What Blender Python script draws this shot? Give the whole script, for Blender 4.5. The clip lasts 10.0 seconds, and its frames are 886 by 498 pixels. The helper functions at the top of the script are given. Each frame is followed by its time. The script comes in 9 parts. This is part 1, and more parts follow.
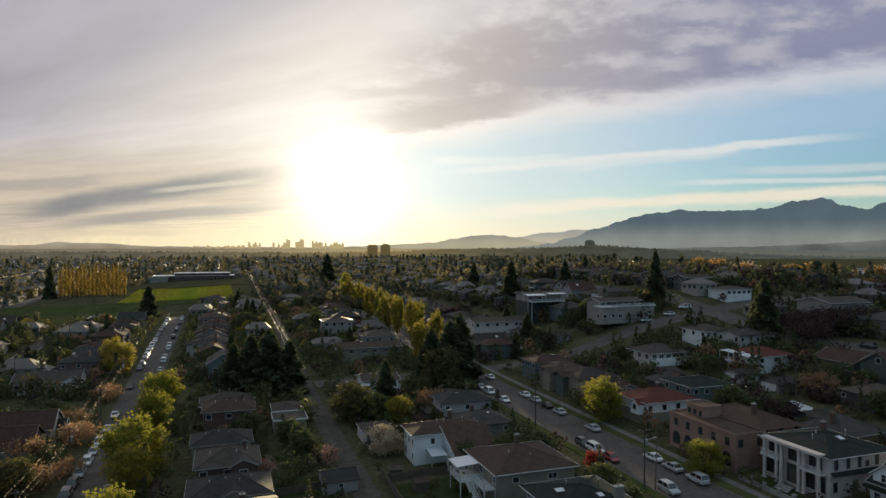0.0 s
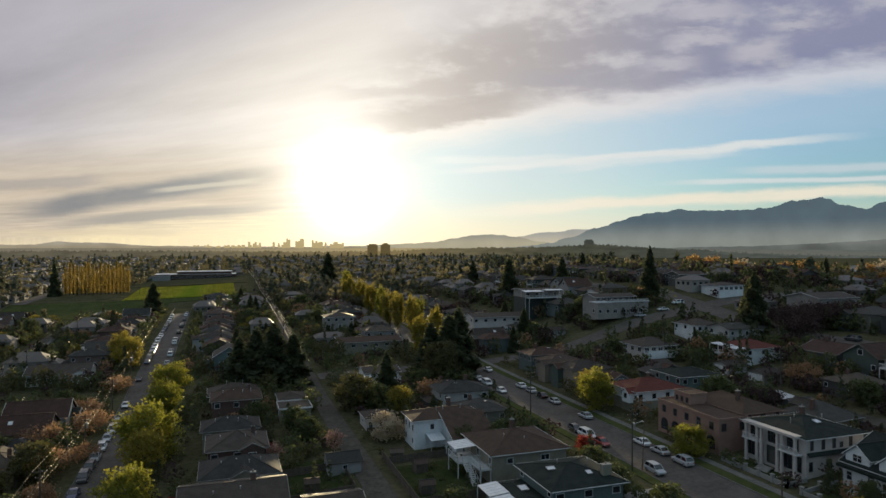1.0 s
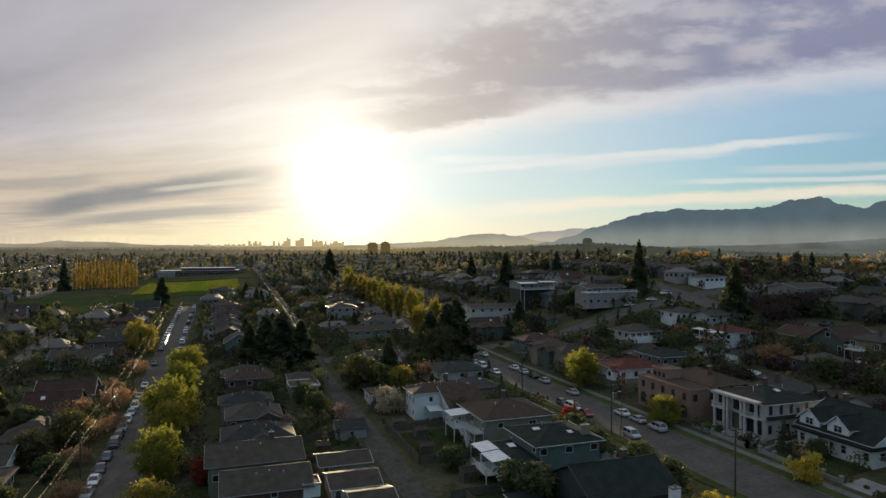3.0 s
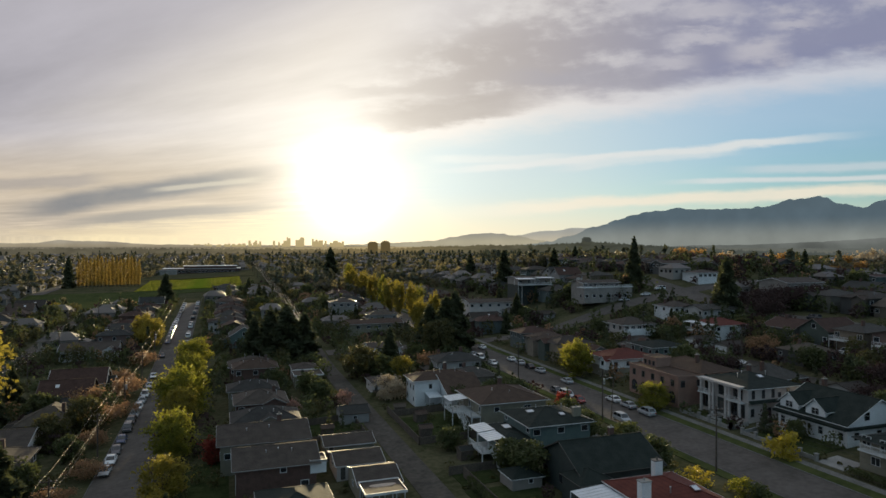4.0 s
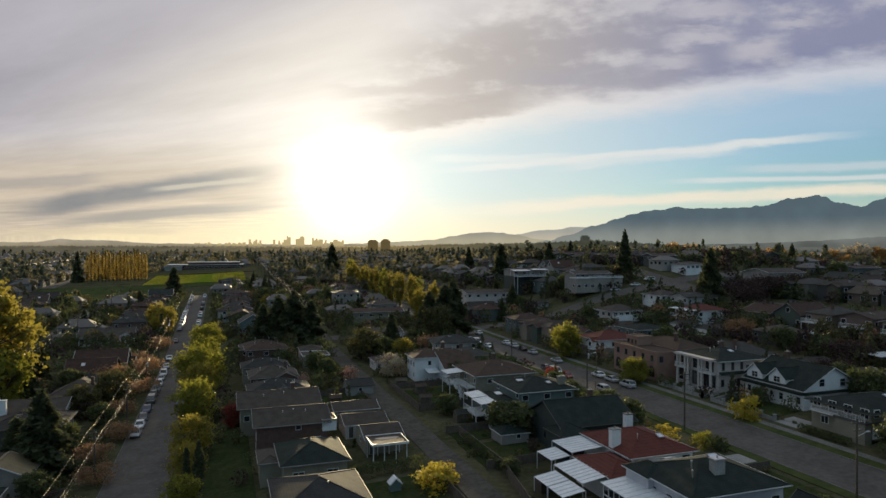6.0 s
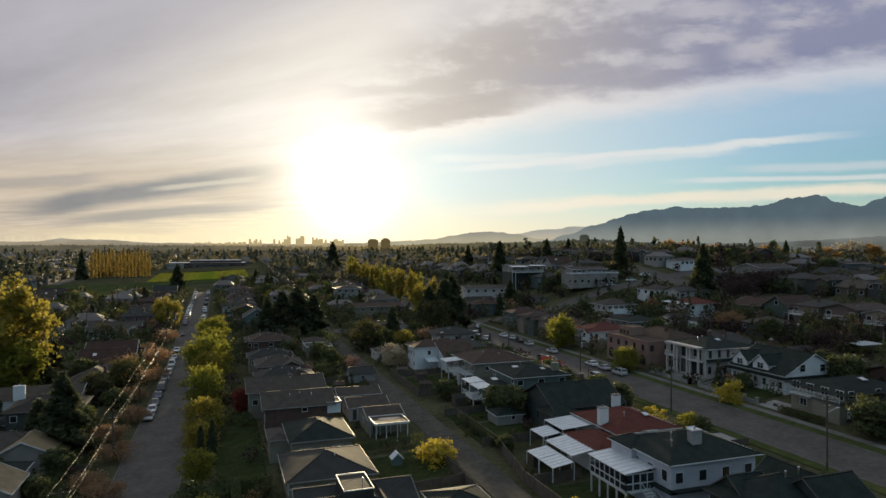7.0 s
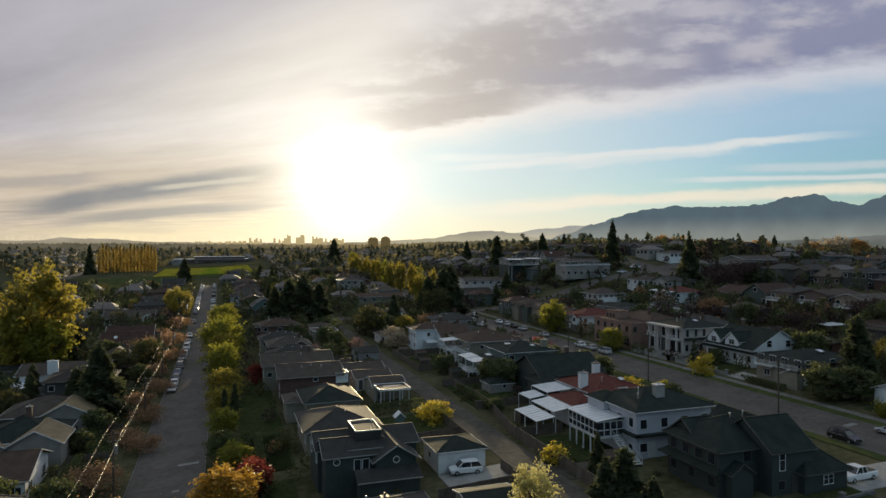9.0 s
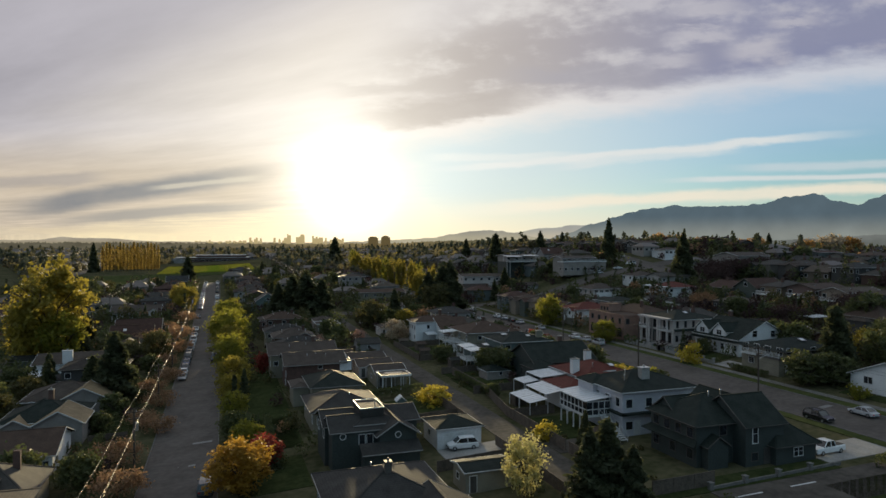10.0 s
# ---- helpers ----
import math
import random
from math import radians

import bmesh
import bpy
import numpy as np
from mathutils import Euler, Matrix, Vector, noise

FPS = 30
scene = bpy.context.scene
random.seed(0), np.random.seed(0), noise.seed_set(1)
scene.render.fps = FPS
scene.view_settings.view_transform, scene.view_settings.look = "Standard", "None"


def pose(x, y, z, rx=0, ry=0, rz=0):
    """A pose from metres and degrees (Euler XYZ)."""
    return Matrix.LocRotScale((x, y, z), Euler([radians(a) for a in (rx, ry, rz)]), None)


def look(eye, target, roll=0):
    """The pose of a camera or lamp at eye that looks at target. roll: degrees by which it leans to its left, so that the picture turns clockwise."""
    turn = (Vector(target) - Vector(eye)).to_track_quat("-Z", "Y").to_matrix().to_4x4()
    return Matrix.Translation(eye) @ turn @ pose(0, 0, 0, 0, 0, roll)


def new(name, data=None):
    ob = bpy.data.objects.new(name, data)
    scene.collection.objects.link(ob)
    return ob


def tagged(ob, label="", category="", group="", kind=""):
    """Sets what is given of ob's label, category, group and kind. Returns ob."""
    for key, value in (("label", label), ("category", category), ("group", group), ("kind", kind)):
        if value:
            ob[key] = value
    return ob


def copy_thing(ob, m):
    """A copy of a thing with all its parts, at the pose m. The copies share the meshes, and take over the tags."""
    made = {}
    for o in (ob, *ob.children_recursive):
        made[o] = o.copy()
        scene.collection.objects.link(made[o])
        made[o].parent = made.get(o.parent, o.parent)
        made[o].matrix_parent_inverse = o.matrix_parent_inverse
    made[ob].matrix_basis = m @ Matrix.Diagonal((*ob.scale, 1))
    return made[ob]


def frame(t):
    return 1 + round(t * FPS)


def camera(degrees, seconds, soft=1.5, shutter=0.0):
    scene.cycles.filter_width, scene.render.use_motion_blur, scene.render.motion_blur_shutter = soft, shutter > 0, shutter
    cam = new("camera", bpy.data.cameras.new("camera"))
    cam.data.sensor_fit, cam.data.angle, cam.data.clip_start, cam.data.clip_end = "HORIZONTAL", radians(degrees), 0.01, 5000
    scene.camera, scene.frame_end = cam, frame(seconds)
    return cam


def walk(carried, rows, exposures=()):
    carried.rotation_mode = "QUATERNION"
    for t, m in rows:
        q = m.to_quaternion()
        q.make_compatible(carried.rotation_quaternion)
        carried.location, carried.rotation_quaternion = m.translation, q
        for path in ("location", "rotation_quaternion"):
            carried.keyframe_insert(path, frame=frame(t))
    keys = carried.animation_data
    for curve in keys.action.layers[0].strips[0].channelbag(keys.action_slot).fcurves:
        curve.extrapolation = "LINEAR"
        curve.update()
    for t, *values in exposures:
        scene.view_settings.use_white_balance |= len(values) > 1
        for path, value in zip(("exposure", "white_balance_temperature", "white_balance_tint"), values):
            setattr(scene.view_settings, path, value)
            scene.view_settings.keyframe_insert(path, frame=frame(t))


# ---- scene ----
cam = camera(69.0, 10.0)
PATH = [
    (0.0, 0.000, 0.000, 43.000, 89.824, -18.800),
    (0.5, -0.932, -3.100, 42.500, 89.812, -18.805),
    (1.0, -1.865, -6.197, 41.950, 89.799, -18.810),
    (1.5, -2.798, -9.292, 41.354, 89.787, -18.815),
    (2.0, -3.732, -12.383, 40.716, 89.774, -18.820),
    (2.5, -4.666, -15.471, 40.043, 89.761, -18.825),
    (3.0, -5.601, -18.556, 39.338, 89.749, -18.830),
    (3.5, -6.537, -21.638, 38.605, 89.736, -18.835),
    (4.0, -7.473, -24.717, 37.851, 89.724, -18.840),
    (4.5, -8.410, -27.793, 37.080, 89.711, -18.845),
    (5.0, -9.348, -30.867, 36.295, 89.699, -18.850),
    (5.5, -10.286, -33.937, 35.503, 89.686, -18.855),
    (6.0, -11.225, -37.004, 34.708, 89.674, -18.860),
    (6.5, -12.164, -40.068, 33.914, 89.661, -18.865),
    (7.0, -13.104, -43.129, 33.127, 89.648, -18.870),
    (7.5, -14.045, -46.187, 32.350, 89.636, -18.875),
    (8.0, -14.986, -49.242, 31.590, 89.623, -18.880),
    (8.5, -15.928, -52.294, 30.850, 89.611, -18.885),
    (9.0, -16.870, -55.344, 30.135, 89.598, -18.890),
    (9.5, -17.813, -58.390, 29.450, 89.586, -18.895),
    (10.0, -18.757, -61.433, 28.800, 89.573, -18.900),
]
walk(cam, [(t, pose(x, y, z, rx, 0, rz)) for t, x, y, z, rx, rz in PATH])
SUN_AZ, SUN_EL = 10.4, 5.0      # degrees right of +y, and above the horizon
HEAD = 18.8                     # the camera's heading, degrees right of +y

# ---- world and sun ----
def nodes_of(tree):
    tree.nodes.clear()
    def add(kind, **set_):
        n = tree.nodes.new(kind)
        for k, v in set_.items():
            if k == "operation":
                n.operation = v
            elif k == "blend_type":
                n.blend_type = v
            elif k == "data_type":
                n.data_type = v
        return n
    return add


def link(tree, a, b):
    tree.links.new(a, b)


def build_world():
    w = bpy.data.worlds.new("evening_sky")
    scene.world = w
    w.use_nodes = True
    t = w.node_tree
    add = nodes_of(t)

    def val(op, a, b=None, c=None, clamp=False):
        n = add("ShaderNodeMath", operation=op)
        n.use_clamp = clamp
        for i, s in enumerate((a, b, c)):
            if s is None:
                continue
            if isinstance(s, (int, float)):
                n.inputs[i].default_value = s
            else:
                link(t, s, n.inputs[i])
        return n.outputs[0]

    def dot(a, vec):
        n = add("ShaderNodeVectorMath", operation="DOT_PRODUCT")
        link(t, a, n.inputs[0])
        n.inputs[1].default_value = vec
        return n.outputs["Value"]

    def ramp(x, a, b):
        n = add("ShaderNodeMapRange")
        n.interpolation_type = "SMOOTHSTEP"
        link(t, x, n.inputs[0])
        n.inputs[1].default_value, n.inputs[2].default_value = a, b
        return n.outputs[0]

    def mix(f, a, b, how="MIX"):
        n = add("ShaderNodeMix", data_type="RGBA", blend_type=how)
        n.clamp_factor = True
        for i, s in ((0, f), (6, a), (7, b)):
            if isinstance(s, (int, float)):
                n.inputs[i].default_value = s
            elif isinstance(s, tuple):
                n.inputs[i].default_value = (*s, 1)
            else:
                link(t, s, n.inputs[i])
        return n.outputs[2]

    def noise_at(vec, scale, detail, rough=0.55):
        n = add("ShaderNodeTexNoise")
        link(t, vec, n.inputs["Vector"])
        n.inputs["Scale"].default_value = scale
        n.inputs["Detail"].default_value = detail
        n.inputs["Roughness"].default_value = rough
        return n.outputs["Fac"]

    def vec3(x, y, z):
        n = add("ShaderNodeCombineXYZ")
        for i, s in enumerate((x, y, z)):
            if isinstance(s, (int, float)):
                n.inputs[i].default_value = s
            else:
                link(t, s, n.inputs[i])
        return n.outputs[0]

    tc = add("ShaderNodeTexCoord")
    d = tc.outputs["Generated"]
    c, s = math.cos(radians(HEAD)), math.sin(radians(HEAD))
    sa, se = radians(SUN_AZ), radians(SUN_EL)
    sun_dir = (math.sin(sa) * math.cos(se), math.cos(sa) * math.cos(se), math.sin(se))
    sd = dot(d, sun_dir)
    off = val("ARCCOSINE", val("MINIMUM", sd, 0.99999))         # angle from the sun

    sky = add("ShaderNodeTexSky")
    sky.sky_type, sky.sun_disc = "NISHITA", False
    sky.sun_elevation, sky.sun_rotation = se, sa
    sky.air_density, sky.dust_density, sky.ozone_density = 1.0, 0.4, 3.0
    clear = mix(1.0, sky.outputs[0], SKY_TINT, "MULTIPLY")
    clear = mix(val("MULTIPLY", ramp(off, 0.46, 0.10), 0.6), clear, (0.46, 0.48, 0.45))

    # a flat deck of streaked cloud: pa along its streaks, pb across them
    sa_ = radians(HEAD - 51.0)
    dz = val("MAXIMUM", dot(d, (0, 0, 1)), 0.012)
    pa = val("DIVIDE", dot(d, (math.sin(sa_), math.cos(sa_), 0)), dz)
    pb = val("DIVIDE", dot(d, (math.cos(sa_), -math.sin(sa_), 0)), dz)
    wisps = noise_at(vec3(val("MULTIPLY", pa, 0.30), val("MULTIPLY", pb, 1.1), 1.9), 1.0, 7, 0.6)
    puffs = noise_at(vec3(val("MULTIPLY", pa, 0.75), val("MULTIPLY", pb, 1.5), 5.1), 1.0, 7, 0.56)
    broad = noise_at(vec3(val("MULTIPLY", pa, 0.17), val("MULTIPLY", pb, 0.50), 8.2), 1.0, 3)

    # the western sky on an upright plane: p to the right of the heading, q up, in thousandths of its distance
    ahead = dot(d, (s, c, 0))
    near_ = val("MAXIMUM", ahead, 0.05)
    p = val("MULTIPLY", val("DIVIDE", dot(d, (c, -s, 0)), near_), 1000.0)
    q = val("MULTIPLY", val("DIVIDE", dot(d, (0, 0, 1)), near_), 1000.0)
    torn = noise_at(vec3(val("MULTIPLY", p, 0.007), val("MULTIPLY", q, 0.024), 4.4), 1.0, 6, 0.6)
    torn = val("SUBTRACT", torn, 0.5)
    curl = noise_at(vec3(val("MULTIPLY", p, 0.016), val("MULTIPLY", q, 0.030), 9.7), 1.0, 6, 0.58)

    def line_of(k0, kp, kq):
        return val("ADD", val("ADD", val("MULTIPLY", p, kp), val("MULTIPLY", q, kq)), k0)

    # lower edge of the sheet: level on the left, climbing to the right
    edge = line_of(-156.0, -0.136, 1.0)
    edge = val("ADD", edge, val("MULTIPLY", ramp(p, -60, -260), 66.0))
    edge = val("ADD", edge, val("MULTIPLY", torn, 62.0))
    sheet = ramp(edge, -16.0, 34.0)

    # the sheet's own colours: brightest on a slanting band above the sun, mauve-grey in its high corner
    slant = val("ADD", line_of(-109.0, -0.454, 0.89), val("MULTIPLY", val("SUBTRACT", broad, 0.5), 150.0))
    bright = mix(ramp(slant, 90.0, 250.0), (0.71, 0.68, 0.65), (0.56, 0.525, 0.495))
    bright = mix(ramp(slant, 210.0, 420.0), bright, (0.360, 0.350, 0.395))
    bright = mix(val("MULTIPLY", ramp(q, 190.0, 90.0), ramp(p, -80.0, -330.0)), bright, (0.50, 0.425, 0.335))
    bright = mix(1.0, bright, mix(wisps, (0.62, 0.62, 0.63), (1.38, 1.37, 1.36)), "MULTIPLY")
    # to the right it breaks into grey clumps, violet towards the north
    east_ = ramp(p, -190.0, 60.0)
    north = ramp(p, 20.0, 520.0)
    body = mix(north, (0.40, 0.37, 0.37), (0.205, 0.222, 0.335))
    rag = val("ADD", val("MULTIPLY", puffs, 0.55), val("MULTIPLY", curl, 0.45))
    lit = mix(north, (0.60, 0.575, 0.56), (0.375, 0.372, 0.432))
    clumps = mix(ramp(rag, 0.43, 0.68), body, lit)
    belly = val("MULTIPLY", ramp(edge, 46.0, 84.0), ramp(edge, 250.0, 120.0))
    clumps = mix(val("MULTIPLY", val("MULTIPLY", belly, ramp(rag, 0.58, 0.45)), 0.7), clumps, mix(north, (0.330, 0.300, 0.300), (0.225, 0.235, 0.335)))
    high_left = val("MULTIPLY", ramp(p, 260.0, -60.0), ramp(edge, 120.0, 230.0))
    clumps = mix(val("MULTIPLY", high_left, 0.8), clumps, (0.575, 0.555, 0.565))
    cloud = mix(east_, bright, clumps)
    # the thin bright border of the sheet
    border = val("MULTIPLY", val("MULTIPLY", ramp(edge, 62.0, 26.0), east_), 0.92)
    cloud = mix(border, cloud, mix(north, (0.70, 0.665, 0.635), (0.530, 0.550, 0.600)))

    # clear air below it
    haze = mix(ramp(p, -60.0, 520.0), (0.80, 0.66, 0.40), (0.60, 0.62, 0.57))
    pale = mix(val("ADD", 0.22, val("MULTIPLY", ramp(p, 560.0, 0.0), 0.78)), clear, (0.50, 0.60, 0.59))
    pale = mix(val("MULTIPLY", ramp(edge, -130.0, -10.0), 0.45), pale, (0.42, 0.52, 0.62))
    under = mix(val("MULTIPLY", ramp(p, 20.0, -220.0), 0.95), pale, mix(ramp(wisps, 0.42, 0.62), (0.44, 0.39, 0.33), (0.74, 0.62, 0.42)))
    under = mix(val("MULTIPLY", ramp(q, 92.0, 0.0), 0.85), under, haze)
    col = mix(sheet, under, cloud)

    def streak(x0, y0, x1, y1, wide, colour, strength=1.0, ragged=26.0, head_=0.25, tail_=0.25):
        """A long cloud between two points of the upright plane, with torn edges and tapering ends."""
        nonlocal col
        ln = math.hypot(x1 - x0, y1 - y0)
        ux, uy = (x1 - x0) / ln, (y1 - y0) / ln
        along = line_of(-(x0 * ux + y0 * uy) / ln, ux / ln, uy / ln)
        across = val("ABSOLUTE", val("ADD", line_of(x0 * uy - y0 * ux, -uy, ux), val("MULTIPLY", torn, ragged)))
        m = val("MULTIPLY", ramp(across, wide, wide * 0.2), val("MULTIPLY", ramp(along, 0.0, head_), ramp(along, 1.0, 1.0 - tail_)))
        m = val("MULTIPLY", m, val("ADD", 0.70, val("MULTIPLY", curl, 0.6)), None, True)
        col = mix(val("MULTIPLY", m, strength), col, colour)

    # dark bars across the light on the left
    streak(-760, 88, -500, 104, 14, (0.30, 0.275, 0.265), 0.7)
    streak(-720, 44, -195, 124, 23, (0.175, 0.182, 0.200), 1.0, 18.0, 0.30, 0.35)
    streak(-640, 32, -215, 66, 12, (0.27, 0.255, 0.24), 0.9, 12.0, 0.3, 0.3)
    streak(-470, 84, -260, 106, 6, (0.55, 0.50, 0.40), 0.6, 12.0)
    streak(-690, 20, -380, 22, 7, (0.56, 0.46, 0.32), 0.5, 10.0)
    # threads of high cloud in the clear air on the right
    streak(-40, 112, 690, 176, 9, (0.62, 0.64, 0.635), 0.9, 24.0, 0.2, 0.3)
    streak(-40, 132, 250, 140, 9, (0.62, 0.645, 0.635), 0.6, 24.0, 0.2, 0.4)
    streak(150, 118, 480, 152, 10, (0.60, 0.63, 0.63), 0.6, 26.0)
    streak(310, 98, 760, 108, 6, (0.62, 0.63, 0.62), 0.75, 10.0, 0.3, 0.05)
    streak(410, 116, 800, 128, 10, (0.54, 0.58, 0.60), 0.6, 16.0, 0.3, 0.05)
    streak(-20, 52, 820, 96, 15, (0.74, 0.675, 0.55), 0.9, 26.0, 0.25, 0.05)
    # small bright puffs in the violet gaps
    for x0, y0, x1, y1, w_ in ((335, 362, 490, 358, 19), (500, 342, 590, 350, 11), (275, 372, 330, 384, 16), (300, 280, 405, 290, 14), (430, 300, 535, 312, 20), (330, 322, 470, 330, 11)):
        streak(x0 - 14, y0, x1 + 14, y1, w_ * 1.15, (0.430, 0.420, 0.465), 0.75, 70.0, 0.45, 0.45)
    # dark clumps above the sheet's border
    streak(-170, 196, 200, 226, 24, (0.33, 0.30, 0.295), 0.8, 70.0, 0.35, 0.4)
    streak(-200, 232, 60, 258, 16, (0.36, 0.33, 0.325), 0.55, 60.0, 0.35, 0.4)
    streak(60, 262, 420, 262, 22, (0.300, 0.295, 0.345), 0.6, 60.0, 0.35, 0.4)

    # overhead and behind, the sheet goes on
    rest = mix(ramp(val("ADD", val("MULTIPLY", puffs, 0.5), val("MULTIPLY", broad, 0.6)), 0.69, 0.47), (0.60, 0.575, 0.56), (0.37, 0.365, 0.40))
    col = mix(ramp(ahead, 0.30, 0.62), rest, col)
    # away from the sun the sky dims
    away = ramp(off, 0.6, 2.2)
    col = mix(away, col, mix(1.0, col, EAST, "MULTIPLY"))
    # the sun's aureole through thin cloud
    glow1 = val("POWER", 2.718, val("MULTIPLY", val("MULTIPLY", off, off), -1.0 / (2 * 0.039 ** 2)))
    glow2 = val("POWER", 2.718, val("MULTIPLY", off, -1.0 / 0.158))
    g = mix(1.0, (0.95, 0.90, 0.78), vec3(glow1, glow1, glow1), "MULTIPLY")
    g2 = mix(1.0, (0.72, 0.655, 0.49), vec3(glow2, glow2, glow2), "MULTIPLY")
    col = mix(1.0, col, g, "ADD")
    col = mix(1.0, col, g2, "ADD")
    bg = add("ShaderNodeBackground")
    link(t, col, bg.inputs[0])
    bg.inputs[1].default_value = SKY_POWER
    out = add("ShaderNodeOutputWorld")
    link(t, bg.outputs[0], out.inputs[0])


SKY_TINT, EAST, SKY_POWER = (0.094, 0.130, 0.158), (0.50, 0.77, 0.95), 1.13
build_world()
sun = new("sun", bpy.data.lights.new("sun", "SUN"))
sun.data.energy, sun.data.angle, sun.data.color = 5.0, radians(1.0), (1.0, 0.80, 0.46)
_a, _e = radians(SUN_AZ), radians(SUN_EL)
sun.matrix_world = look((0, 0, 60), (-math.sin(_a) * math.cos(_e) * 10, -math.cos(_a) * math.cos(_e) * 10, 60 - math.sin(_e) * 10))

# ---- materials ----
def material(name, colors, rough=0.8, scale=1.5, fine=12.0, bump=0.0, metal=0.0, spec=0.5, palette=False, leaf=0.0, stain=0.25, band=0.0):
    """colors: two shades that grain mixes, or with palette a list of paints of which each object takes one."""
    m = bpy.data.materials.new(name)
    m.use_nodes = True
    t = m.node_tree
    add = nodes_of(t)
    tc, oi = add("ShaderNodeTexCoord"), add("ShaderNodeObjectInfo")
    shift = add("ShaderNodeVectorMath", operation="MULTIPLY_ADD")
    link(t, oi.outputs["Random"], shift.inputs[0])
    shift.inputs[1].default_value = (37, 53, 11)
    link(t, tc.outputs["Object"], shift.inputs[2])
    n1, n2 = add("ShaderNodeTexNoise"), add("ShaderNodeTexNoise")
    for n, s_, de in ((n1, 1.0 / scale, 4), (n2, fine, 3)):
        link(t, shift.outputs[0], n.inputs["Vector"])
        n.inputs["Scale"].default_value, n.inputs["Detail"].default_value = s_, de
    mixn = add("ShaderNodeMath", operation="MULTIPLY_ADD")
    link(t, n2.outputs["Fac"], mixn.inputs[0])
    mixn.inputs[1].default_value = 0.5
    half = add("ShaderNodeMath", operation="MULTIPLY")
    link(t, n1.outputs["Fac"], half.inputs[0])
    half.inputs[1].default_value = 0.5
    link(t, half.outputs[0], mixn.inputs[2])
    spread = add("ShaderNodeMapRange")
    link(t, mixn.outputs[0], spread.inputs[0])
    spread.inputs[1].default_value, spread.inputs[2].default_value = 0.36, 0.64
    mx = add("ShaderNodeMix", data_type="RGBA")
    link(t, spread.outputs[0], mx.inputs[0])
    if palette:
        cr = add("ShaderNodeValToRGB")
        cr.color_ramp.interpolation = "CONSTANT"
        while len(cr.color_ramp.elements) < len(colors):
            cr.color_ramp.elements.new(0.5)
        for i, c in enumerate(colors):
            cr.color_ramp.elements[i].position = i / len(colors)
            cr.color_ramp.elements[i].color = (*c, 1)
        link(t, oi.outputs["Random"], cr.inputs[0])
        dim = add("ShaderNodeMix", data_type="RGBA", blend_type="MULTIPLY")
        dim.inputs[0].default_value = 1.0
        link(t, cr.outputs[0], dim.inputs[6])
        dim.inputs[7].default_value = (1 - stain, 1 - stain, 1 - stain, 1)
        link(t, dim.outputs[2], mx.inputs[6])
        link(t, cr.outputs[0], mx.inputs[7])
    else:
        mx.inputs[6].default_value = (*colors[0], 1)
        mx.inputs[7].default_value = (*colors[1], 1)
    col = mx.outputs[2]
    if band:                        # courses of shingles or boards, by height
        sep = add("ShaderNodeSeparateXYZ")
        link(t, tc.outputs["Object"], sep.inputs[0])
        fr = add("ShaderNodeMath", operation="FRACT")
        mul = add("ShaderNodeMath", operation="MULTIPLY")
        link(t, sep.outputs[2], mul.inputs[0])
        mul.inputs[1].default_value = 1.0 / band
        link(t, mul.outputs[0], fr.inputs[0])
        mr = add("ShaderNodeMapRange")
        link(t, fr.outputs[0], mr.inputs[0])
        mr.inputs[1].default_value, mr.inputs[2].default_value = 0.0, 0.35
        mr.inputs[3].default_value, mr.inputs[4].default_value = 0.72, 1.0
        dm = add("ShaderNodeMix", data_type="RGBA", blend_type="MULTIPLY")
        dm.inputs[0].default_value = 1.0
        link(t, col, dm.inputs[6])
        link(t, mr.outputs[0], dm.inputs[7])
        col = dm.outputs[2]
    b = add("ShaderNodeBsdfPrincipled")
    link(t, col, b.inputs["Base Color"])
    b.inputs["Roughness"].default_value, b.inputs["Metallic"].default_value = rough, metal
    b.inputs["Specular IOR Level"].default_value = spec
    if bump:
        bp = add("ShaderNodeBump")
        bp.inputs["Strength"].default_value, bp.inputs["Distance"].default_value = bump, 0.05
        link(t, n2.outputs["Fac"], bp.inputs["Height"])
        link(t, bp.outputs[0], b.inputs["Normal"])
    out = add("ShaderNodeOutputMaterial")
    if leaf:
        tr = add("ShaderNodeBsdfTranslucent")
        link(t, col, tr.inputs[0])
        ms = add("ShaderNodeMixShader")
        ms.inputs[0].default_value = leaf
        link(t, b.outputs[0], ms.inputs[1])
        link(t, tr.outputs[0], ms.inputs[2])
        link(t, ms.outputs[0], out.inputs[0])
    else:
        link(t, b.outputs[0], out.inputs[0])
    return m


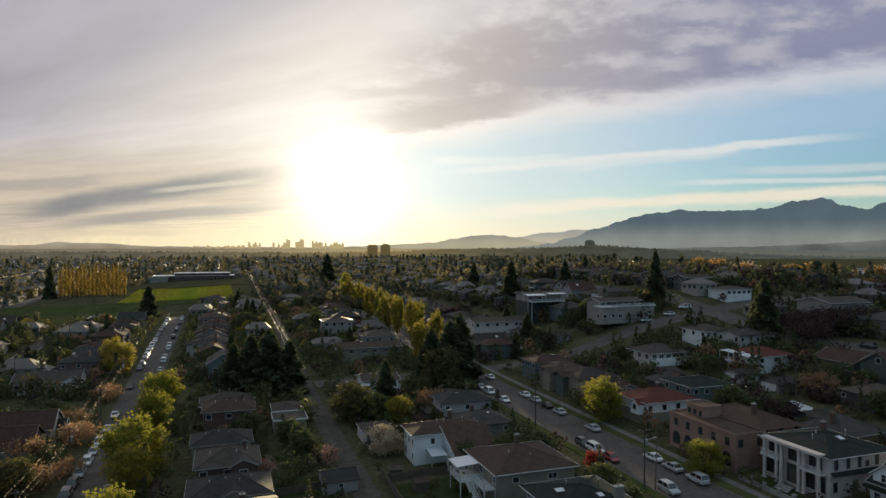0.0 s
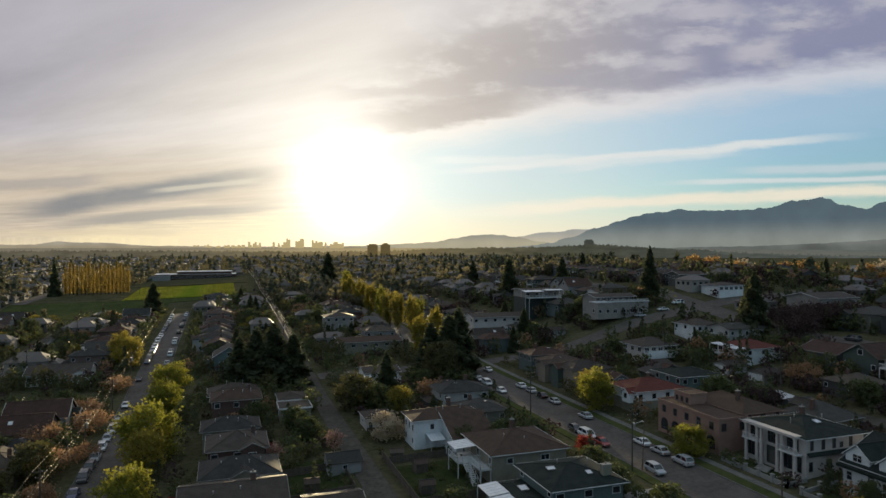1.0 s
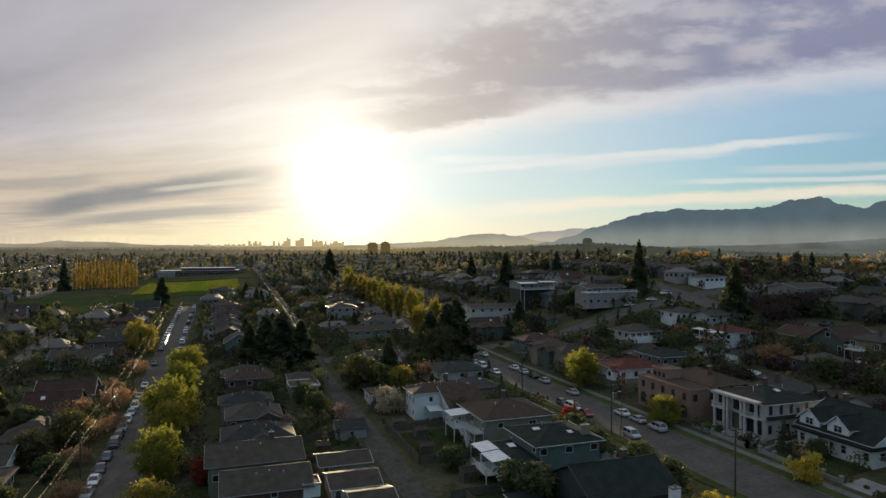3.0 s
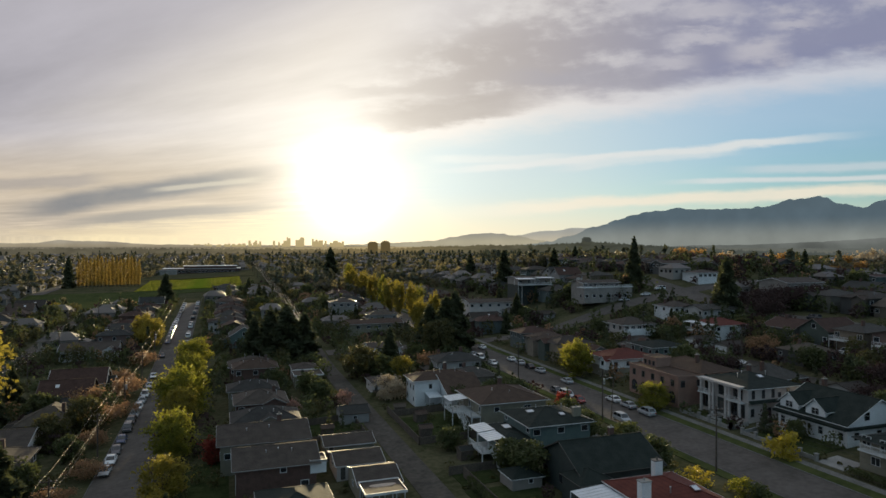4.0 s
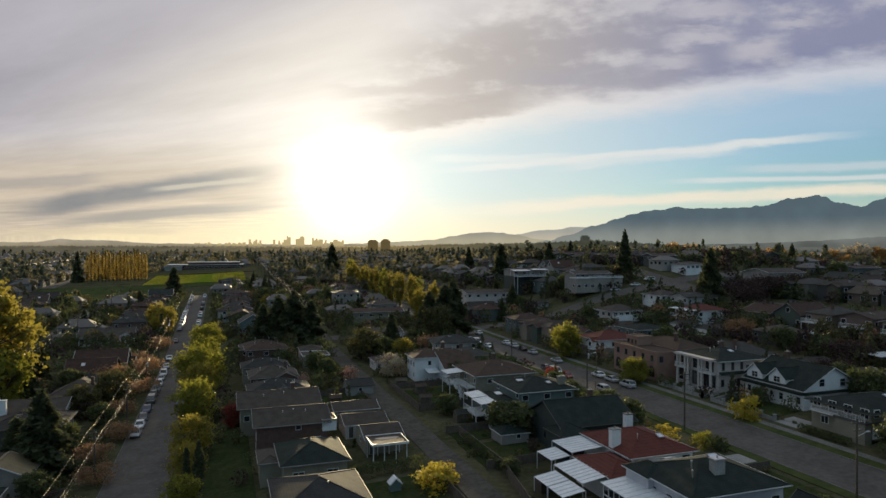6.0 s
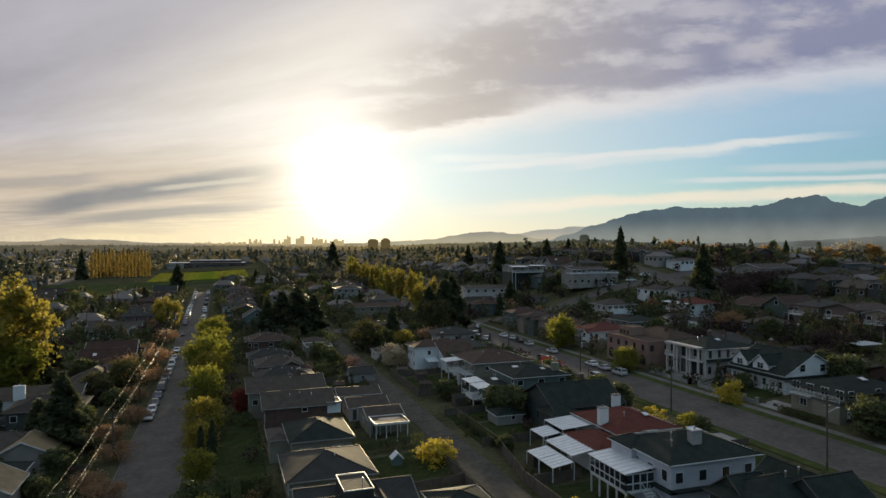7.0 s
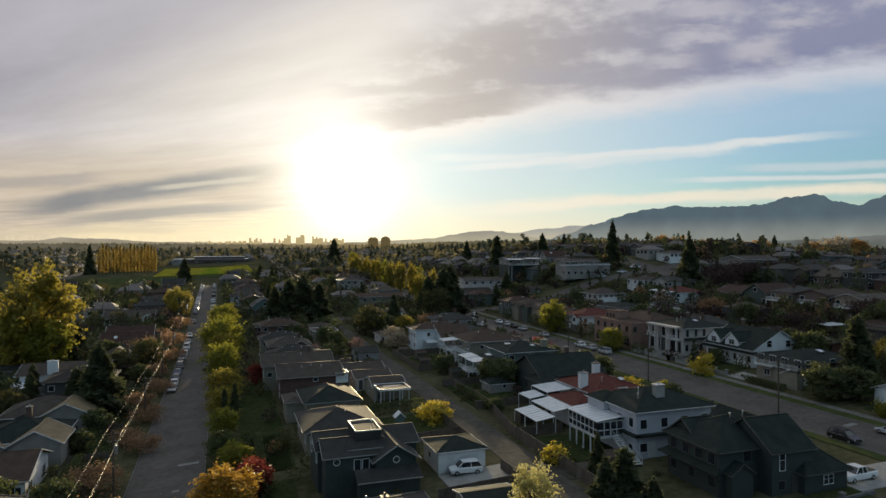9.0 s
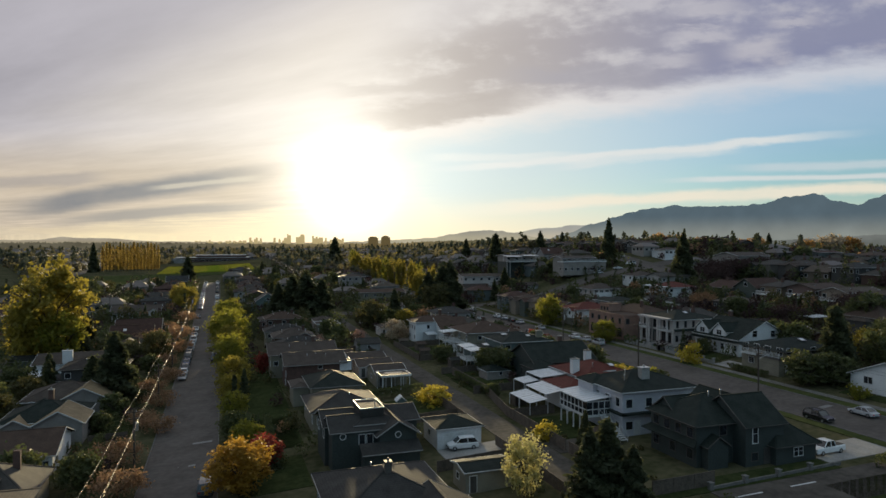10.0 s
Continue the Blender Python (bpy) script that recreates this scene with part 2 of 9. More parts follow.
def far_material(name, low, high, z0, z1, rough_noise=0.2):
    """Mountains and skyline: a plain glowing backdrop, kilometres of evening haze painted in."""
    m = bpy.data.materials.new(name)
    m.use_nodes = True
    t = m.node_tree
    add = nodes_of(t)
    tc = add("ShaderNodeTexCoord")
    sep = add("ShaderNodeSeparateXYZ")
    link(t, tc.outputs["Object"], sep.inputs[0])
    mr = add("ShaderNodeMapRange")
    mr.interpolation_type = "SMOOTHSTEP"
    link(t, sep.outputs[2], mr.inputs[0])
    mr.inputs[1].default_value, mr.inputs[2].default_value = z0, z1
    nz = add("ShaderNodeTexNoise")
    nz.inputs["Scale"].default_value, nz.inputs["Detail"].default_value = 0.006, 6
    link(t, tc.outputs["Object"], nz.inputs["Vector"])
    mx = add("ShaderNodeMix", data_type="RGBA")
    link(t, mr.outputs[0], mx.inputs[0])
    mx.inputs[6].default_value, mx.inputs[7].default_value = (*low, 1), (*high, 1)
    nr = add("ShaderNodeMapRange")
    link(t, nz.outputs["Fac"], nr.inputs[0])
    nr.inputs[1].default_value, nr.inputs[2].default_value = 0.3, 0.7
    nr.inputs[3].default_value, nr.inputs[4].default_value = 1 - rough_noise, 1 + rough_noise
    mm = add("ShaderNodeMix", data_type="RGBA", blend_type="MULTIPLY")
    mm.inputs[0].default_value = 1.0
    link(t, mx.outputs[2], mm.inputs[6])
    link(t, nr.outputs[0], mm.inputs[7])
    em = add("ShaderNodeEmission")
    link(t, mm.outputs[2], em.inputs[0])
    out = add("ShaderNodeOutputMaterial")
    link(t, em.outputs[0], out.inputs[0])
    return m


M = {}
M["ground"] = material("lawn_and_earth", [(0.046, 0.050, 0.024), (0.110, 0.098, 0.058)], 1.0, 9.0, 0.9, 0.25, spec=0.0)
M["field"] = material("playing_field_grass", [(0.095, 0.135, 0.014), (0.15, 0.19, 0.020)], 1.0, 14.0, 1.2, 0.5, spec=0.0)
M["blade"] = material("backlit_grass_blades", [(0.13, 0.15, 0.026), (0.20, 0.215, 0.038)], 0.7, 14.0, 0.5, spec=0.1, leaf=0.6)
M["lawn"] = material("mown_lawn", [(0.026, 0.036, 0.014), (0.054, 0.062, 0.026)], 1.0, 2.2, 1.6, 0.15, spec=0.0)
M["bank"] = material("rough_bank_grass", [(0.045, 0.056, 0.022), (0.085, 0.092, 0.036)], 1.0, 9.0, 0.6, 0.2, spec=0.0)
M["asphalt"] = material("worn_asphalt", [(0.072, 0.062, 0.055), (0.122, 0.105, 0.093)], 0.85, 5.0, 1.1, 0.12, spec=0.16)
M["lane"] = material("patched_lane_asphalt", [(0.052, 0.046, 0.039), (0.100, 0.088, 0.074)], 0.9, 2.5, 1.2, 0.4, spec=0.12)
M["concrete"] = material("weathered_concrete", [(0.20, 0.19, 0.18), (0.32, 0.31, 0.29)], 0.9, 2.0, 5.0, 0.2, spec=0.2)
M["kerbstone"] = material("dirty_kerb_concrete", [(0.10, 0.095, 0.088), (0.19, 0.18, 0.165)], 0.9, 1.5, 4.0, 0.2, spec=0.2)
M["patch"] = material("road_repair_patch", [(0.16, 0.155, 0.15), (0.24, 0.23, 0.22)], 0.8, 0.8, 4.0, 0.2)
M["white"] = material("white_painted_siding", [(0.60, 0.60, 0.60), (0.74, 0.74, 0.74)], 0.6, 2.5, 6.0, 0.05, band=0.2)
M["stucco"] = material("cream_stucco", [(0.40, 0.355, 0.33), (0.52, 0.465, 0.43)], 0.9, 2.0, 14.0, 0.3)
M["pinkstucco"] = material("pinkish_brown_stucco", [(0.20, 0.118, 0.090), (0.28, 0.170, 0.130)], 0.9, 2.0, 14.0, 0.3)
M["brick"] = material("dark_brown_brick", [(0.078, 0.044, 0.034), (0.130, 0.072, 0.056)], 0.9, 0.6, 9.0, 0.3, band=0.16)
M["teal"] = material("grey_teal_siding", [(0.085, 0.125, 0.12), (0.13, 0.175, 0.165)], 0.7, 2.0, 5.0, 0.1, band=0.2)
M["darkwall"] = material("charcoal_green_siding", [(0.022, 0.030, 0.027), (0.042, 0.052, 0.047)], 0.7, 2.0, 5.0, 0.1, band=0.2)
M["tan"] = material("tan_stucco", [(0.17, 0.155, 0.115), (0.25, 0.225, 0.17)], 0.9, 2.0, 12.0, 0.3)
M["walls"] = material("mixed_house_paint", [(0.36, 0.35, 0.33), (0.13, 0.105, 0.080), (0.20, 0.18, 0.15), (0.085, 0.085, 0.080), (0.060, 0.058, 0.055), (0.12, 0.145, 0.14), (0.19, 0.15, 0.11), (0.095, 0.052, 0.040), (0.28, 0.27, 0.26), (0.10, 0.085, 0.070), (0.075, 0.090, 0.075), (0.26, 0.21, 0.16), (0.15, 0.10, 0.085)], 0.85, 2.0, 8.0, 0.2, palette=True)
M["roof"] = material("dark_asphalt_shingles", [(0.045, 0.036, 0.030), (0.086, 0.070, 0.058)], 0.72, 1.6, 7.0, 0.5, band=0.11, spec=0.13)
M["roofs"] = material("mixed_shingles", [(0.068, 0.057, 0.048), (0.092, 0.064, 0.050), (0.052, 0.053, 0.050), (0.110, 0.088, 0.068), (0.080, 0.074, 0.066), (0.058, 0.048, 0.041), (0.082, 0.046, 0.036), (0.044, 0.046, 0.042)], 0.72, 1.5, 6.0, 0.5, palette=True, stain=0.45, band=0.11, spec=0.13)
M["roofgreen"] = material("green_black_shingles", [(0.016, 0.022, 0.019), (0.034, 0.041, 0.036)], 0.72, 1.6, 7.0, 0.5, band=0.11, spec=0.06)
M["roofred"] = material("red_brown_tiles", [(0.085, 0.024, 0.018), (0.135, 0.039, 0.028)], 0.7, 1.2, 6.0, 0.5, band=0.22, spec=0.13)
M["roofbrown"] = material("brown_shingles", [(0.056, 0.038, 0.029), (0.092, 0.062, 0.047)], 0.78, 1.4, 7.0, 0.5, band=0.11, spec=0.1)
# tan brightened in the colour itself, as low sun on the cross gables
M["rooftan"] = material("sun_tinted_tan_shingles", [(0.20, 0.145, 0.085), (0.31, 0.23, 0.14)], 0.72, 1.4, 7.0, 0.5, band=0.11, spec=0.13)
M["trim"] = material("white_trim", [(0.46, 0.46, 0.45), (0.64, 0.64, 0.63)], 0.4, 1.5, 4.0)
M["trims"] = material("mixed_trim_paint", [(0.42, 0.41, 0.39), (0.07, 0.055, 0.042), (0.16, 0.14, 0.12), (0.045, 0.045, 0.042), (0.26, 0.25, 0.23), (0.09, 0.075, 0.06)], 0.5, 1.5, 4.0, palette=True)
M["darktrim"] = material("dark_trim", [(0.05, 0.045, 0.04), (0.085, 0.078, 0.07)], 0.5, 1.5, 4.0)
M["polycarb"] = material("translucent_white_roof_sheet", [(0.55, 0.56, 0.58), (0.72, 0.73, 0.75)], 0.3, 1.2, 3.0)
M["metal"] = material("galvanised_metal", [(0.45, 0.45, 0.46), (0.6, 0.6, 0.61)], 0.35, 0.8, 6.0, metal=0.9)
M["flashing"] = material("roof_glint_metal", [(0.55, 0.55, 0.56), (0.72, 0.72, 0.73)], 0.22, 0.8, 6.0, metal=0.9)
M["glass"] = material("dark_window_glass", [(0.012, 0.014, 0.017), (0.03, 0.034, 0.04)], 0.06, 1.0, 0.7, spec=0.8)
M["curtain"] = material("window_with_blind", [(0.18, 0.17, 0.16), (0.3, 0.29, 0.27)], 0.25, 0.6, 2.0, spec=0.6)
M["wood"] = material("weathered_fence_wood", [(0.060, 0.045, 0.034), (0.125, 0.098, 0.075)], 0.9, 1.0, 5.0, 0.3)
M["pole"] = material("creosoted_pole_wood", [(0.045, 0.033, 0.025), (0.095, 0.072, 0.055)], 0.9, 0.5, 9.0, 0.3)
M["wire"] = material("bare_aluminium_cable", [(0.24, 0.22, 0.19), (0.34, 0.31, 0.27)], 0.55, 3.0, 1.0, metal=1.0)
# darker copy of the same cable, for lines the low sun doesn't catch
M["wire_dark"] = material("dark_unlit_cable", [(0.02, 0.02, 0.02), (0.04, 0.04, 0.04)], 0.6, 3.0, 1.0)
M["bark"] = material("rough_bark", [(0.035, 0.026, 0.018), (0.085, 0.064, 0.046)], 0.95, 0.5, 9.0, 0.6)
M["leaf_spring"] = material("bright_spring_leaves", [(0.155, 0.165, 0.022), (0.31, 0.29, 0.040)], 0.5, 1.6, 3.0, leaf=0.70)
M["leaf_poplar"] = material("amber_poplar_leaves", [(0.28, 0.205, 0.050), (0.46, 0.335, 0.09)], 0.5, 1.6, 3.0, leaf=0.70)
M["leaf_amber"] = material("orange_gold_leaves", [(0.32, 0.185, 0.026), (0.52, 0.32, 0.055)], 0.5, 1.6, 3.0, leaf=0.70)
M["leaf_forsythia"] = material("bright_yellow_flowers", [(0.36, 0.28, 0.030), (0.60, 0.48, 0.060)], 0.5, 0.9, 3.0, leaf=0.60)
M["leaf_cream"] = material("cream_and_lime_blossom", [(0.36, 0.33, 0.11), (0.58, 0.53, 0.24)], 0.5, 1.0, 3.0, leaf=0.62)
M["lavender"] = material("pale_lavender_siding", [(0.40, 0.40, 0.44), (0.52, 0.52, 0.56)], 0.6, 2.5, 6.0, 0.05, band=0.2)
M["duskstucco"] = material("dull_beige_stucco", [(0.20, 0.178, 0.160), (0.29, 0.262, 0.238)], 0.9, 2.0, 12.0, 0.3)
M["roofgrey"] = material("charcoal_shingles", [(0.030, 0.029, 0.027), (0.060, 0.057, 0.053)], 0.75, 1.6, 7.0, 0.5, band=0.11, spec=0.1)
M["leaf_gold"] = material("golden_young_leaves", [(0.20, 0.170, 0.028), (0.36, 0.295, 0.050)], 0.5, 1.6, 3.0, leaf=0.70)
M["leaf_green"] = material("dark_green_leaves", [(0.060, 0.074, 0.026), (0.120, 0.132, 0.044)], 0.6, 1.4, 3.0, leaf=0.5)
M["leaf_red"] = material("red_maple_leaves", [(0.19, 0.032, 0.022), (0.34, 0.068, 0.045)], 0.5, 1.2, 3.0, leaf=0.66)
M["leaf_orange"] = material("orange_bud_leaves", [(0.24, 0.140, 0.075), (0.38, 0.235, 0.130)], 0.6, 1.4, 3.0, leaf=0.62)
M["blossom"] = material("pale_blossom", [(0.34, 0.27, 0.17), (0.54, 0.44, 0.31)], 0.6, 1.0, 3.0, leaf=0.45)
M["pinkblossom"] = material("pink_blossom", [(0.30, 0.17, 0.13), (0.46, 0.29, 0.22)], 0.6, 1.0, 3.0, leaf=0.45)
M["leaf_ridge"] = material("sunlit_amber_ridge_leaves", [(0.30, 0.170, 0.050), (0.46, 0.275, 0.095)], 0.5, 1.4, 3.0, leaf=0.70)
M["greytrim"] = material("grey_trim", [(0.20, 0.195, 0.185), (0.30, 0.29, 0.275)], 0.5, 1.5, 4.0)
M["leaf_maroon"] = material("dark_maroon_twigs", [(0.036, 0.020, 0.018), (0.075, 0.040, 0.034)], 0.8, 1.2, 3.0, leaf=0.3)
M["leaf_olive"] = material("olive_brown_leaves", [(0.050, 0.052, 0.018), (0.13, 0.115, 0.036)], 0.6, 1.4, 3.0, leaf=0.5)
M["needle"] = material("conifer_needles", [(0.048, 0.058, 0.028), (0.095, 0.104, 0.046)], 0.7, 1.2, 4.0, leaf=0.5)
# far foliage is paler than the near leaves: distance haze put into its colour
M["far_needle"] = material("haze_paled_needles", [(0.062, 0.070, 0.042), (0.105, 0.108, 0.064)], 0.8, 30.0, 0.06, leaf=0.3)
M["far_leaf"] = material("haze_paled_foliage", [(0.105, 0.096, 0.055), (0.175, 0.152, 0.080)], 0.5, 60.0, 0.05, leaf=0.66)
M["rubber"] = material("tyre_rubber", [(0.012, 0.012, 0.012), (0.026, 0.026, 0.026)], 0.85, 0.3, 8.0)
M["rim"] = material("alloy_rim", [(0.35, 0.35, 0.36), (0.5, 0.5, 0.51)], 0.3, 0.2, 9.0, metal=0.8)
M["lamp_red"] = material("red_tail_lamp", [(0.30, 0.01, 0.01), (0.42, 0.02, 0.015)], 0.15, 0.2, 5.0)
M["lamp_clear"] = material("clear_head_lamp", [(0.55, 0.55, 0.55), (0.7, 0.7, 0.7)], 0.1, 0.2, 5.0)
for key, lo, hi in (("silver", (0.36, 0.37, 0.38), (0.45, 0.46, 0.47)), ("whitecar", (0.62, 0.62, 0.62), (0.74, 0.74, 0.74)), ("black", (0.010, 0.010, 0.012), (0.02, 0.02, 0.022)),
                    ("darkgrey", (0.045, 0.05, 0.055), (0.07, 0.075, 0.08)), ("redcar", (0.20, 0.015, 0.012), (0.28, 0.03, 0.02)), ("bluecar", (0.03, 0.05, 0.10), (0.05, 0.075, 0.14))):
    M[key] = material(key + "_paint", [lo, hi], 0.22, 2.0, 1.5, spec=0.7)

# ---- mesh helpers ----
class Geo:
    """Vertices, faces and material slots of one mesh."""

    def __init__(self):
        self.v, self.f, self.m = [], [], []

    def poly(self, pts, m=0):
        n = len(self.v)
        self.v += [tuple(p) for p in pts]
        self.f.append(tuple(range(n, n + len(pts))))
        self.m.append(m)

    def box(self, x0, x1, y0, y1, z0, z1, m=0):
        n = len(self.v)
        self.v += [(x, y, z) for z in (z0, z1) for y in (y0, y1) for x in (x0, x1)]
        for q in ((0, 2, 3, 1), (4, 5, 7, 6), (0, 1, 5, 4), (2, 6, 7, 3), (0, 4, 6, 2), (1, 3, 7, 5)):
            self.f.append(tuple(n + i for i in q))
            self.m.append(m)

    def beam(self, p, q, w, h, m=0):
        """A bar from p to q, w wide and h high."""
        p, q = Vector(p), Vector(q)
        d = (q - p).normalized()
        side = d.cross(Vector((0, 0, 1)))
        side = side.normalized() if side.length > 1e-4 else Vector((1, 0, 0))
        up = side.cross(d)
        n = len(self.v)
        for c in (p, q):
            for a, b in ((-1, -1), (1, -1), (1, 1), (-1, 1)):
                self.v.append(tuple(c + side * (a * w / 2) + up * (b * h / 2)))
        for k in ((3, 2, 1, 0), (4, 5, 6, 7), (0, 1, 5, 4), (1, 2, 6, 5), (2, 3, 7, 6), (3, 0, 4, 7)):
            self.f.append(tuple(n + i for i in k))
            self.m.append(m)

    def tube(self, p, q, r0, r1, n=8, m=0):
        p, q = Vector(p), Vector(q)
        d = (q - p).normalized()
        a = d.orthogonal().normalized()
        b = d.cross(a)
        k = len(self.v)
        for c, r in ((p, r0), (q, r1)):
            for i in range(n):
                t = 2 * math.pi * i / n
                self.v.append(tuple(c + (a * math.cos(t) + b * math.sin(t)) * r))
        for i in range(n):
            j = (i + 1) % n
            self.f.append((k + i, k + j, k + n + j, k + n + i))
            self.m.append(m)
        self.f += [tuple(range(k + n - 1, k - 1, -1)), tuple(range(k + n, k + 2 * n))]
        self.m += [m, m]

    def loft(self, rings, m=0, caps=True):
        k, n = len(self.v), len(rings[0])
        for r in rings:
            self.v += [tuple(p) for p in r]
        for s in range(len(rings) - 1):
            for i in range(n):
                j = (i + 1) % n
                self.f.append((k + s * n + i, k + s * n + j, k + (s + 1) * n + j, k + (s + 1) * n + i))
                self.m.append(m)
        if caps:
            e = k + (len(rings) - 1) * n
            self.f += [tuple(range(k + n - 1, k - 1, -1)), tuple(range(e, e + n))]
            self.m += [m, m]

    def mesh(self, name, mats):
        me = bpy.data.meshes.new(name)
        me.from_pydata(self.v, [], self.f)
        for mt in mats:
            me.materials.append(mt)
        if len(mats) > 1:
            me.polygons.foreach_set("material_index", self.m)
        me.update()
        return me


def mats_of(mat):
    return [M[k] for k in ((mat,) if isinstance(mat, str) else mat)]


def part(name, geo, mat, parent, label="", at=None):
    """One mesh object under a thing or a part; geo is a Geo or a mesh to share."""
    me = geo if isinstance(geo, bpy.types.Mesh) else geo.mesh(name, mats_of(mat))
    ob = new(name, me)
    ob.parent = parent
    if at is not None:
        ob.matrix_basis = at
    return tagged(ob, label)


def thing(name, label, category, group="", at=None, geo=None, mat=None, kind=""):
    """A top-level thing: an Empty at its base, or one mesh."""
    ob = new(name, geo.mesh(name, mats_of(mat)) if geo else None)
    if at is not None:
        ob.matrix_basis = at
    return tagged(ob, label, category, group, kind)


# ---- the lie of the land ----
LAND_U = [-800, -300, -120, -60, -24, 24, 77, 95, 115, 140, 190, 260, 400, 900]
RISE_V = [180, 290, 390, 440, 468, 600, 1400]       # the western blocks climb towards the playing field
RISE_Z = [0, 5.0, 7.0, 7.6, 10.6, 12.0, 10.0]
LAND_Z = [-4, -6, -6, -5, -4, -1, 0.3, 2.2, 3.6, 7.5, 15, 19, 21, 22]


def sm(x, a, b):
    k = np.clip((np.asarray(x, float) - a) / (b - a), 0, 1)
    return k * k * (3 - 2 * k)


def land(u, v):
    u, v = np.asarray(u, float), np.asarray(v, float)
    b = np.interp(u, LAND_U, LAND_Z)
    b = b + sm(u, 100, 160) * np.clip((v - 170) * 0.15, -0.5, 9) * (1 - sm(v, 300, 700)) * (1 - sm(u, 235, 310))
    b = b + np.interp(v, RISE_V, RISE_Z) * (1 - sm(u, 40, 110))
    far = sm(v, 350, 1500)
    b = b * (1 - far) + far * 14
    return b + sm(v, 1500, 4000) * 16


def gz(u, v):
    return float(land(u, v))


def on(u, v, turn=0, up=0.0):
    return pose(u, v, gz(u, v) + up, 0, 0, turn)


def axis_steps(a, b, fine0, fine1, step, grow):
    out = list(np.arange(fine0, fine1 + 0.1, step))
    s, x = step, fine1
    while x < b:
        s *= grow
        x += s
        out.append(min(x, b))
    s, x, low = step, fine0, []
    while x > a:
        s *= grow
        x -= s
        low.append(max(x, a))
    return np.array(low[::-1] + out)


def build_ground():
    us = axis_steps(-3200, 4300, -150, 300, 4.0, 1.12)
    vs = axis_steps(-1800, 4500, -60, 480, 5.0, 1.10)
    uu, vv = np.meshgrid(us, vs)
    zz = land(uu, vv)
    verts = np.c_[uu.ravel(), vv.ravel(), zz.ravel()]
    nu, nv = len(us), len(vs)
    i = np.arange(nu * nv).reshape(nv, nu)
    faces = np.stack([i[:-1, :-1], i[:-1, 1:], i[1:, 1:], i[1:, :-1]], -1).reshape(-1, 4)
    me = bpy.data.meshes.new("ground")
    me.from_pydata(verts.tolist(), [], faces.tolist())
    me.materials.append(M["ground"])
    me.polygons.foreach_set("use_smooth", [True] * len(faces))
    tagged(new("ground", me), "rough grass and earth of back yards and verges", "ground", kind="structure")


build_ground()


def bend(v):
    """The left street drifts a little to the west further on."""
    return -0.004 * max(0.0, v - 180)


def strip(name, label, category, mat, u0, u1, v0, v1, up=0.08, step=5.0, thick=0.12, along="v", shift=None):
    """A slab that follows the land: along v between u0 and u1, or along u between v0 and v1."""
    g = Geo()
    a, b = (v0, v1) if along == "v" else (u0, u1)
    n = max(1, int(abs(b - a) / step))
    cross = [u0 + (u1 - u0) * k / 3 for k in range(4)] if along == "v" else [v0 + (v1 - v0) * k / 3 for k in range(4)]
    rows = []
    for i in range(n + 1):
        s = a + (b - a) * i / n
        pts = [(c + (shift(s) if shift else 0), s) if along == "v" else (s, c) for c in cross]
        top = [(x, y, gz(x, y) + up) for x, y in pts]
        low = [(x, y, z - thick) for x, y, z in (top[3], top[0])]
        rows.append(top + low)
    g.loft(rows if along == "v" else [r[::-1] for r in rows])
    return thing(name, label, category, geo=g, mat=mat, kind="structure")


ST_L, LANE, ST_R = -24.5, 24.0, 77.0
strip("road_west", "worn grey asphalt street between parked cars", "road", "asphalt", ST_L - 5, ST_L + 5, -40, 388, shift=bend)
strip("lane_middle", "patched narrow asphalt back lane", "lane", "lane", LANE - 2.4, LANE + 2.4, -40, 387.5)
strip("road_east", "wide grey asphalt street", "road", "asphalt", ST_R - 5.2, ST_R + 5.2, -40, 640)
strip("cross_road", "grey asphalt cross street climbing a hill", "road", "asphalt", 27, 330, 199, 207, up=0.11, along="u")
strip("school_road", "asphalt street below the playing field", "road", "asphalt", -30.5, 77, 388, 396, up=0.11, along="u")
strip("road_hill", "asphalt street high on the slope", "road", "asphalt", 174, 183, -30, 700)
strip("lane_east", "narrow asphalt back lane on the slope", "lane", "lane", 124.5, 129.5, -30, 195)
strip("lane_west", "narrow asphalt back lane", "lane", "lane", -78.5, -73.5, -30, 430)
strip("road_far_west", "asphalt street beyond the back gardens", "road", "asphalt", -131, -122, -30, 640)
for name, u in (("kerb_west_a", ST_L - 5.15), ("kerb_west_b", ST_L + 5.0), ("kerb_east_a", ST_R - 5.35), ("kerb_east_b", ST_R + 5.2)):
    strip(name, "low concrete kerb along the street", "kerb", "kerbstone", u, u + 0.15, -40, 430, up=0.2, thick=0.3, shift=bend if "west" in name else None)
for name, u in (("pavement_east_b", ST_R + 7.5),):
    strip(name, "narrow worn concrete pavement", "pavement", "kerbstone", u, u + 1.5, -40, 430, up=0.12, shift=bend if "west" in name else None)
for name, u0, u1 in (("verge_west_a", ST_L - 7.7, ST_L - 5.2), ("verge_west_b", ST_L + 5.2, ST_L + 7.6), ("verge_east_a", ST_R - 7.5, ST_R - 5.4), ("verge_east_b", ST_R + 5.4, ST_R + 7.5)):
    strip(name, "strip of short worn grass beside the kerb", "verge", "ground" if "west" in name else "bank", u0, u1, -40, 430, up=0.14, shift=bend if "west" in name else None)

# ---- houses ----
FACE = {"S": 0.0, "E": 90.0, "N": 180.0, "W": -90.0}
_win = {}


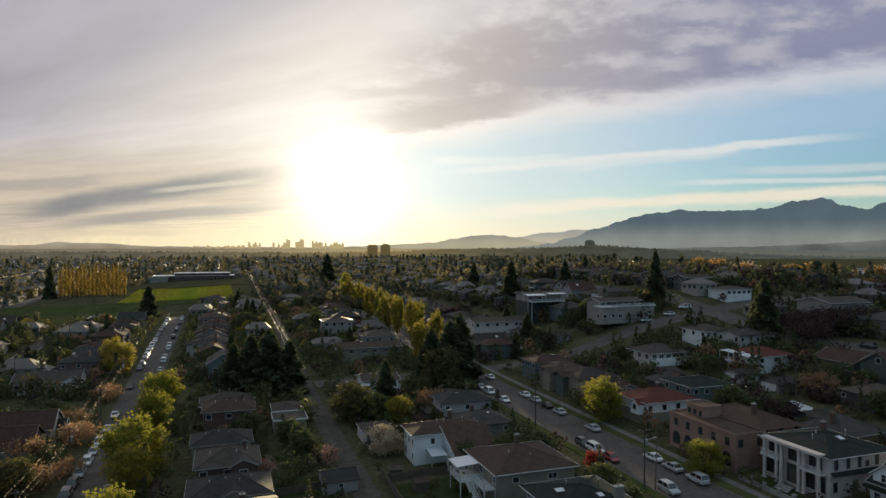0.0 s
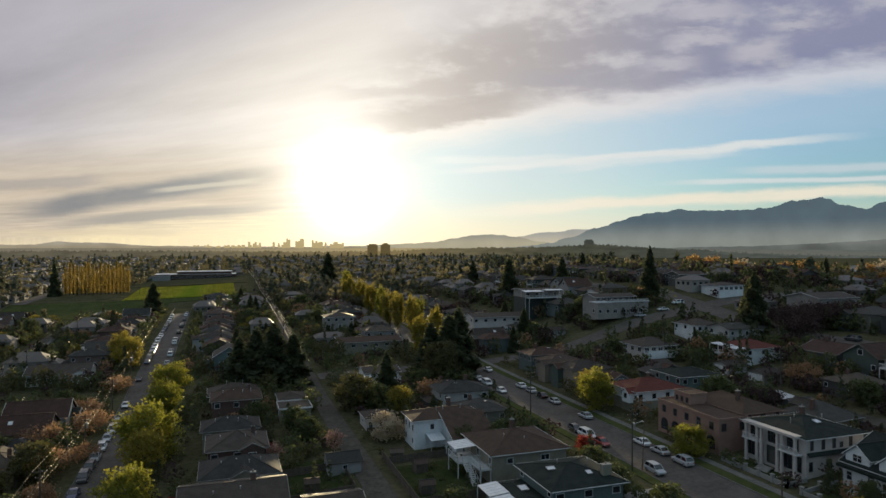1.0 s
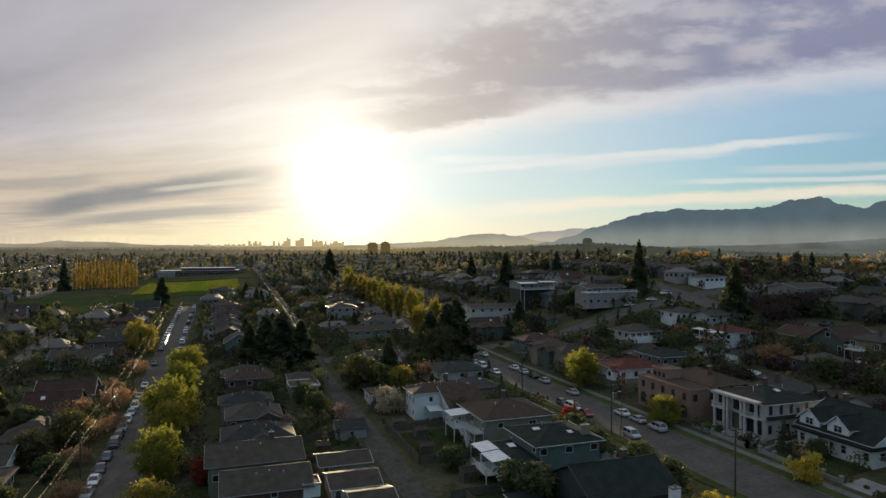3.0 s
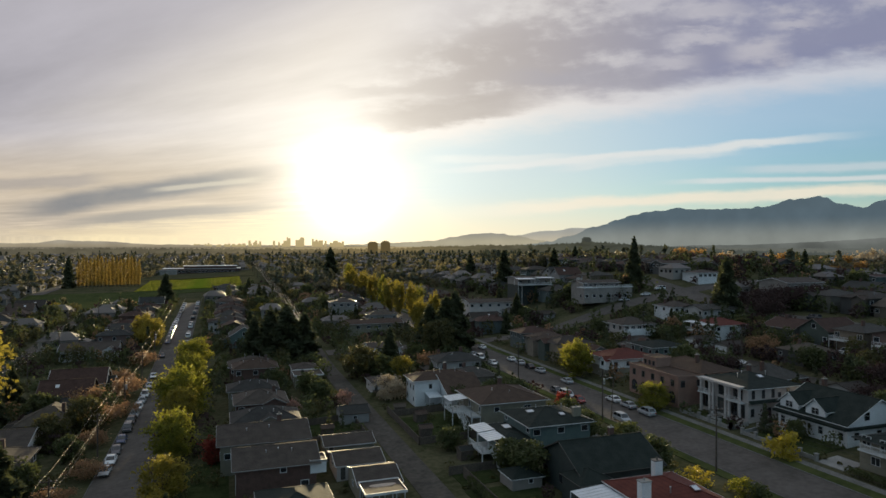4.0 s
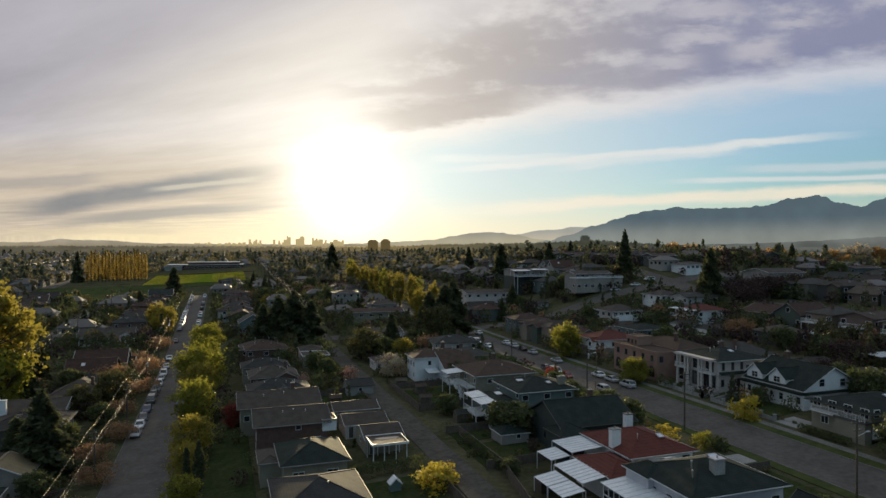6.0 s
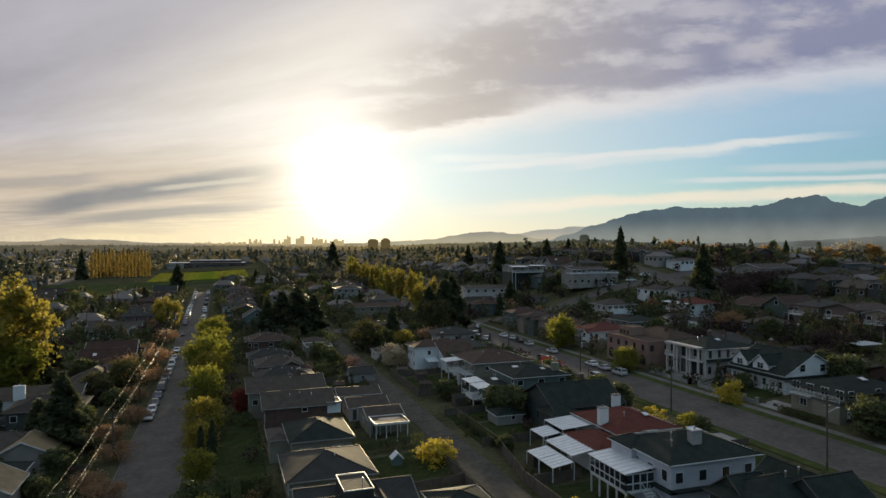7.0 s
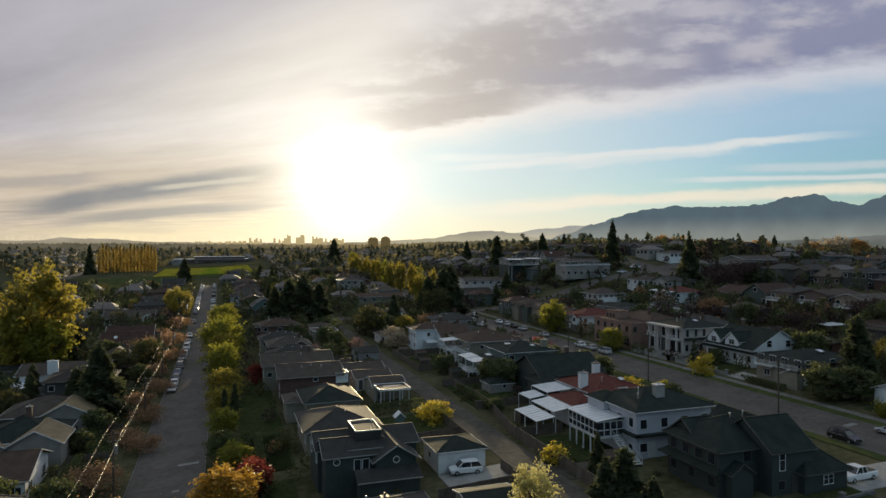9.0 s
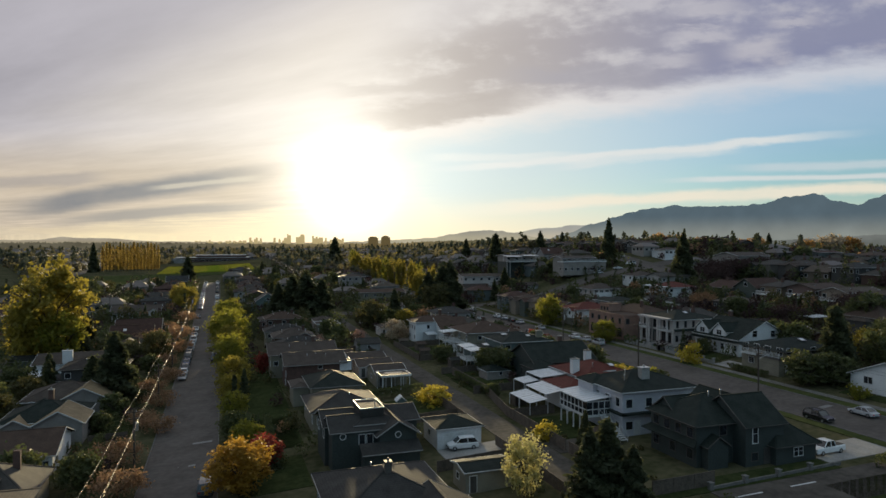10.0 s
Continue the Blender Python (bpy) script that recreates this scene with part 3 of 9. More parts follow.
def ring(g, x0, x1, z0, z1, b, y0, y1, mullion=False, m=0):
    """A frame round an opening in the xz plane, one closed shape, with an upright in its middle if asked."""
    k = len(g.v)
    for y in (y0, y1):
        g.v += [(x0, y, z0), (x1, y, z0), (x1, y, z1), (x0, y, z1), (x0 + b, y, z0 + b), (x1 - b, y, z0 + b), (x1 - b, y, z1 - b), (x0 + b, y, z1 - b)]
    for i in range(4):
        j = (i + 1) % 4
        for f in ((i, j, 4 + j, 4 + i), (8 + j, 8 + i, 12 + i, 12 + j), (j, i, 8 + i, 8 + j), (4 + i, 4 + j, 12 + j, 12 + i)):
            g.f.append(tuple(k + q for q in f))
            g.m.append(m)
    if mullion:
        xm = (x0 + x1) / 2
        g.box(xm - 0.035, xm + 0.035, y0 + 0.01, y1, z0 + b, z1 - b, m)


def flat_ring(g, x0, x1, y0, y1, b, z0, z1):
    """A level frame round a rectangle."""
    k = len(g.v)
    for z in (z0, z1):
        g.v += [(x0, y0, z), (x1, y0, z), (x1, y1, z), (x0, y1, z), (x0 + b, y0 + b, z), (x1 - b, y0 + b, z), (x1 - b, y1 - b, z), (x0 + b, y1 - b, z)]
    for i in range(4):
        j = (i + 1) % 4
        for f in ((j, i, 4 + i, 4 + j), (8 + i, 8 + j, 12 + j, 12 + i), (i, j, 8 + j, 8 + i), (4 + j, 4 + i, 12 + i, 12 + j)):
            g.f.append(tuple(k + q for q in f))
            g.m.append(0)


def window_mesh(w, h, style):
    key = (round(w, 2), round(h, 2), style)
    if key not in _win:
        g, b = Geo(), 0.09
        ring(g, -w / 2 - b, w / 2 + b, -b, h + b, b, -0.07, 0.03, w > 1.3)
        if style == "cross":
            g.box(-w / 2, w / 2, -0.05, 0.03, h * 0.55, h * 0.55 + 0.05)
        p = Geo()
        p.box(-w / 2, w / 2, -0.025, 0.02, 0, h)
        _win[key] = (g.mesh("window", mats_of("trim")), p.mesh("pane", mats_of("curtain" if style == "blind" else "glass")),
                     g.mesh("window", mats_of("darktrim")))
        g.box(-w / 2, w / 2, -0.025, 0.02, 0, h, 1)
        _win[key] += (g.mesh("window", mats_of(("trim", "glass"))),)
    return _win[key]


class House:
    """One house: an Empty at its base; positions are in metres from its footprint's centre."""

    def __init__(self, u, v, label, turn=0.0, up=0.0, name="house", group="houses", base=None, category="house"):
        self.root = thing(name, label, category, group, at=pose(u, v, (gz(u, v) if base is None else base) + up, 0, 0, turn))
        self.trim = "trim"
        self.panes = True

    def block(self, x0, x1, y0, y1, z0, z1, wall, roof=None, kind="hip", pitch=0.33, over=0.5, ridge="x", thick=0.16, foot=2.0):
        g = Geo()
        bottom = z0 - foot if z0 <= 0.01 else z0
        g.box(x0, x1, y0, y1, bottom, z1)
        rz_ = z1
        if kind == "gable":
            if ridge == "x":
                rz_ = z1 + (y1 - y0) / 2 * pitch
                ym = (y0 + y1) / 2
                for x, s in ((x0, 1), (x1, -1)):
                    tri = [(x, y0, z1), (x, ym, rz_), (x, y1, z1)]
                    g.poly(tri if s > 0 else tri[::-1])
            else:
                rz_ = z1 + (x1 - x0) / 2 * pitch
                xm = (x0 + x1) / 2
                for y, s in ((y0, -1), (y1, 1)):
                    tri = [(x0, y, z1), (xm, y, rz_), (x1, y, z1)]
                    g.poly(tri if s > 0 else tri[::-1])
        part("wall", g, wall, self.root)
        if roof:
            self.roof(x0, x1, y0, y1, z1, roof, kind, pitch, over, ridge, thick)
        return rz_

    def roof(self, x0, x1, y0, y1, z, mat, kind="hip", pitch=0.33, over=0.5, ridge="x", thick=0.16):
        g, fa = Geo(), Geo()
        ex0, ex1, ey0, ey1 = x0 - over, x1 + over, y0 - over, y1 + over
        e = z - over * pitch + 0.02
        if kind == "flat":
            g.box(ex0, ex1, ey0, ey1, z, z + 0.22)
            flat_ring(fa, ex0 - 0.02, ex1 + 0.02, ey0 - 0.02, ey1 + 0.02, 0.14, z - 0.03, z + 0.36)
            part("roof", g, mat, self.root)
            part("parapet", fa, self.trim, self.root)
            return
        w, d = ex1 - ex0, ey1 - ey0
        if kind == "hip":
            r = min(w, d) / 2
            top = e + r * pitch
            xm, ym = (ex0 + ex1) / 2, (ey0 + ey1) / 2
            ra, rb = ((ex0 + r, ym), (ex1 - r, ym)) if w >= d else ((xm, ey0 + r), (xm, ey1 - r))
            c = [(ex0, ey0, e), (ex1, ey0, e), (ex1, ey1, e), (ex0, ey1, e)]
            A, B = (*ra, top), (*rb, top)
            if w >= d:
                faces = [[c[0], c[1], B, A], [c[1], c[2], B], [c[2], c[3], A, B], [c[3], c[0], A]]
            else:
                faces = [[c[0], c[1], A], [c[1], c[2], B, A], [c[2], c[3], B], [c[3], c[0], A, B]]
            for f in faces:
                g.poly(f)
                g.poly([(x, y, zz - thick) for x, y, zz in f[::-1]])
            flat_ring(fa, ex0 - 0.05, ex1 + 0.05, ey0 - 0.05, ey1 + 0.05, 0.1, e - 0.12, e + 0.005)
            cap = g if not self.panes else Geo()
            for p, q in ((A, B), (c[0], A), (c[1], B if w >= d else A), (c[2], B), (c[3], A if w >= d else B)):
                if (Vector(p) - Vector(q)).length > 0.3:
                    cap.beam(p, q, 0.26, 0.06)
            if self.panes:
                part("ridge_cap", cap, mat, self.root)
        else:
            if ridge == "x":
                ym = (ey0 + ey1) / 2
                top = e + (ey1 - ey0) / 2 * pitch
                pairs = [[(ex0, ey0, e), (ex1, ey0, e), (ex1, ym, top), (ex0, ym, top)], [(ex1, ey1, e), (ex0, ey1, e), (ex0, ym, top), (ex1, ym, top)]]
                edges = [((x, ey0, e), (x, ym, top)) for x in (ex0, ex1)] + [((x, ey1, e), (x, ym, top)) for x in (ex0, ex1)]
                gut = [((ex0, y, e - 0.06), (ex1, y, e - 0.06)) for y in (ey0, ey1)]
                rd = ((ex0, ym, top), (ex1, ym, top))
            else:
                xm = (ex0 + ex1) / 2
                top = e + (ex1 - ex0) / 2 * pitch
                pairs = [[(ex0, ey1, e), (ex0, ey0, e), (xm, ey0, top), (xm, ey1, top)], [(ex1, ey0, e), (ex1, ey1, e), (xm, ey1, top), (xm, ey0, top)]]
                edges = [((ex0, y, e), (xm, y, top)) for y in (ey0, ey1)] + [((ex1, y, e), (xm, y, top)) for y in (ey0, ey1)]
                gut = [((x, ey0, e - 0.06), (x, ey1, e - 0.06)) for x in (ex0, ex1)]
                rd = ((xm, ey0, top), (xm, ey1, top))
            for f in pairs:
                g.poly(f)
                g.poly([(x, y, zz - thick) for x, y, zz in f[::-1]])
            for p, q in edges:
                if not self.panes:
                    break
                bb = Geo()
                bb.beam((p[0], p[1], p[2] - 0.05), (q[0], q[1], q[2] - 0.05), 0.06, 0.17)
                part("barge_board", bb, self.trim, self.root)
            if self.panes:
                fa.beam(*gut[0], 0.11, 0.11)
                gb = Geo()
                gb.beam(*gut[1], 0.11, 0.11)
                part("gutter", gb, self.trim, self.root)
            else:                   # one board that runs round the whole edge
                xm, ym = (ex0 + ex1) / 2, (ey0 + ey1) / 2
                loop = [(ex0, ey0, e), (ex1, ey0, e), (ex1, ym, top), (ex1, ey1, e), (ex0, ey1, e), (ex0, ym, top)]
                if ridge != "x":
                    loop = [(ex0, ey0, e), (xm, ey0, top), (ex1, ey0, e), (ex1, ey1, e), (xm, ey1, top), (ex0, ey1, e)]
                rings = []
                for x, y, z in loop + loop[:1]:
                    ix = x + 0.07 * (1 if x < xm else -1 if x > xm else 0)
                    iy = y + 0.07 * (1 if y < ym else -1 if y > ym else 0)
                    ox, oy = 2 * x - ix, 2 * y - iy
                    rings.append([(ox, oy, z - 0.17), (ix, iy, z - 0.17), (ix, iy, z + 0.012), (ox, oy, z + 0.012)])
                fa.loft(rings, caps=False)
            cap = g if not self.panes else Geo()
            cap.beam(*rd, 0.28, 0.06)
            if self.panes:
                part("ridge_cap", cap, mat, self.root)
        part("roof", g, mat, self.root)
        part("fascia" if kind == "hip" or not self.panes else "gutter", fa, self.trim, self.root)

    def window(self, face, x, y, z, w=1.2, h=1.2, style="plain"):
        fr, pane, dark, whole = window_mesh(w, h, style)
        if not self.panes:
            part("window", whole, None, self.root, at=pose(x, y, z, 0, 0, FACE[face]))
            return
        ob = part("window", dark if self.trim == "darktrim" else fr, None, self.root, at=pose(x, y, z, 0, 0, FACE[face]))
        part("pane", pane, None, ob)

    def windows(self, face, box, z, n, w=1.2, h=1.2, style="plain", inset=1.2):
        x0, x1, y0, y1 = box
        for i in range(n):
            k = 0.5 if n == 1 else i / (n - 1)
            if face in "SN":
                x = x0 + inset + (x1 - x0 - 2 * inset) * k
                self.window(face, x, y0 if face == "S" else y1, z, w, h, style)
            else:
                y = y0 + inset + (y1 - y0 - 2 * inset) * k
                self.window(face, x0 if face == "W" else x1, y, z, w, h, style)

    def door(self, face, x, y, z, w=0.95, h=2.05, mat="darktrim", name="door"):
        g = Geo()
        g.box(-w / 2, w / 2, -0.06, 0.02, 0, h)
        k = Geo()
        k.box(-w / 2 - 0.1, -w / 2, -0.08, 0.02, 0, h + 0.1)
        k.box(w / 2, w / 2 + 0.1, -0.08, 0.02, 0, h + 0.1)
        k.box(-w / 2, w / 2, -0.08, 0.02, h, h + 0.1)
        ob = part(name, g, mat, self.root, at=pose(x, y, z, 0, 0, FACE[face]))
        part("door_frame", k, self.trim, ob)

    def garage_door(self, face, x, y, z, w=4.8, h=2.1, mat="trim"):
        g = Geo()
        for i in range(4):
            g.box(-w / 2, w / 2, -0.05, 0.02, h * i / 4 + 0.015, h * (i + 1) / 4 - 0.015)
        part("garage_door", g, mat, self.root, at=pose(x, y, z, 0, 0, FACE[face]))

    def chimney(self, x, y, z0, z1, w=0.8, d=0.6, mat="brick", cap="concrete"):
        g = Geo()
        g.box(x - w / 2, x + w / 2, y - d / 2, y + d / 2, z0, z1)
        ob = part("chimney", g, mat, self.root)
        c = Geo()
        c.box(x - w / 2 - 0.08, x + w / 2 + 0.08, y - d / 2 - 0.08, y + d / 2 + 0.08, z1, z1 + 0.12)
        c.tube((x, y, z1 + 0.1), (x, y, z1 + 0.45), 0.14, 0.12, 8)
        if self.panes:
            part("chimney_cap", c, cap, ob)

    def skylight(self, x, y, z, w=0.9, d=1.2, slope=0.0):
        """slope: degrees by which its plane dips towards -y."""
        g = Geo()
        flat_ring(g, -w / 2 - 0.08, w / 2 + 0.08, -d / 2 - 0.08, d / 2 + 0.08, 0.08, 0, 0.16)
        ob = part("skylight", g, "metal", self.root, at=pose(x, y, z, slope, 0, 0))
        p = Geo()
        p.box(-w / 2, w / 2, -d / 2, d / 2, 0.02, 0.12)
        part("pane", p, "polycarb", ob)

    def hatch(self, x, y, z, w=0.9, d=1.0):
        """A low box with a level metal top, added to glint like a roof hatch or box vent."""
        g = Geo()
        g.box(x - w / 2, x + w / 2, y - d / 2, y + d / 2, z - 0.5, z)
        part("roof_vent", g, "flashing", self.root)

    def vent(self, x, y, z, h=0.5):
        g = Geo()
        g.tube((x, y, z - 0.3), (x, y, z + h), 0.07, 0.07, 8)
        g.tube((x, y, z + h), (x, y, z + h + 0.1), 0.13, 0.1, 8)
        part("roof_vent", g, "metal", self.root)

    def railing(self, pts, z, h=1.0, mat="trim", gap=0.28):
        g = Geo()
        for (xa, ya), (xb, yb) in zip(pts, pts[1:]):
            g.beam((xa, ya, z + h), (xb, yb, z + h), 0.08, 0.07)
            g.beam((xa, ya, z + 0.12), (xb, yb, z + 0.12), 0.05, 0.05)
            n = max(1, int(math.hypot(xb - xa, yb - ya) / gap))
            for i in range(n + 1):
                x, y = xa + (xb - xa) * i / n, ya + (yb - ya) * i / n
                s = 0.05 if i % 6 == 0 else 0.02
                g.box(x - s, x + s, y - s, y + s, z, z + h)
        part("railing", g, mat, self.root)

    def deck(self, x0, x1, y0, y1, z, mat="trim", sides="WSE", post_z=0.0):
        g = Geo()
        g.box(x0, x1, y0, y1, z - 0.22, z)
        part("deck", g, mat, self.root)
        for x in (x0 + 0.12, x1 - 0.12):
            for y in (y0 + 0.12, y1 - 0.12):
                p = Geo()
                p.box(x - 0.08, x + 0.08, y - 0.08, y + 0.08, post_z - 1.0, z - 0.22)
                part("deck_post", p, mat, self.root)
        e = 0.06
        runs = {"W": [(x0 + e, y0 + e), (x0 + e, y1 - e)], "S": [(x0 + e, y0 + e), (x1 - e, y0 + e)], "E": [(x1 - e, y0 + e), (x1 - e, y1 - e)], "N": [(x0 + e, y1 - e), (x1 - e, y1 - e)]}
        for s in sides:
            self.railing(runs[s], z, mat=mat)

    def awning(self, x0, x1, y0, y1, z0, z1, mat="polycarb", ribs=5, low="W", posts=True, floor=0.0):
        """A sheet roof on posts that falls from z1 to z0 towards its low side."""
        g, r = Geo(), Geo()
        def zz(x, y):
            k = {"W": (x - x0) / (x1 - x0), "E": (x1 - x) / (x1 - x0), "S": (y - y0) / (y1 - y0), "N": (y1 - y) / (y1 - y0)}[low]
            return z0 + (z1 - z0) * k
        c = [(x0, y0), (x1, y0), (x1, y1), (x0, y1)]
        g.loft([[(x, y, zz(x, y)) for x, y in c], [(x, y, zz(x, y) + 0.05) for x, y in c]])
        part("awning", g, mat, self.root)
        for i in range(ribs + 1):
            k = i / ribs
            if low in "WE":
                y = y0 + (y1 - y0) * k
                r.beam((x0, y, zz(x0, y) + 0.07), (x1, y, zz(x1, y) + 0.07), 0.05, 0.05)
            else:
                x = x0 + (x1 - x0) * k
                r.beam((x, y0, zz(x, y0) + 0.07), (x, y1, zz(x, y1) + 0.07), 0.05, 0.05)
        part("awning_rib", r, "trim", self.root)
        if posts:
            for x, y in c:
                p = Geo()
                p.box(x - 0.05, x + 0.05, y - 0.05, y + 0.05, floor, zz(x, y))
                part("awning_post", p, "trim", self.root)

    def stairs(self, x0, x1, y0, y1, za, zb, n=14, axis="x", mat="trim"):
        """Open stairs from za at the low end to zb; axis x: they rise from x0 to x1."""
        for i in range(n):
            g = Geo()
            k0, k1 = i / n, (i + 1) / n
            z = za + (zb - za) * k1
            if axis == "x":
                a, b = sorted((x0 + (x1 - x0) * k0, x0 + (x1 - x0) * k1))
                g.box(a, b, y0, y1, z - 0.06, z)
            else:
                a, b = sorted((y0 + (y1 - y0) * k0, y0 + (y1 - y0) * k1))
                g.box(x0, x1, a, b, z - 0.06, z)
            part("tread", g, mat, self.root)
        h = Geo()
        for s in (0, 1):
            if axis == "x":
                y = (y0, y1)[s]
                h.beam((x0, y, za + 0.95), (x1, y, zb + 0.95), 0.06, 0.06)
                h.beam((x0, y, za + 0.05), (x1, y, zb - 0.05), 0.06, 0.24)
                ends = [(x0 + (x1 - x0) * i / 5, y, za + (zb - za) * i / 5) for i in range(6)]
            else:
                x = (x0, x1)[s]
                h.beam((x, y0, za + 0.95), (x, y1, zb + 0.95), 0.06, 0.06)
                h.beam((x, y0, za + 0.05), (x, y1, zb - 0.05), 0.06, 0.24)
                ends = [(x, y0 + (y1 - y0) * i / 5, za + (zb - za) * i / 5) for i in range(6)]
            for p in ends:
                h.box(p[0] - 0.03, p[0] + 0.03, p[1] - 0.03, p[1] + 0.03, p[2], p[2] + 0.95)
        part("handrail", h, mat, self.root)

# ---- the near houses, east of the lane ----
TAKEN = []          # footprints in use: u0, u1, v0, v1


def claim(u0, u1, v0, v1, pad=1.0):
    TAKEN.append((u0 - pad, u1 + pad, v0 - pad, v1 + pad))


def free(u0, u1, v0, v1):
    return not any(u0 < b and u1 > a and v0 < d and v1 > c for a, b, c, d in TAKEN)


def start(u0, u1, v0, v1, label, **kw):
    claim(u0, u1, v0, v1)
    h = House((u0 + u1) / 2, (v0 + v1) / 2, label, **kw)
    h.x, h.y = (u1 - u0) / 2, (v1 - v0) / 2
    h.b = h.root.matrix_basis.translation.z
    h.all = (-h.x, h.x, -h.y, h.y)
    return h


def white_lane_house():
    h = start(36.0, 51.0, 123.5, 131, "white two-storey house with a brown shingle roof")
    e = 5.7 - h.b
    h.block(*h.all, 0, e, "white", "roofbrown", "hip", 0.34, 0.7)
    h.windows("W", h.all, 3.6, 3, 0.8, 1.2)
    h.windows("W", h.all, 0.9, 2, 0.8, 1.1)
    h.window("S", -h.x + 3.9, -h.y, 3.9, 0.8, 1.1)
    h.awning(-h.x + 2.4, -1.9, -h.y - 4.0, -h.y - 0.1, 2.6, 3.1, low="S")
    # the roof runs on in one long slope over a lower front part
    x0, x1, y0, y1, z0, z1 = -1.6, h.x + 0.7, -h.y - 8.6, -h.y + 1.6, 2.9, e + 0.75
    front = Geo()
    front.loft([[(x, y0 + 0.6, -2.0), (x, y1, -2.0), (x, y1, z1 - 0.25), (x, y0 + 0.6, z0 - 0.05)] for x in (x0 + 0.5, x1 - 0.6)])
    part("wall", front, "white", h.root)
    slope = Geo()
    slope.loft([[(x, y0, z0), (x, y1, z1), (x, y1, z1 - 0.16), (x, y0, z0 - 0.16)] for x in (x0, x1)])
    part("roof", slope, "roofbrown", h.root)
    board = Geo()
    board.beam((x0 - 0.04, y0, z0 - 0.07), (x0 - 0.04, y1, z1 - 0.07), 0.06, 0.2)
    part("barge_board", board, "trim", h.root)
    for x in (1.0, 4.4):
        h.window("S", x, y0 + 0.6, 0.9, 1.3, 1.1)
    h.chimney(2.0, 2.0, e, e + 2.6)
    for x in (-2.0, -0.5, 3.5):
        h.vent(x, -1.5, e + 1.4)


def porch_house():
    h = start(43.3, 58.0, 99, 113, "olive-grey house with a white two-level back porch")
    e = 5.2 - h.b
    h.block(*h.all, 0, e, "tan", "roofbrown", "hip", 0.30, 0.7)
    h.window("S", -4.0, -h.y, e - 2.0, 1.1, 0.9)
    h.window("S", 3.0, -h.y, e - 2.0, 1.6, 0.9)
    h.windows("W", h.all, e - 2.2, 3, 1.0, 1.2)
    h.deck(-h.x - 4.6, -h.x, -1.5, 4.0, 2.7, sides="WSN")
    h.awning(-h.x - 4.8, -h.x, -0.5, 4.2, 4.9, 5.2, low="W", floor=2.7)
    h.stairs(-h.x - 3.6, -h.x - 2.4, -h.y + 0.2, -1.5, 0.0, 2.7, axis="y")
    h.deck(-h.x - 2.2, -h.x, -h.y + 0.5, -1.6, 2.7, sides="WS")
    h.chimney(1.0, 3.0, e + 0.5, e + 2.9)
    h.vent(-3.0, -2.0, e + 1.3)
    h.vent(0.5, -3.5, e + 0.9)


def teal_house():
    h = start(39.0, 57.6, 79.6, 92.5, "grey-teal house with low dark roofs, skylights and a covered deck")
    e = 5.3 - h.b
    main = (-3.0, h.x, -h.y + 1.0, h.y)
    h.block(*main, 0, e, "teal", "roofgreen", "hip", 0.26, 0.8)
    wing = (-h.x, -3.05, -h.y, h.y - 1.0)
    h.block(*wing, 0, 3.5, "teal", "roofgreen", "hip", 0.26, 0.5)
    h.skylight(-0.2, 0.5, e + 0.85, 1.3, 0.9, 10)
    h.skylight(4.8, -2.8, e + 0.75, 0.8, 0.9, 12)
    h.skylight(-5.6, -0.5, 4.4, 1.2, 1.4, 8)
    h.windows("S", wing, 0.9, 2, 1.2, 1.1)
    h.windows("S", main, e - 1.9, 3, 1.3, 1.0)
    h.windows("W", main, e - 1.6, 2, 1.0, 0.8)
    h.deck(-h.x - 3.6, -h.x, -h.y + 0.2, -h.y + 6.5, 1.9, sides="WS")
    h.awning(-h.x - 2.6, -h.x + 0.8, -h.y - 0.2, -h.y + 4.8, 4.0, 4.3, low="W", floor=1.9)
    h.awning(-h.x - 2.4, -h.x + 0.9, -h.y + 5.0, -h.y + 10.0, 4.1, 4.4, low="W")
    h.stairs(-h.x - 1.8, -h.x - 0.7, -h.y - 2.8, -h.y + 0.2, 0, 1.9, 10, "y")
    h.chimney(7.4, -3.6, e + 0.2, e + 2.0, 1.6, 0.8, "tan")
    h.vent(1.5, 1.5, e + 1.3)
    h.vent(6.5, 0.5, e + 1.3)


def dark_gabled_house():
    h = start(42.5, 56.5, 58.5, 70.5, "charcoal house with a steep dark hipped roof")
    h.trim = "darktrim"
    e = 4.4 - h.b
    h.block(*h.all, 0, e, "darkwall", "roofgreen", "gable", 0.5, 0.6, "x")
    h.block(-h.x - 1.5, -h.x + 4.0, -h.y - 2.5, -h.y + 3.0, 0, e - 0.7, "darkwall", "roofgreen", "hip", 0.45, 0.4)
    h.windows("W", h.all, 1.2, 3, 1.0, 1.3)
    h.window("S", 3.5, -h.y, 2.0, 1.5, 1.2)
    h.window("S", 0.5, -h.y, 2.0, 1.0, 1.2)
    h.chimney(2.5, 0.8, e + 2.0, e + 4.0)
    w = start(35.4, 40.6, 67.2, 72.0, "small white stucco shed with a dark hipped roof", name="garden_shed", group="garden sheds", category="shed")
    w.block(*w.all, 0, 2.0, "duskstucco", "roofgreen", "hip", 0.4, 0.3)
    w.window("S", 0.6, -w.y, 1.0, 0.7, 0.8)


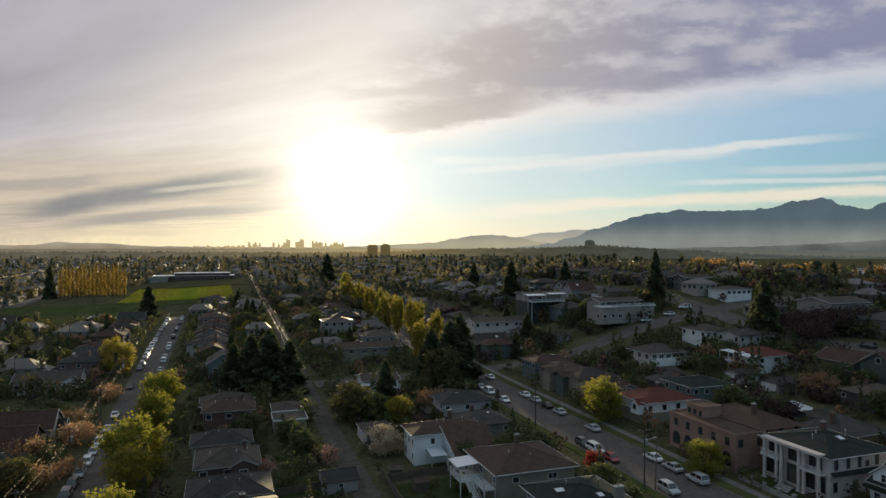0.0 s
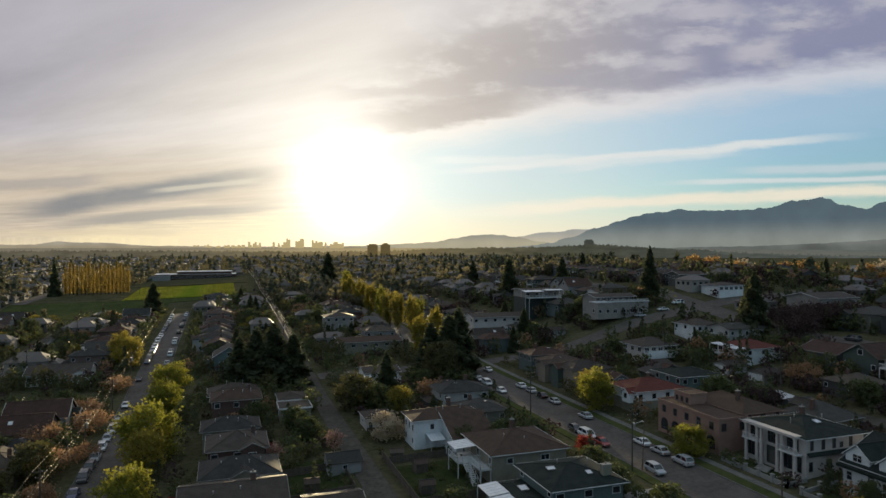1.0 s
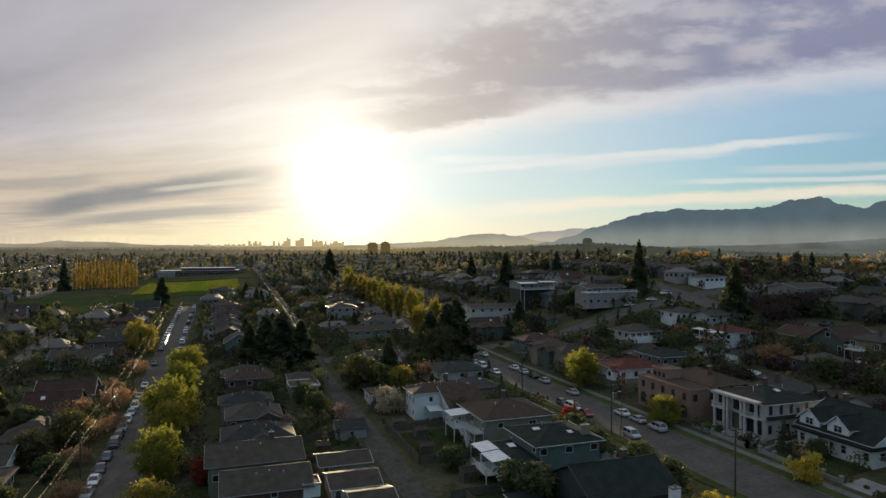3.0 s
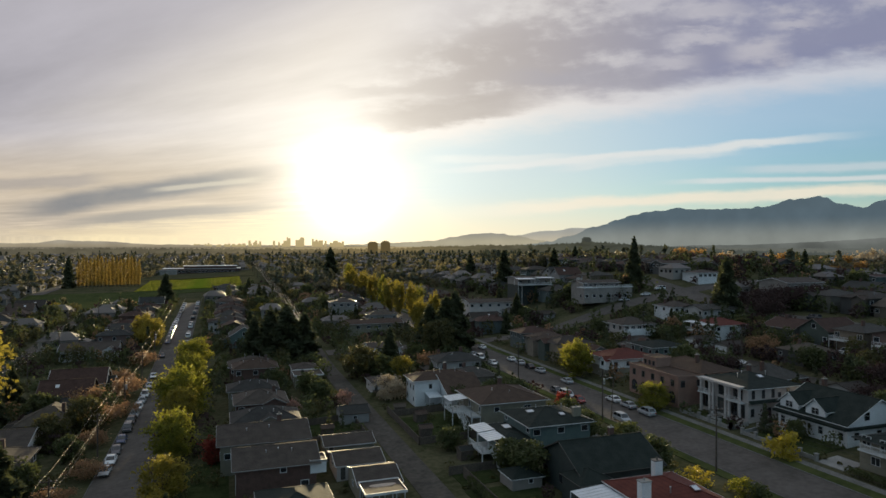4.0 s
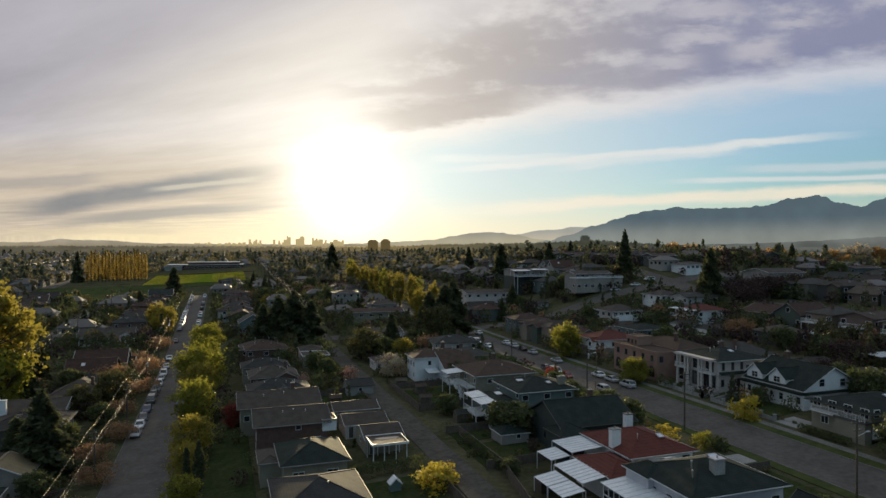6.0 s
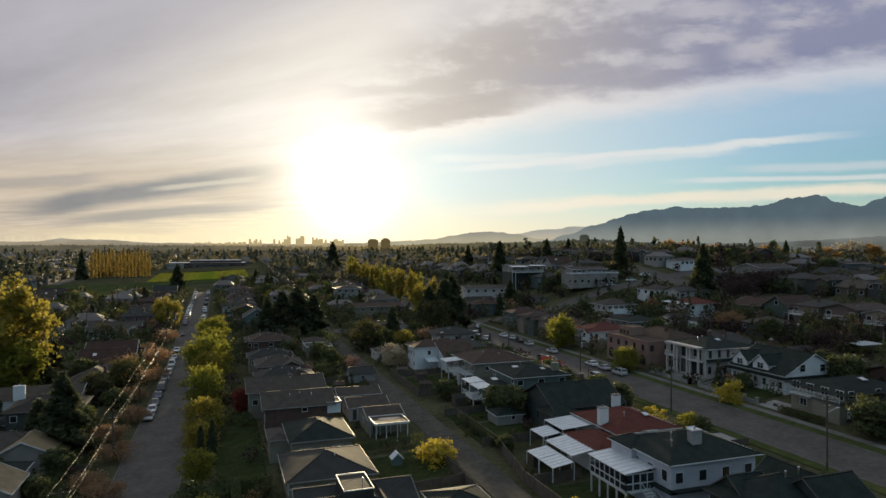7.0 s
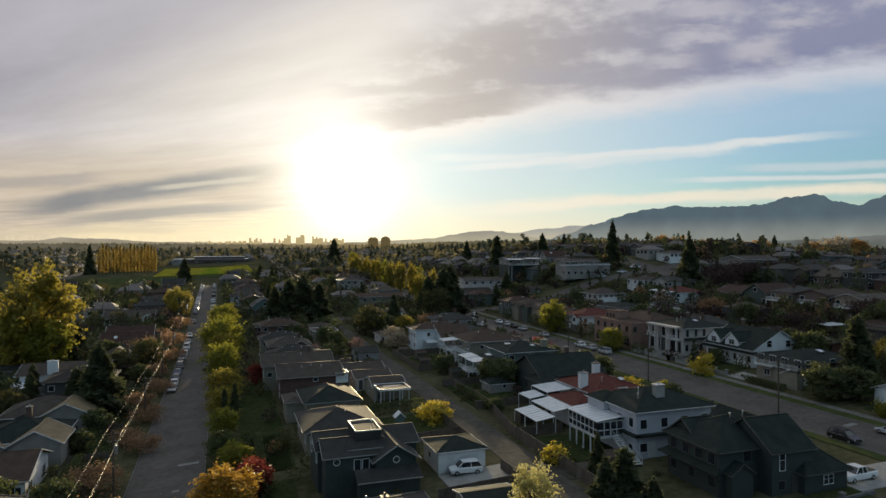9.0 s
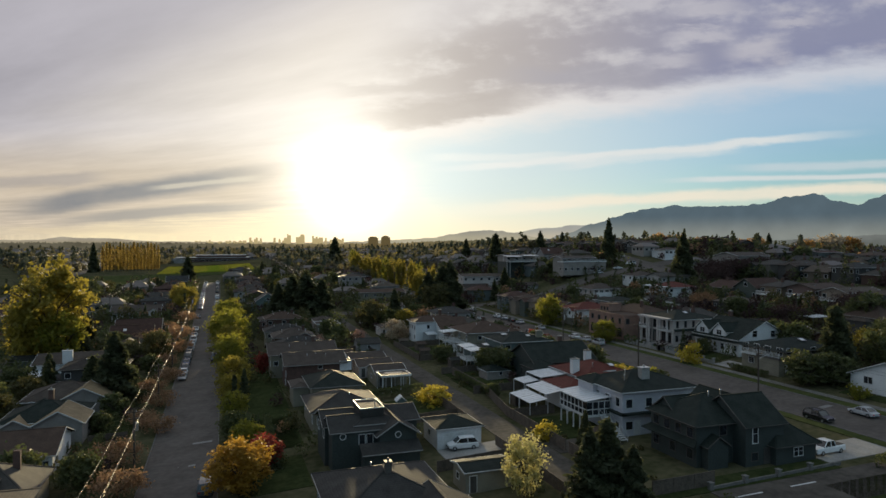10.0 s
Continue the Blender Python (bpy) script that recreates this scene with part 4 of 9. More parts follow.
def red_roof_house():
    h = start(44.8, 55.6, 42.5, 55.0, "white house with a red tiled roof and white chimneys")
    e = 4.2 - h.b
    h.block(*h.all, 0, e, "white", "roofred", "hip", 0.34, 0.7)
    wing = (-h.x - 6.0, -h.x - 0.05, -h.y - 4.0, -h.y + 5.0)
    h.block(*wing, 0, e - 0.9, "white", "roofred", "hip", 0.34, 0.6)
    h.chimney(-h.x + 0.3, -h.y + 4.6, 0, e + 2.6, 1.5, 1.0, "white")
    h.chimney(0.8, 3.5, e + 0.8, e + 3.1, 1.3, 0.9, "white", "darktrim")
    h.skylight(2.0, -3.0, e + 1.25, 0.8, 0.9, 16)
    h.awning(-h.x - 6.0, -h.x + 0.0, 0.2, 6.5, 3.6, 4.0, low="W", ribs=7)
    h.awning(-h.x - 10.2, -h.x - 6.1, -h.y - 3.6, -h.y + 4.4, 2.9, 3.5, low="W", ribs=8)
    h.awning(-h.x - 9.4, -h.x - 6.2, 0.4, 5.0, 2.7, 3.1, low="W", ribs=5)
    h.awning(-h.x - 14.0, -h.x - 10.6, -h.y - 5.0, -h.y - 0.9, 2.0, 2.5, low="W", ribs=4)
    h.awning(-h.x - 14.0, -h.x - 10.6, -h.y - 0.7, -h.y + 3.2, 2.0, 2.5, low="W", ribs=4)
    h.windows("S", wing, 0.8, 2, 1.4, 1.2)
    h.windows("S", h.all, 2.6, 2, 1.3, 1.1)
    h.windows("W", wing, 0.9, 2, 1.1, 1.1)
    h.vent(-2.0, -3.0, e + 1.4)


def white_porch_house():
    h = start(38.9, 52.0, 22.5, 33.5, "pale lavender-white two-storey house with a raised sunroom porch")
    e = 6.5 - h.b
    h.block(*h.all, 0, e, "lavender", "roofgreen", "hip", 0.34, 0.7)
    h.block(-h.x - 0.8, -h.x + 3.0, 1.5, h.y + 0.6, 3.0, e - 0.1, "lavender", "roofgreen", "hip", 0.5, 0.4, foot=0)
    band = Geo()
    band.box(-h.x - 0.5, h.x + 0.5, -h.y - 0.9, -h.y - 0.01, 3.25, 3.5)
    band.box(-h.x - 0.8, -h.x - 0.01, -h.y - 0.9, h.y, 3.25, 3.5)
    part("pent_roof", band, "roofgreen", h.root)
    h.windows("S", h.all, 4.2, 4, 1.1, 1.3)
    h.windows("S", h.all, 0.9, 3, 1.2, 1.2)
    h.windows("W", h.all, 4.3, 4, 1.0, 1.3)
    h.windows("W", h.all, 0.8, 2, 1.0, 1.1)
    h.chimney(-0.6, -2.6, e + 0.4, e + 2.6, 1.5, 1.0, "concrete", "metal")
    h.skylight(1.2, 0.0, e + 1.8, 1.2, 1.0, 18)
    h.skylight(-3.0, 3.4, e + 1.0, 1.6, 1.0, -16)
    h.vent(-3.0, -1.0, e + 1.3, 0.8)
    h.vent(-4.2, -2.6, e + 0.7, 0.9)
    # the sunroom on posts
    x0, x1, y0, y1, z = -h.x - 4.3, -h.x - 0.05, -h.y + 3.2, h.y + 0.4, 2.6
    fl = Geo()
    fl.box(x0, x1, y0, y1, z - 0.3, z)
    part("porch_floor", fl, "trim", h.root)
    for i in range(5):
        p = Geo()
        y = y0 + 0.12 + (y1 - y0 - 0.24) * i / 4
        p.box(x0 + 0.02, x0 + 0.2, y - 0.09, y + 0.09, -1.0, z - 0.3)
        part("porch_post", p, "trim", h.root)
    sc = Geo()
    for a, b, n in (((x0, y0), (x0, y1), 7), ((x0, y0), (x1, y0), 4)):
        for i in range(n + 1):
            x, y = a[0] + (b[0] - a[0]) * i / n, a[1] + (b[1] - a[1]) * i / n
            sc.box(x - 0.06, x + 0.06, y - 0.06, y + 0.06, z, z + 2.2)
        for zz in (0.05, 0.95, 2.15):
            sc.beam((*a, z + zz), (*b, z + zz), 0.1, 0.14)
    fr = part("sunroom_frame", sc, "trim", h.root)
    gl = Geo()
    gl.box(x0 + 0.01, x0 + 0.04, y0, y1, z + 0.1, z + 2.1)
    gl.box(x0 + 0.1, x1, y0 + 0.01, y0 + 0.04, z + 0.1, z + 2.1)
    part("pane", gl, "glass", fr)
    h.awning(x0 - 0.3, x1, y0 - 0.3, y1 + 0.3, z + 2.3, z + 2.7, low="W", ribs=8, posts=False)
    h.stairs(-h.x - 2.0, -h.x - 0.7, -h.y - 2.4, y0, 0, z, 13, "y")
    h.door("S", -h.x + 2.6, -h.y, 0.1, mat="trim")


def dark_modern_house():
    h = start(40.0, 57.0, 4.4, 17.0, "large dark grey-green house with steep gables and a garage")
    h.trim = "darktrim"
    main = (-h.x, 1.5, -h.y + 3.2, h.y)
    e = 5.3 - h.b
    h.block(*main, 0, e, "darkwall", "roofgreen", "hip", 0.55, 0.6)
    mid = (-2.5, 4.0, -h.y + 1.0, h.y - 3.0)
    h.block(*mid, 0, e - 0.2, "darkwall", "roofgreen", "gable", 0.7, 0.4, "x")
    gar = (1.6, h.x, -h.y, h.y - 3.5)
    h.block(*gar, 0, 2.9, "darkwall", "roofgreen", "hip", 0.75, 0.5)
    h.block(-h.x + 0.8, -h.x + 4.0, -h.y + 1.9, -h.y + 4.0, 0, 3.0, "darkwall", "roofgreen", "gable", 0.7, 0.3, "y")
    h.windows("W", main, 3.6, 4, 1.1, 1.2)
    h.windows("W", main, 0.8, 3, 1.1, 1.2)
    skirt = Geo()
    skirt.loft([[(-h.x - 1.3, -h.y + 2.2, 2.75), (-h.x - 0.01, -h.y + 3.0, 3.3), (-h.x - 0.01, h.y, 3.3), (-h.x - 1.3, h.y + 0.6, 2.75)],
                [(-h.x - 1.3, -h.y + 2.2, 2.87), (-h.x - 0.01, -h.y + 3.0, 3.44), (-h.x - 0.01, h.y, 3.44), (-h.x - 1.3, h.y + 0.6, 2.87)]])
    part("pent_roof", skirt, "roofgreen", h.root)
    h.block(-h.x + 1.0, -h.x + 5.2, h.y - 4.4, h.y + 0.7, 0, e - 0.1, "darkwall", "roofgreen", "gable", 0.75, 0.4, "x")
    h.block(-2.0, 3.4, -1.0, h.y + 0.5, 0, e + 0.1, "darkwall", "roofgreen", "gable", 0.85, 0.4, "y")
    h.trim = "trim"
    h.window("S", -0.9, -h.y + 1.0, 3.0, 0.8, 2.2, "cross")
    h.window("S", 5.4, -h.y, 1.0, 1.5, 1.1, "cross")
    h.trim = "darktrim"
    h.window("S", -4.2, -h.y + 3.2, 3.8, 1.1, 1.2)
    h.window("S", -1.0, -h.y + 1.0, 0.7, 1.0, 1.0)
    h.door("S", 1.1, -h.y + 1.0, 0.1)
    h.vent(-3.0, 1.0, e + 2.4)
    h.vent(0.0, 2.0, e + 2.2)


# ---- east of the wide street ----
def cream_mansion():
    h = start(92.6, 106.0, 78.2, 91.6, "pale pinkish stucco mansion with columns and tall windows")
    e = 9.2 - h.b
    h.block(*h.all, 0, e, "stucco", "roofgreen", "hip", 0.26, 0.8)
    for z, o in ((3.45, 0.14), (e - 0.5, 0.2)):
        band = Geo()
        band.box(-h.x - o, h.x + o, -h.y - o, -h.y - 0.01, z, z + 0.35)
        band.box(-h.x - o, -h.x - 0.01, -h.y - 0.0, h.y + o, z, z + 0.35)
        part("cornice", band, "stucco", h.root)
    for y in (-5.4, -2.6, -1.6, 2.0, 3.0, 5.6):
        c = Geo()
        c.tube((-h.x - 1.0, y, -0.6), (-h.x - 1.0, y, e - 0.55), 0.32, 0.28, 12)
        c.box(-h.x - 1.3, -h.x - 0.7, y - 0.3, y + 0.3, e - 0.6, e - 0.35)
        c.box(-h.x - 1.35, -h.x - 0.65, y - 0.35, y + 0.35, -1.0, -0.4)
        part("column", c, "stucco", h.root)
    cap = Geo()
    cap.box(-h.x - 1.5, -h.x, -h.y + 0.8, h.y - 0.6, e - 0.35, e + 0.1)
    part("portico_beam", cap, "stucco", h.root)
    for y0, y1 in ((-h.y + 0.6, -1.9), (2.4, h.y - 0.4)):
        fl = Geo()
        fl.box(-h.x - 1.4, -h.x, y0, y1, 3.4, 3.6)
        part("balcony", fl, "trim", h.root)
        h.railing([(-h.x - 1.3, y0 + 0.1), (-h.x - 1.3, y1 - 0.1)], 3.6, 0.95)
    h.trim = "darktrim"
    for y in (-4.0, 0.2, 4.3):
        h.window("W", -h.x, y, 3.7, 2.3, 2.7, "cross")
    for y in (-5.0, -3.0, 3.4, 5.3):
        h.window("W", -h.x, y, 0.4, 1.6, 2.5)
    # a flat dark panel stands in for the shaded recess round the door
    for y, w in ((0.2, 3.0),):
        rec = Geo()
        rec.box(-h.x - 0.05, -h.x + 0.02, y - w / 2, y + w / 2, 0.0, 3.2)
        part("entrance_recess", rec, "darkwall", h.root)
    h.door("W", -h.x - 0.07, 0.2, 0.0, 1.5, 2.4)
    skirt = Geo()
    skirt.loft([[(-h.x, -h.y - 0.75, 3.5), (h.x + 0.3, -h.y - 0.75, 3.5), (h.x + 0.3, -h.y - 0.15, 3.95), (-h.x, -h.y - 0.15, 3.95)],
                [(-h.x, -h.y - 0.75, 3.6), (h.x + 0.3, -h.y - 0.75, 3.6), (h.x + 0.3, -h.y - 0.15, 4.07), (-h.x, -h.y - 0.15, 4.07)]])
    part("pent_roof", skirt, "roofgreen", h.root)
    for x in (-5.4, -2.8, -0.3, 1.4, 3.6):
        h.window("S", x, -h.y, 4.4, 0.6, 1.6 if x != 1.4 else 0.8)
    for x in (-5.6, -1.2, 3.0):
        h.window("S", x, -h.y, 0.8, 0.7, 1.5)
    h.skylight(0.5, -2.5, e + 1.1, 1.0, 1.0, 15)
    h.chimney(2.0, 2.0, e + 0.8, e + 2.6)
    for x, y in ((-4.0, -1.0), (-1.5, 0.5), (3.5, -1.0)):
        h.vent(x, y, e + 1.2, 0.6)
    g = Geo()
    for i in range(5):
        g.box(-h.x - 3.4 + 0.3 * i, -h.x - 1.5, -1.2, 1.6, -1.6, -0.9 + 0.18 * i)
    part("front_steps", g, "concrete", h.root)


def white_gabled_house():
    h = start(96.2, 111.5, 59.3, 74.2, "white house with steep dark gables and a dark eaves band")
    e = 6.4 - h.b
    h.block(*h.all, 0, e, "white", "roofgreen", "gable", 0.52, 0.5, "y")
    for y in (-0.8, 5.0):
        h.block(-h.x + 0.2, -1.5, y - 2.1, y + 2.1, e - 0.2, e + 1.4, "white", "roofgreen", "gable", 0.85, 0.4, "x", foot=0)
        h.window("W", -h.x + 0.2, y, e + 0.3, 1.5, 1.1, "cross")
    band = Geo()
    band.box(-h.x - 1.1, -h.x - 0.01, -h.y - 0.4, h.y + 0.4, e - 1.0, e - 0.55)
    band.box(-h.x - 0.4, h.x + 0.4, -h.y - 0.6, -h.y - 0.01, e - 1.0, e - 0.55)
    part("eaves_band", band, "roofgreen", h.root)
    h.windows("W", h.all, 0.6, 4, 0.9, 1.3, "cross")
    h.window("S", -3.0, -h.y, e + 0.4, 1.3, 1.4, "cross")
    h.window("S", 2.5, -h.y, e + 0.2, 1.3, 1.4, "cross")
    h.windows("S", h.all, 0.7, 3, 1.2, 1.3, "cross", 2.2)
    h.stairs(-h.x - 4.2, -h.x - 0.8, 1.6, 3.2, -0.9, 0.9, 9, "x")
    fl = Geo()
    fl.box(-h.x - 0.8, -h.x, 1.0, 4.0, -1.5, 0.9)
    part("landing", fl, "concrete", h.root)
    h.door("W", -h.x, 2.4, 0.9, 1.1, 2.1)
    h.chimney(1.0, 4.5, e + 3.0, e + 5.2)


def terracotta_house():
    h = start(88.8, 105.5, 94.5, 112.8, "pinkish-brown stucco house with arches and a tiled roof")
    h.trim = "pinkstucco"
    front = (-h.x, -h.x + 6.8, -h.y, h.y)
    h.block(*front, 0, 6.0, "pinkstucco", "roofbrown", "flat", over=0.15)
    back = (-h.x + 6.9, h.x, -h.y + 1.0, h.y - 1.0)
    e = 9.0 - h.b
    h.block(*back, 0, e, "pinkstucco", "roofbrown", "hip", 0.34, 0.6)
    h.block(-h.x + 2.5, -h.x + 6.8, 2.0, 7.0, 6.0, 8.2, "pinkstucco", "roofbrown", "flat", over=0.1, foot=0)
    h.trim = "darktrim"
    h.windows("S", front, 3.8, 2, 1.0, 1.4)
    h.windows("W", front, 3.8, 5, 1.0, 1.4, inset=2.0)
    h.windows("S", back, 5.0, 3, 1.0, 1.2)
    h.windows("W", (-h.x + 2.5, -h.x + 6.8, 2.0, 7.0), 6.5, 3, 0.7, 1.0, inset=0.9)
    # flat dark glass arches stand in for the shade inside the arcade
    for i in range(5):
        y = -h.y + 2.2 + i * 3.5
        a = Geo()
        ring = [(-h.x - 0.03, y + 1.1 * math.cos(t), 1.5 + 1.1 * math.sin(t)) for t in np.linspace(0, math.pi, 9)]
        pts = [(-h.x - 0.03, y + 1.1, 0)] + ring + [(-h.x - 0.03, y - 1.1, 0)]
        a.loft([pts, [(p[0] + 0.05, p[1], p[2]) for p in pts]])
        part("arch", a, "glass", h.root, "flat dark arch in place of a shaded opening")
    h.chimney(2.0, -3.0, e + 0.6, e + 3.0)


def red_hip_house():
    h = start(91.8, 105.8, 125.0, 136.0, "low house with a red-brown hipped roof and white walls")
    e = 7.4 - h.b
    h.block(*h.all, 0, e - 2.7, "tan")
    h.block(*h.all, e - 2.7, e, "white", "roofred", "hip", 0.32, 0.7)
    h.windows("W", h.all, e - 2.2, 3, 1.3, 1.3)
    h.windows("S", h.all, e - 2.2, 4, 1.1, 1.2)
    h.windows("S", h.all, 1.0, 3, 1.1, 1.2)
    h.block(-h.x - 1.6, -h.x + 2.4, -h.y + 0.6, -h.y + 3.6, e - 3.0, e - 0.5, "white", "roofred", "gable", 0.6, 0.4, "x", foot=0)
    h.window("W", -h.x - 1.6, -h.y + 2.1, e - 2.0, 1.2, 1.2)
    h.chimney(1.0, 1.0, e + 0.6, e + 2.6)
    g = start(107.2, 119.0, 128.0, 138.5, "low house with a dark green hipped roof and pale eaves")
    g.block(*g.all, 0, 9.3 - g.b, "teal", "roofgreen", "hip", 0.22, 0.8)
    g.windows("S", g.all, 9.3 - g.b - 2.0, 4, 1.2, 1.1)
    g.windows("W", g.all, 9.3 - g.b - 2.0, 3, 1.2, 1.1)


def balcony_house():
    h = start(90.5, 106.0, 41.0, 52.5, "brown two-storey house with a long balcony and white garage door")
    e = 6.9 - h.b
    h.trim = "darktrim"
    h.block(*h.all, 0, e, "tan", "roofgreen", "hip", 0.28, 0.8)
    h.block(-h.x - 1.5, -h.x + 5.0, -h.y, -h.y + 5.5, 0, 2.6, "tan", "roofgreen", "flat", over=0.2)
    h.trim = "trim"
    h.railing([(-h.x - 1.4, -h.y + 0.1), (-h.x - 1.4, h.y - 1.0)], 2.9, 0.95)
    fl = Geo()
    fl.box(-h.x - 1.5, -h.x, -h.y + 5.6, h.y - 0.8, 2.6, 2.85)
    part("balcony", fl, "trim", h.root)
    h.garage_door("S", -h.x + 1.6, -h.y, 0.0, 2.8, 2.1)
    h.windows("W", h.all, 3.3, 4, 1.4, 1.5)
    h.windows("S", h.all, 3.6, 3, 1.2, 1.2)
    h.window("W", -h.x, 3.0, 0.6, 1.4, 1.2)
    h.skylight(1.0, -2.0, e + 1.3, 1.1, 1.1, 16)


def white_corner_house():
    h = start(92.0, 108.0, 13.5, 27.5, "white bungalow with a dark gabled roof")
    e = 5.0 - h.b
    h.block(*h.all, 0, e, "white", "roof", "gable", 0.42, 0.5, "x")
    h.windows("W", h.all, 1.0, 2, 1.6, 1.2, inset=3.5)
    h.windows("S", h.all, 1.0, 4, 1.1, 1.2)


# ---- up the slope ----
def red_and_white_house():
    h = start(141.0, 153.5, 141.5, 153.0, "white two-storey house with a red roof and flat deck covers")
    e = 12.6 - h.b
    h.block(*h.all, 0, e, "white", "roofred", "hip", 0.30, 0.6)
    h.windows("S", h.all, e - 1.9, 3, 1.2, 1.1)
    h.windows("W", h.all, e - 1.9, 2, 1.4, 1.2)
    h.deck(-h.x - 3.2, -h.x, -h.y, h.y - 1, e - 2.4, sides="WS")
    h.awning(-h.x - 3.4, -h.x, -h.y - 0.3, -1.0, e - 0.1, e + 0.1, low="W", floor=e - 2.4)
    h.awning(-h.x - 3.0, -h.x, -0.8, h.y, e + 0.1, e + 0.3, low="W", floor=e - 2.4)


def white_box_house():
    h = start(149.8, 160.0, 172.5, 184.0, "white two-storey house with a dark hipped roof")
    e = 15.4 - h.b
    h.block(*h.all, 0, e, "white", "roof", "hip", 0.32, 0.6)
    h.windows("S", h.all, e - 1.8, 4, 1.1, 1.1)
    h.windows("S", h.all, 0.8, 3, 1.1, 1.1)
    h.windows("W", h.all, e - 1.8, 3, 1.1, 1.1)
    h.chimney(-3.0, 2.0, e, e + 2.2)


def long_white_house():
    h = start(136.0, 158.0, 213.0, 224.5, "long white house with a shallow dark roof and terrace")
    e = 22.2 - h.b
    h.block(-h.x + 1.0, h.x - 3.0, -h.y + 2.0, h.y, 0, e, "duskstucco", "roof", "gable", 0.2, 0.8, "x")
    h.windows("S", (-h.x + 1.0, h.x - 3.0, -h.y + 2.0, h.y), e - 1.5, 7, 1.6, 0.9)
    low_ = (-h.x + 4.5, h.x, -h.y - 3.0, -h.y + 1.95)
    h.block(*low_, 0, e - 1.9, "duskstucco", "roofbrown", "flat", over=0.3, foot=1.0)
    h.railing([(low_[0], low_[2] - 0.1), (low_[1], low_[2] - 0.1)], e - 1.6, 0.8)
    for k in range(4):
        h.window("S", low_[0] + 2.2 + k * 3.9, low_[2], 1.2, 1.6, 1.3)
    side = (-h.x - 1.5, -h.x + 4.4, -h.y - 3.4, -h.y + 1.9)
    h.block(*side, 0, e - 2.0, "duskstucco", "polycarb", "flat", over=0.3, foot=1.0)
    h.windows("S", side, 1.4, 2, 1.3, 1.2)
    h.windows("W", side, 1.4, 1, 1.3, 1.2)


def pink_wall_house():
    h = start(198.0, 216.0, 167.0, 181.0, "pale pinkish stucco house with a dark roof on the slope")
    e = 23.7 - h.b
    h.block(*h.all, 0, max(e, 4.5), "duskstucco", "roof", "gable", 0.22, 0.7, "x")
    h.windows("S", h.all, e - 2.2, 3, 1.2, 1.0, inset=4)
    h.deck(2.0, 8.0, -h.y - 2.5, -h.y, e - 3.2, sides="WSE")
    h.awning(1.6, 8.4, -h.y - 2.8, -h.y - 0.1, e - 0.9, e - 0.6, low="S", mat="roof", ribs=2, floor=e - 3.2)


# ---- west of the lane ----
def brick_house_pair():
    h = start(-5.6, 7.0, 82.0, 92.5, "dark brick house with a brown-grey gabled roof")
    h.trim = "greytrim"
    e = 2.6 - h.b
    h.block(*h.all, 0, e, "brick", "roof", "gable", 0.34, 0.7, "x")
    h.window("S", 1.0, -h.y, e - 1.3, 0.9, 0.7)
    h.windows("W", h.all, 2.2, 2, 1.0, 1.2)
    h.window("W", -h.x, -3.2, 0.4, 1.0, 1.0)
    h.window("S", 4.4, -h.y, 1.0, 1.2, 1.1)
    h.block(h.x - 1.0, h.x + 1.6, -h.y - 0.1, -h.y + 3.6, e - 2.0, e - 0.2, "white", "roof", "flat", over=0.1, foot=0)
    for x, y in ((-1.5, -2.0), (0.5, -1.2), (2.6, -2.2)):
        h.vent(x, y, e + 1.0, 0.5)
    k = start(-8.0, 7.2, 95.3, 107.5, "house with a brown-grey gabled roof and white barge boards")
    e = 2.8 - k.b
    k.trim = "greytrim"
    k.block(*k.all, 0, e, "tan", "roof", "gable", 0.30, 0.7, "x")
    k.windows("W", k.all, 2.4, 2, 1.0, 1.2)
    k.windows("S", k.all, 2.6, 3, 1.0, 1.0)
    k.vent(-3.0, -2.5, e + 1.0, 0.5)
    k.vent(1.0, -2.0, e + 1.2, 0.5)
    k.chimney(3.0, 0.0, e + 1.2, e + 3.0)


def hipped_bungalow():
    h = start(-2.6, 7.0, 62.4, 74.0, "grey bungalow with a dark hipped roof")
    h.trim = "greytrim"
    e = 1.7 - h.b
    h.block(*h.all, 0, e, "tan", "roofgreen", "hip", 0.36, 0.6)
    h.windows("S", h.all, 1.3, 2, 1.6, 1.3, inset=2.2)
    h.windows("E", h.all, 1.3, 2, 1.2, 1.2)
    h.block(-h.x - 3.2, -h.x - 0.02, -2.0, h.y - 1, 0, e - 0.6, "tan", "roof", "hip", 0.34, 0.4)
    h.window("E", h.x, -4.5, 2.2, 0.8, 0.9)
    k = start(-4.6, 7.0, 46.0, 58.5, "low grey house with a brown hipped roof")
    e = 1.2 - k.b
    k.trim = "greytrim"
    k.block(*k.all, 0, e, "tan", "roofgrey", "hip", 0.32, 0.6)
    k.windows("S", k.all, 1.4, 3, 1.1, 1.2)
    k.windows("W", k.all, 1.4, 2, 1.1, 1.2)
    k.vent(1.0, -2.0, e + 1.0, 0.6)


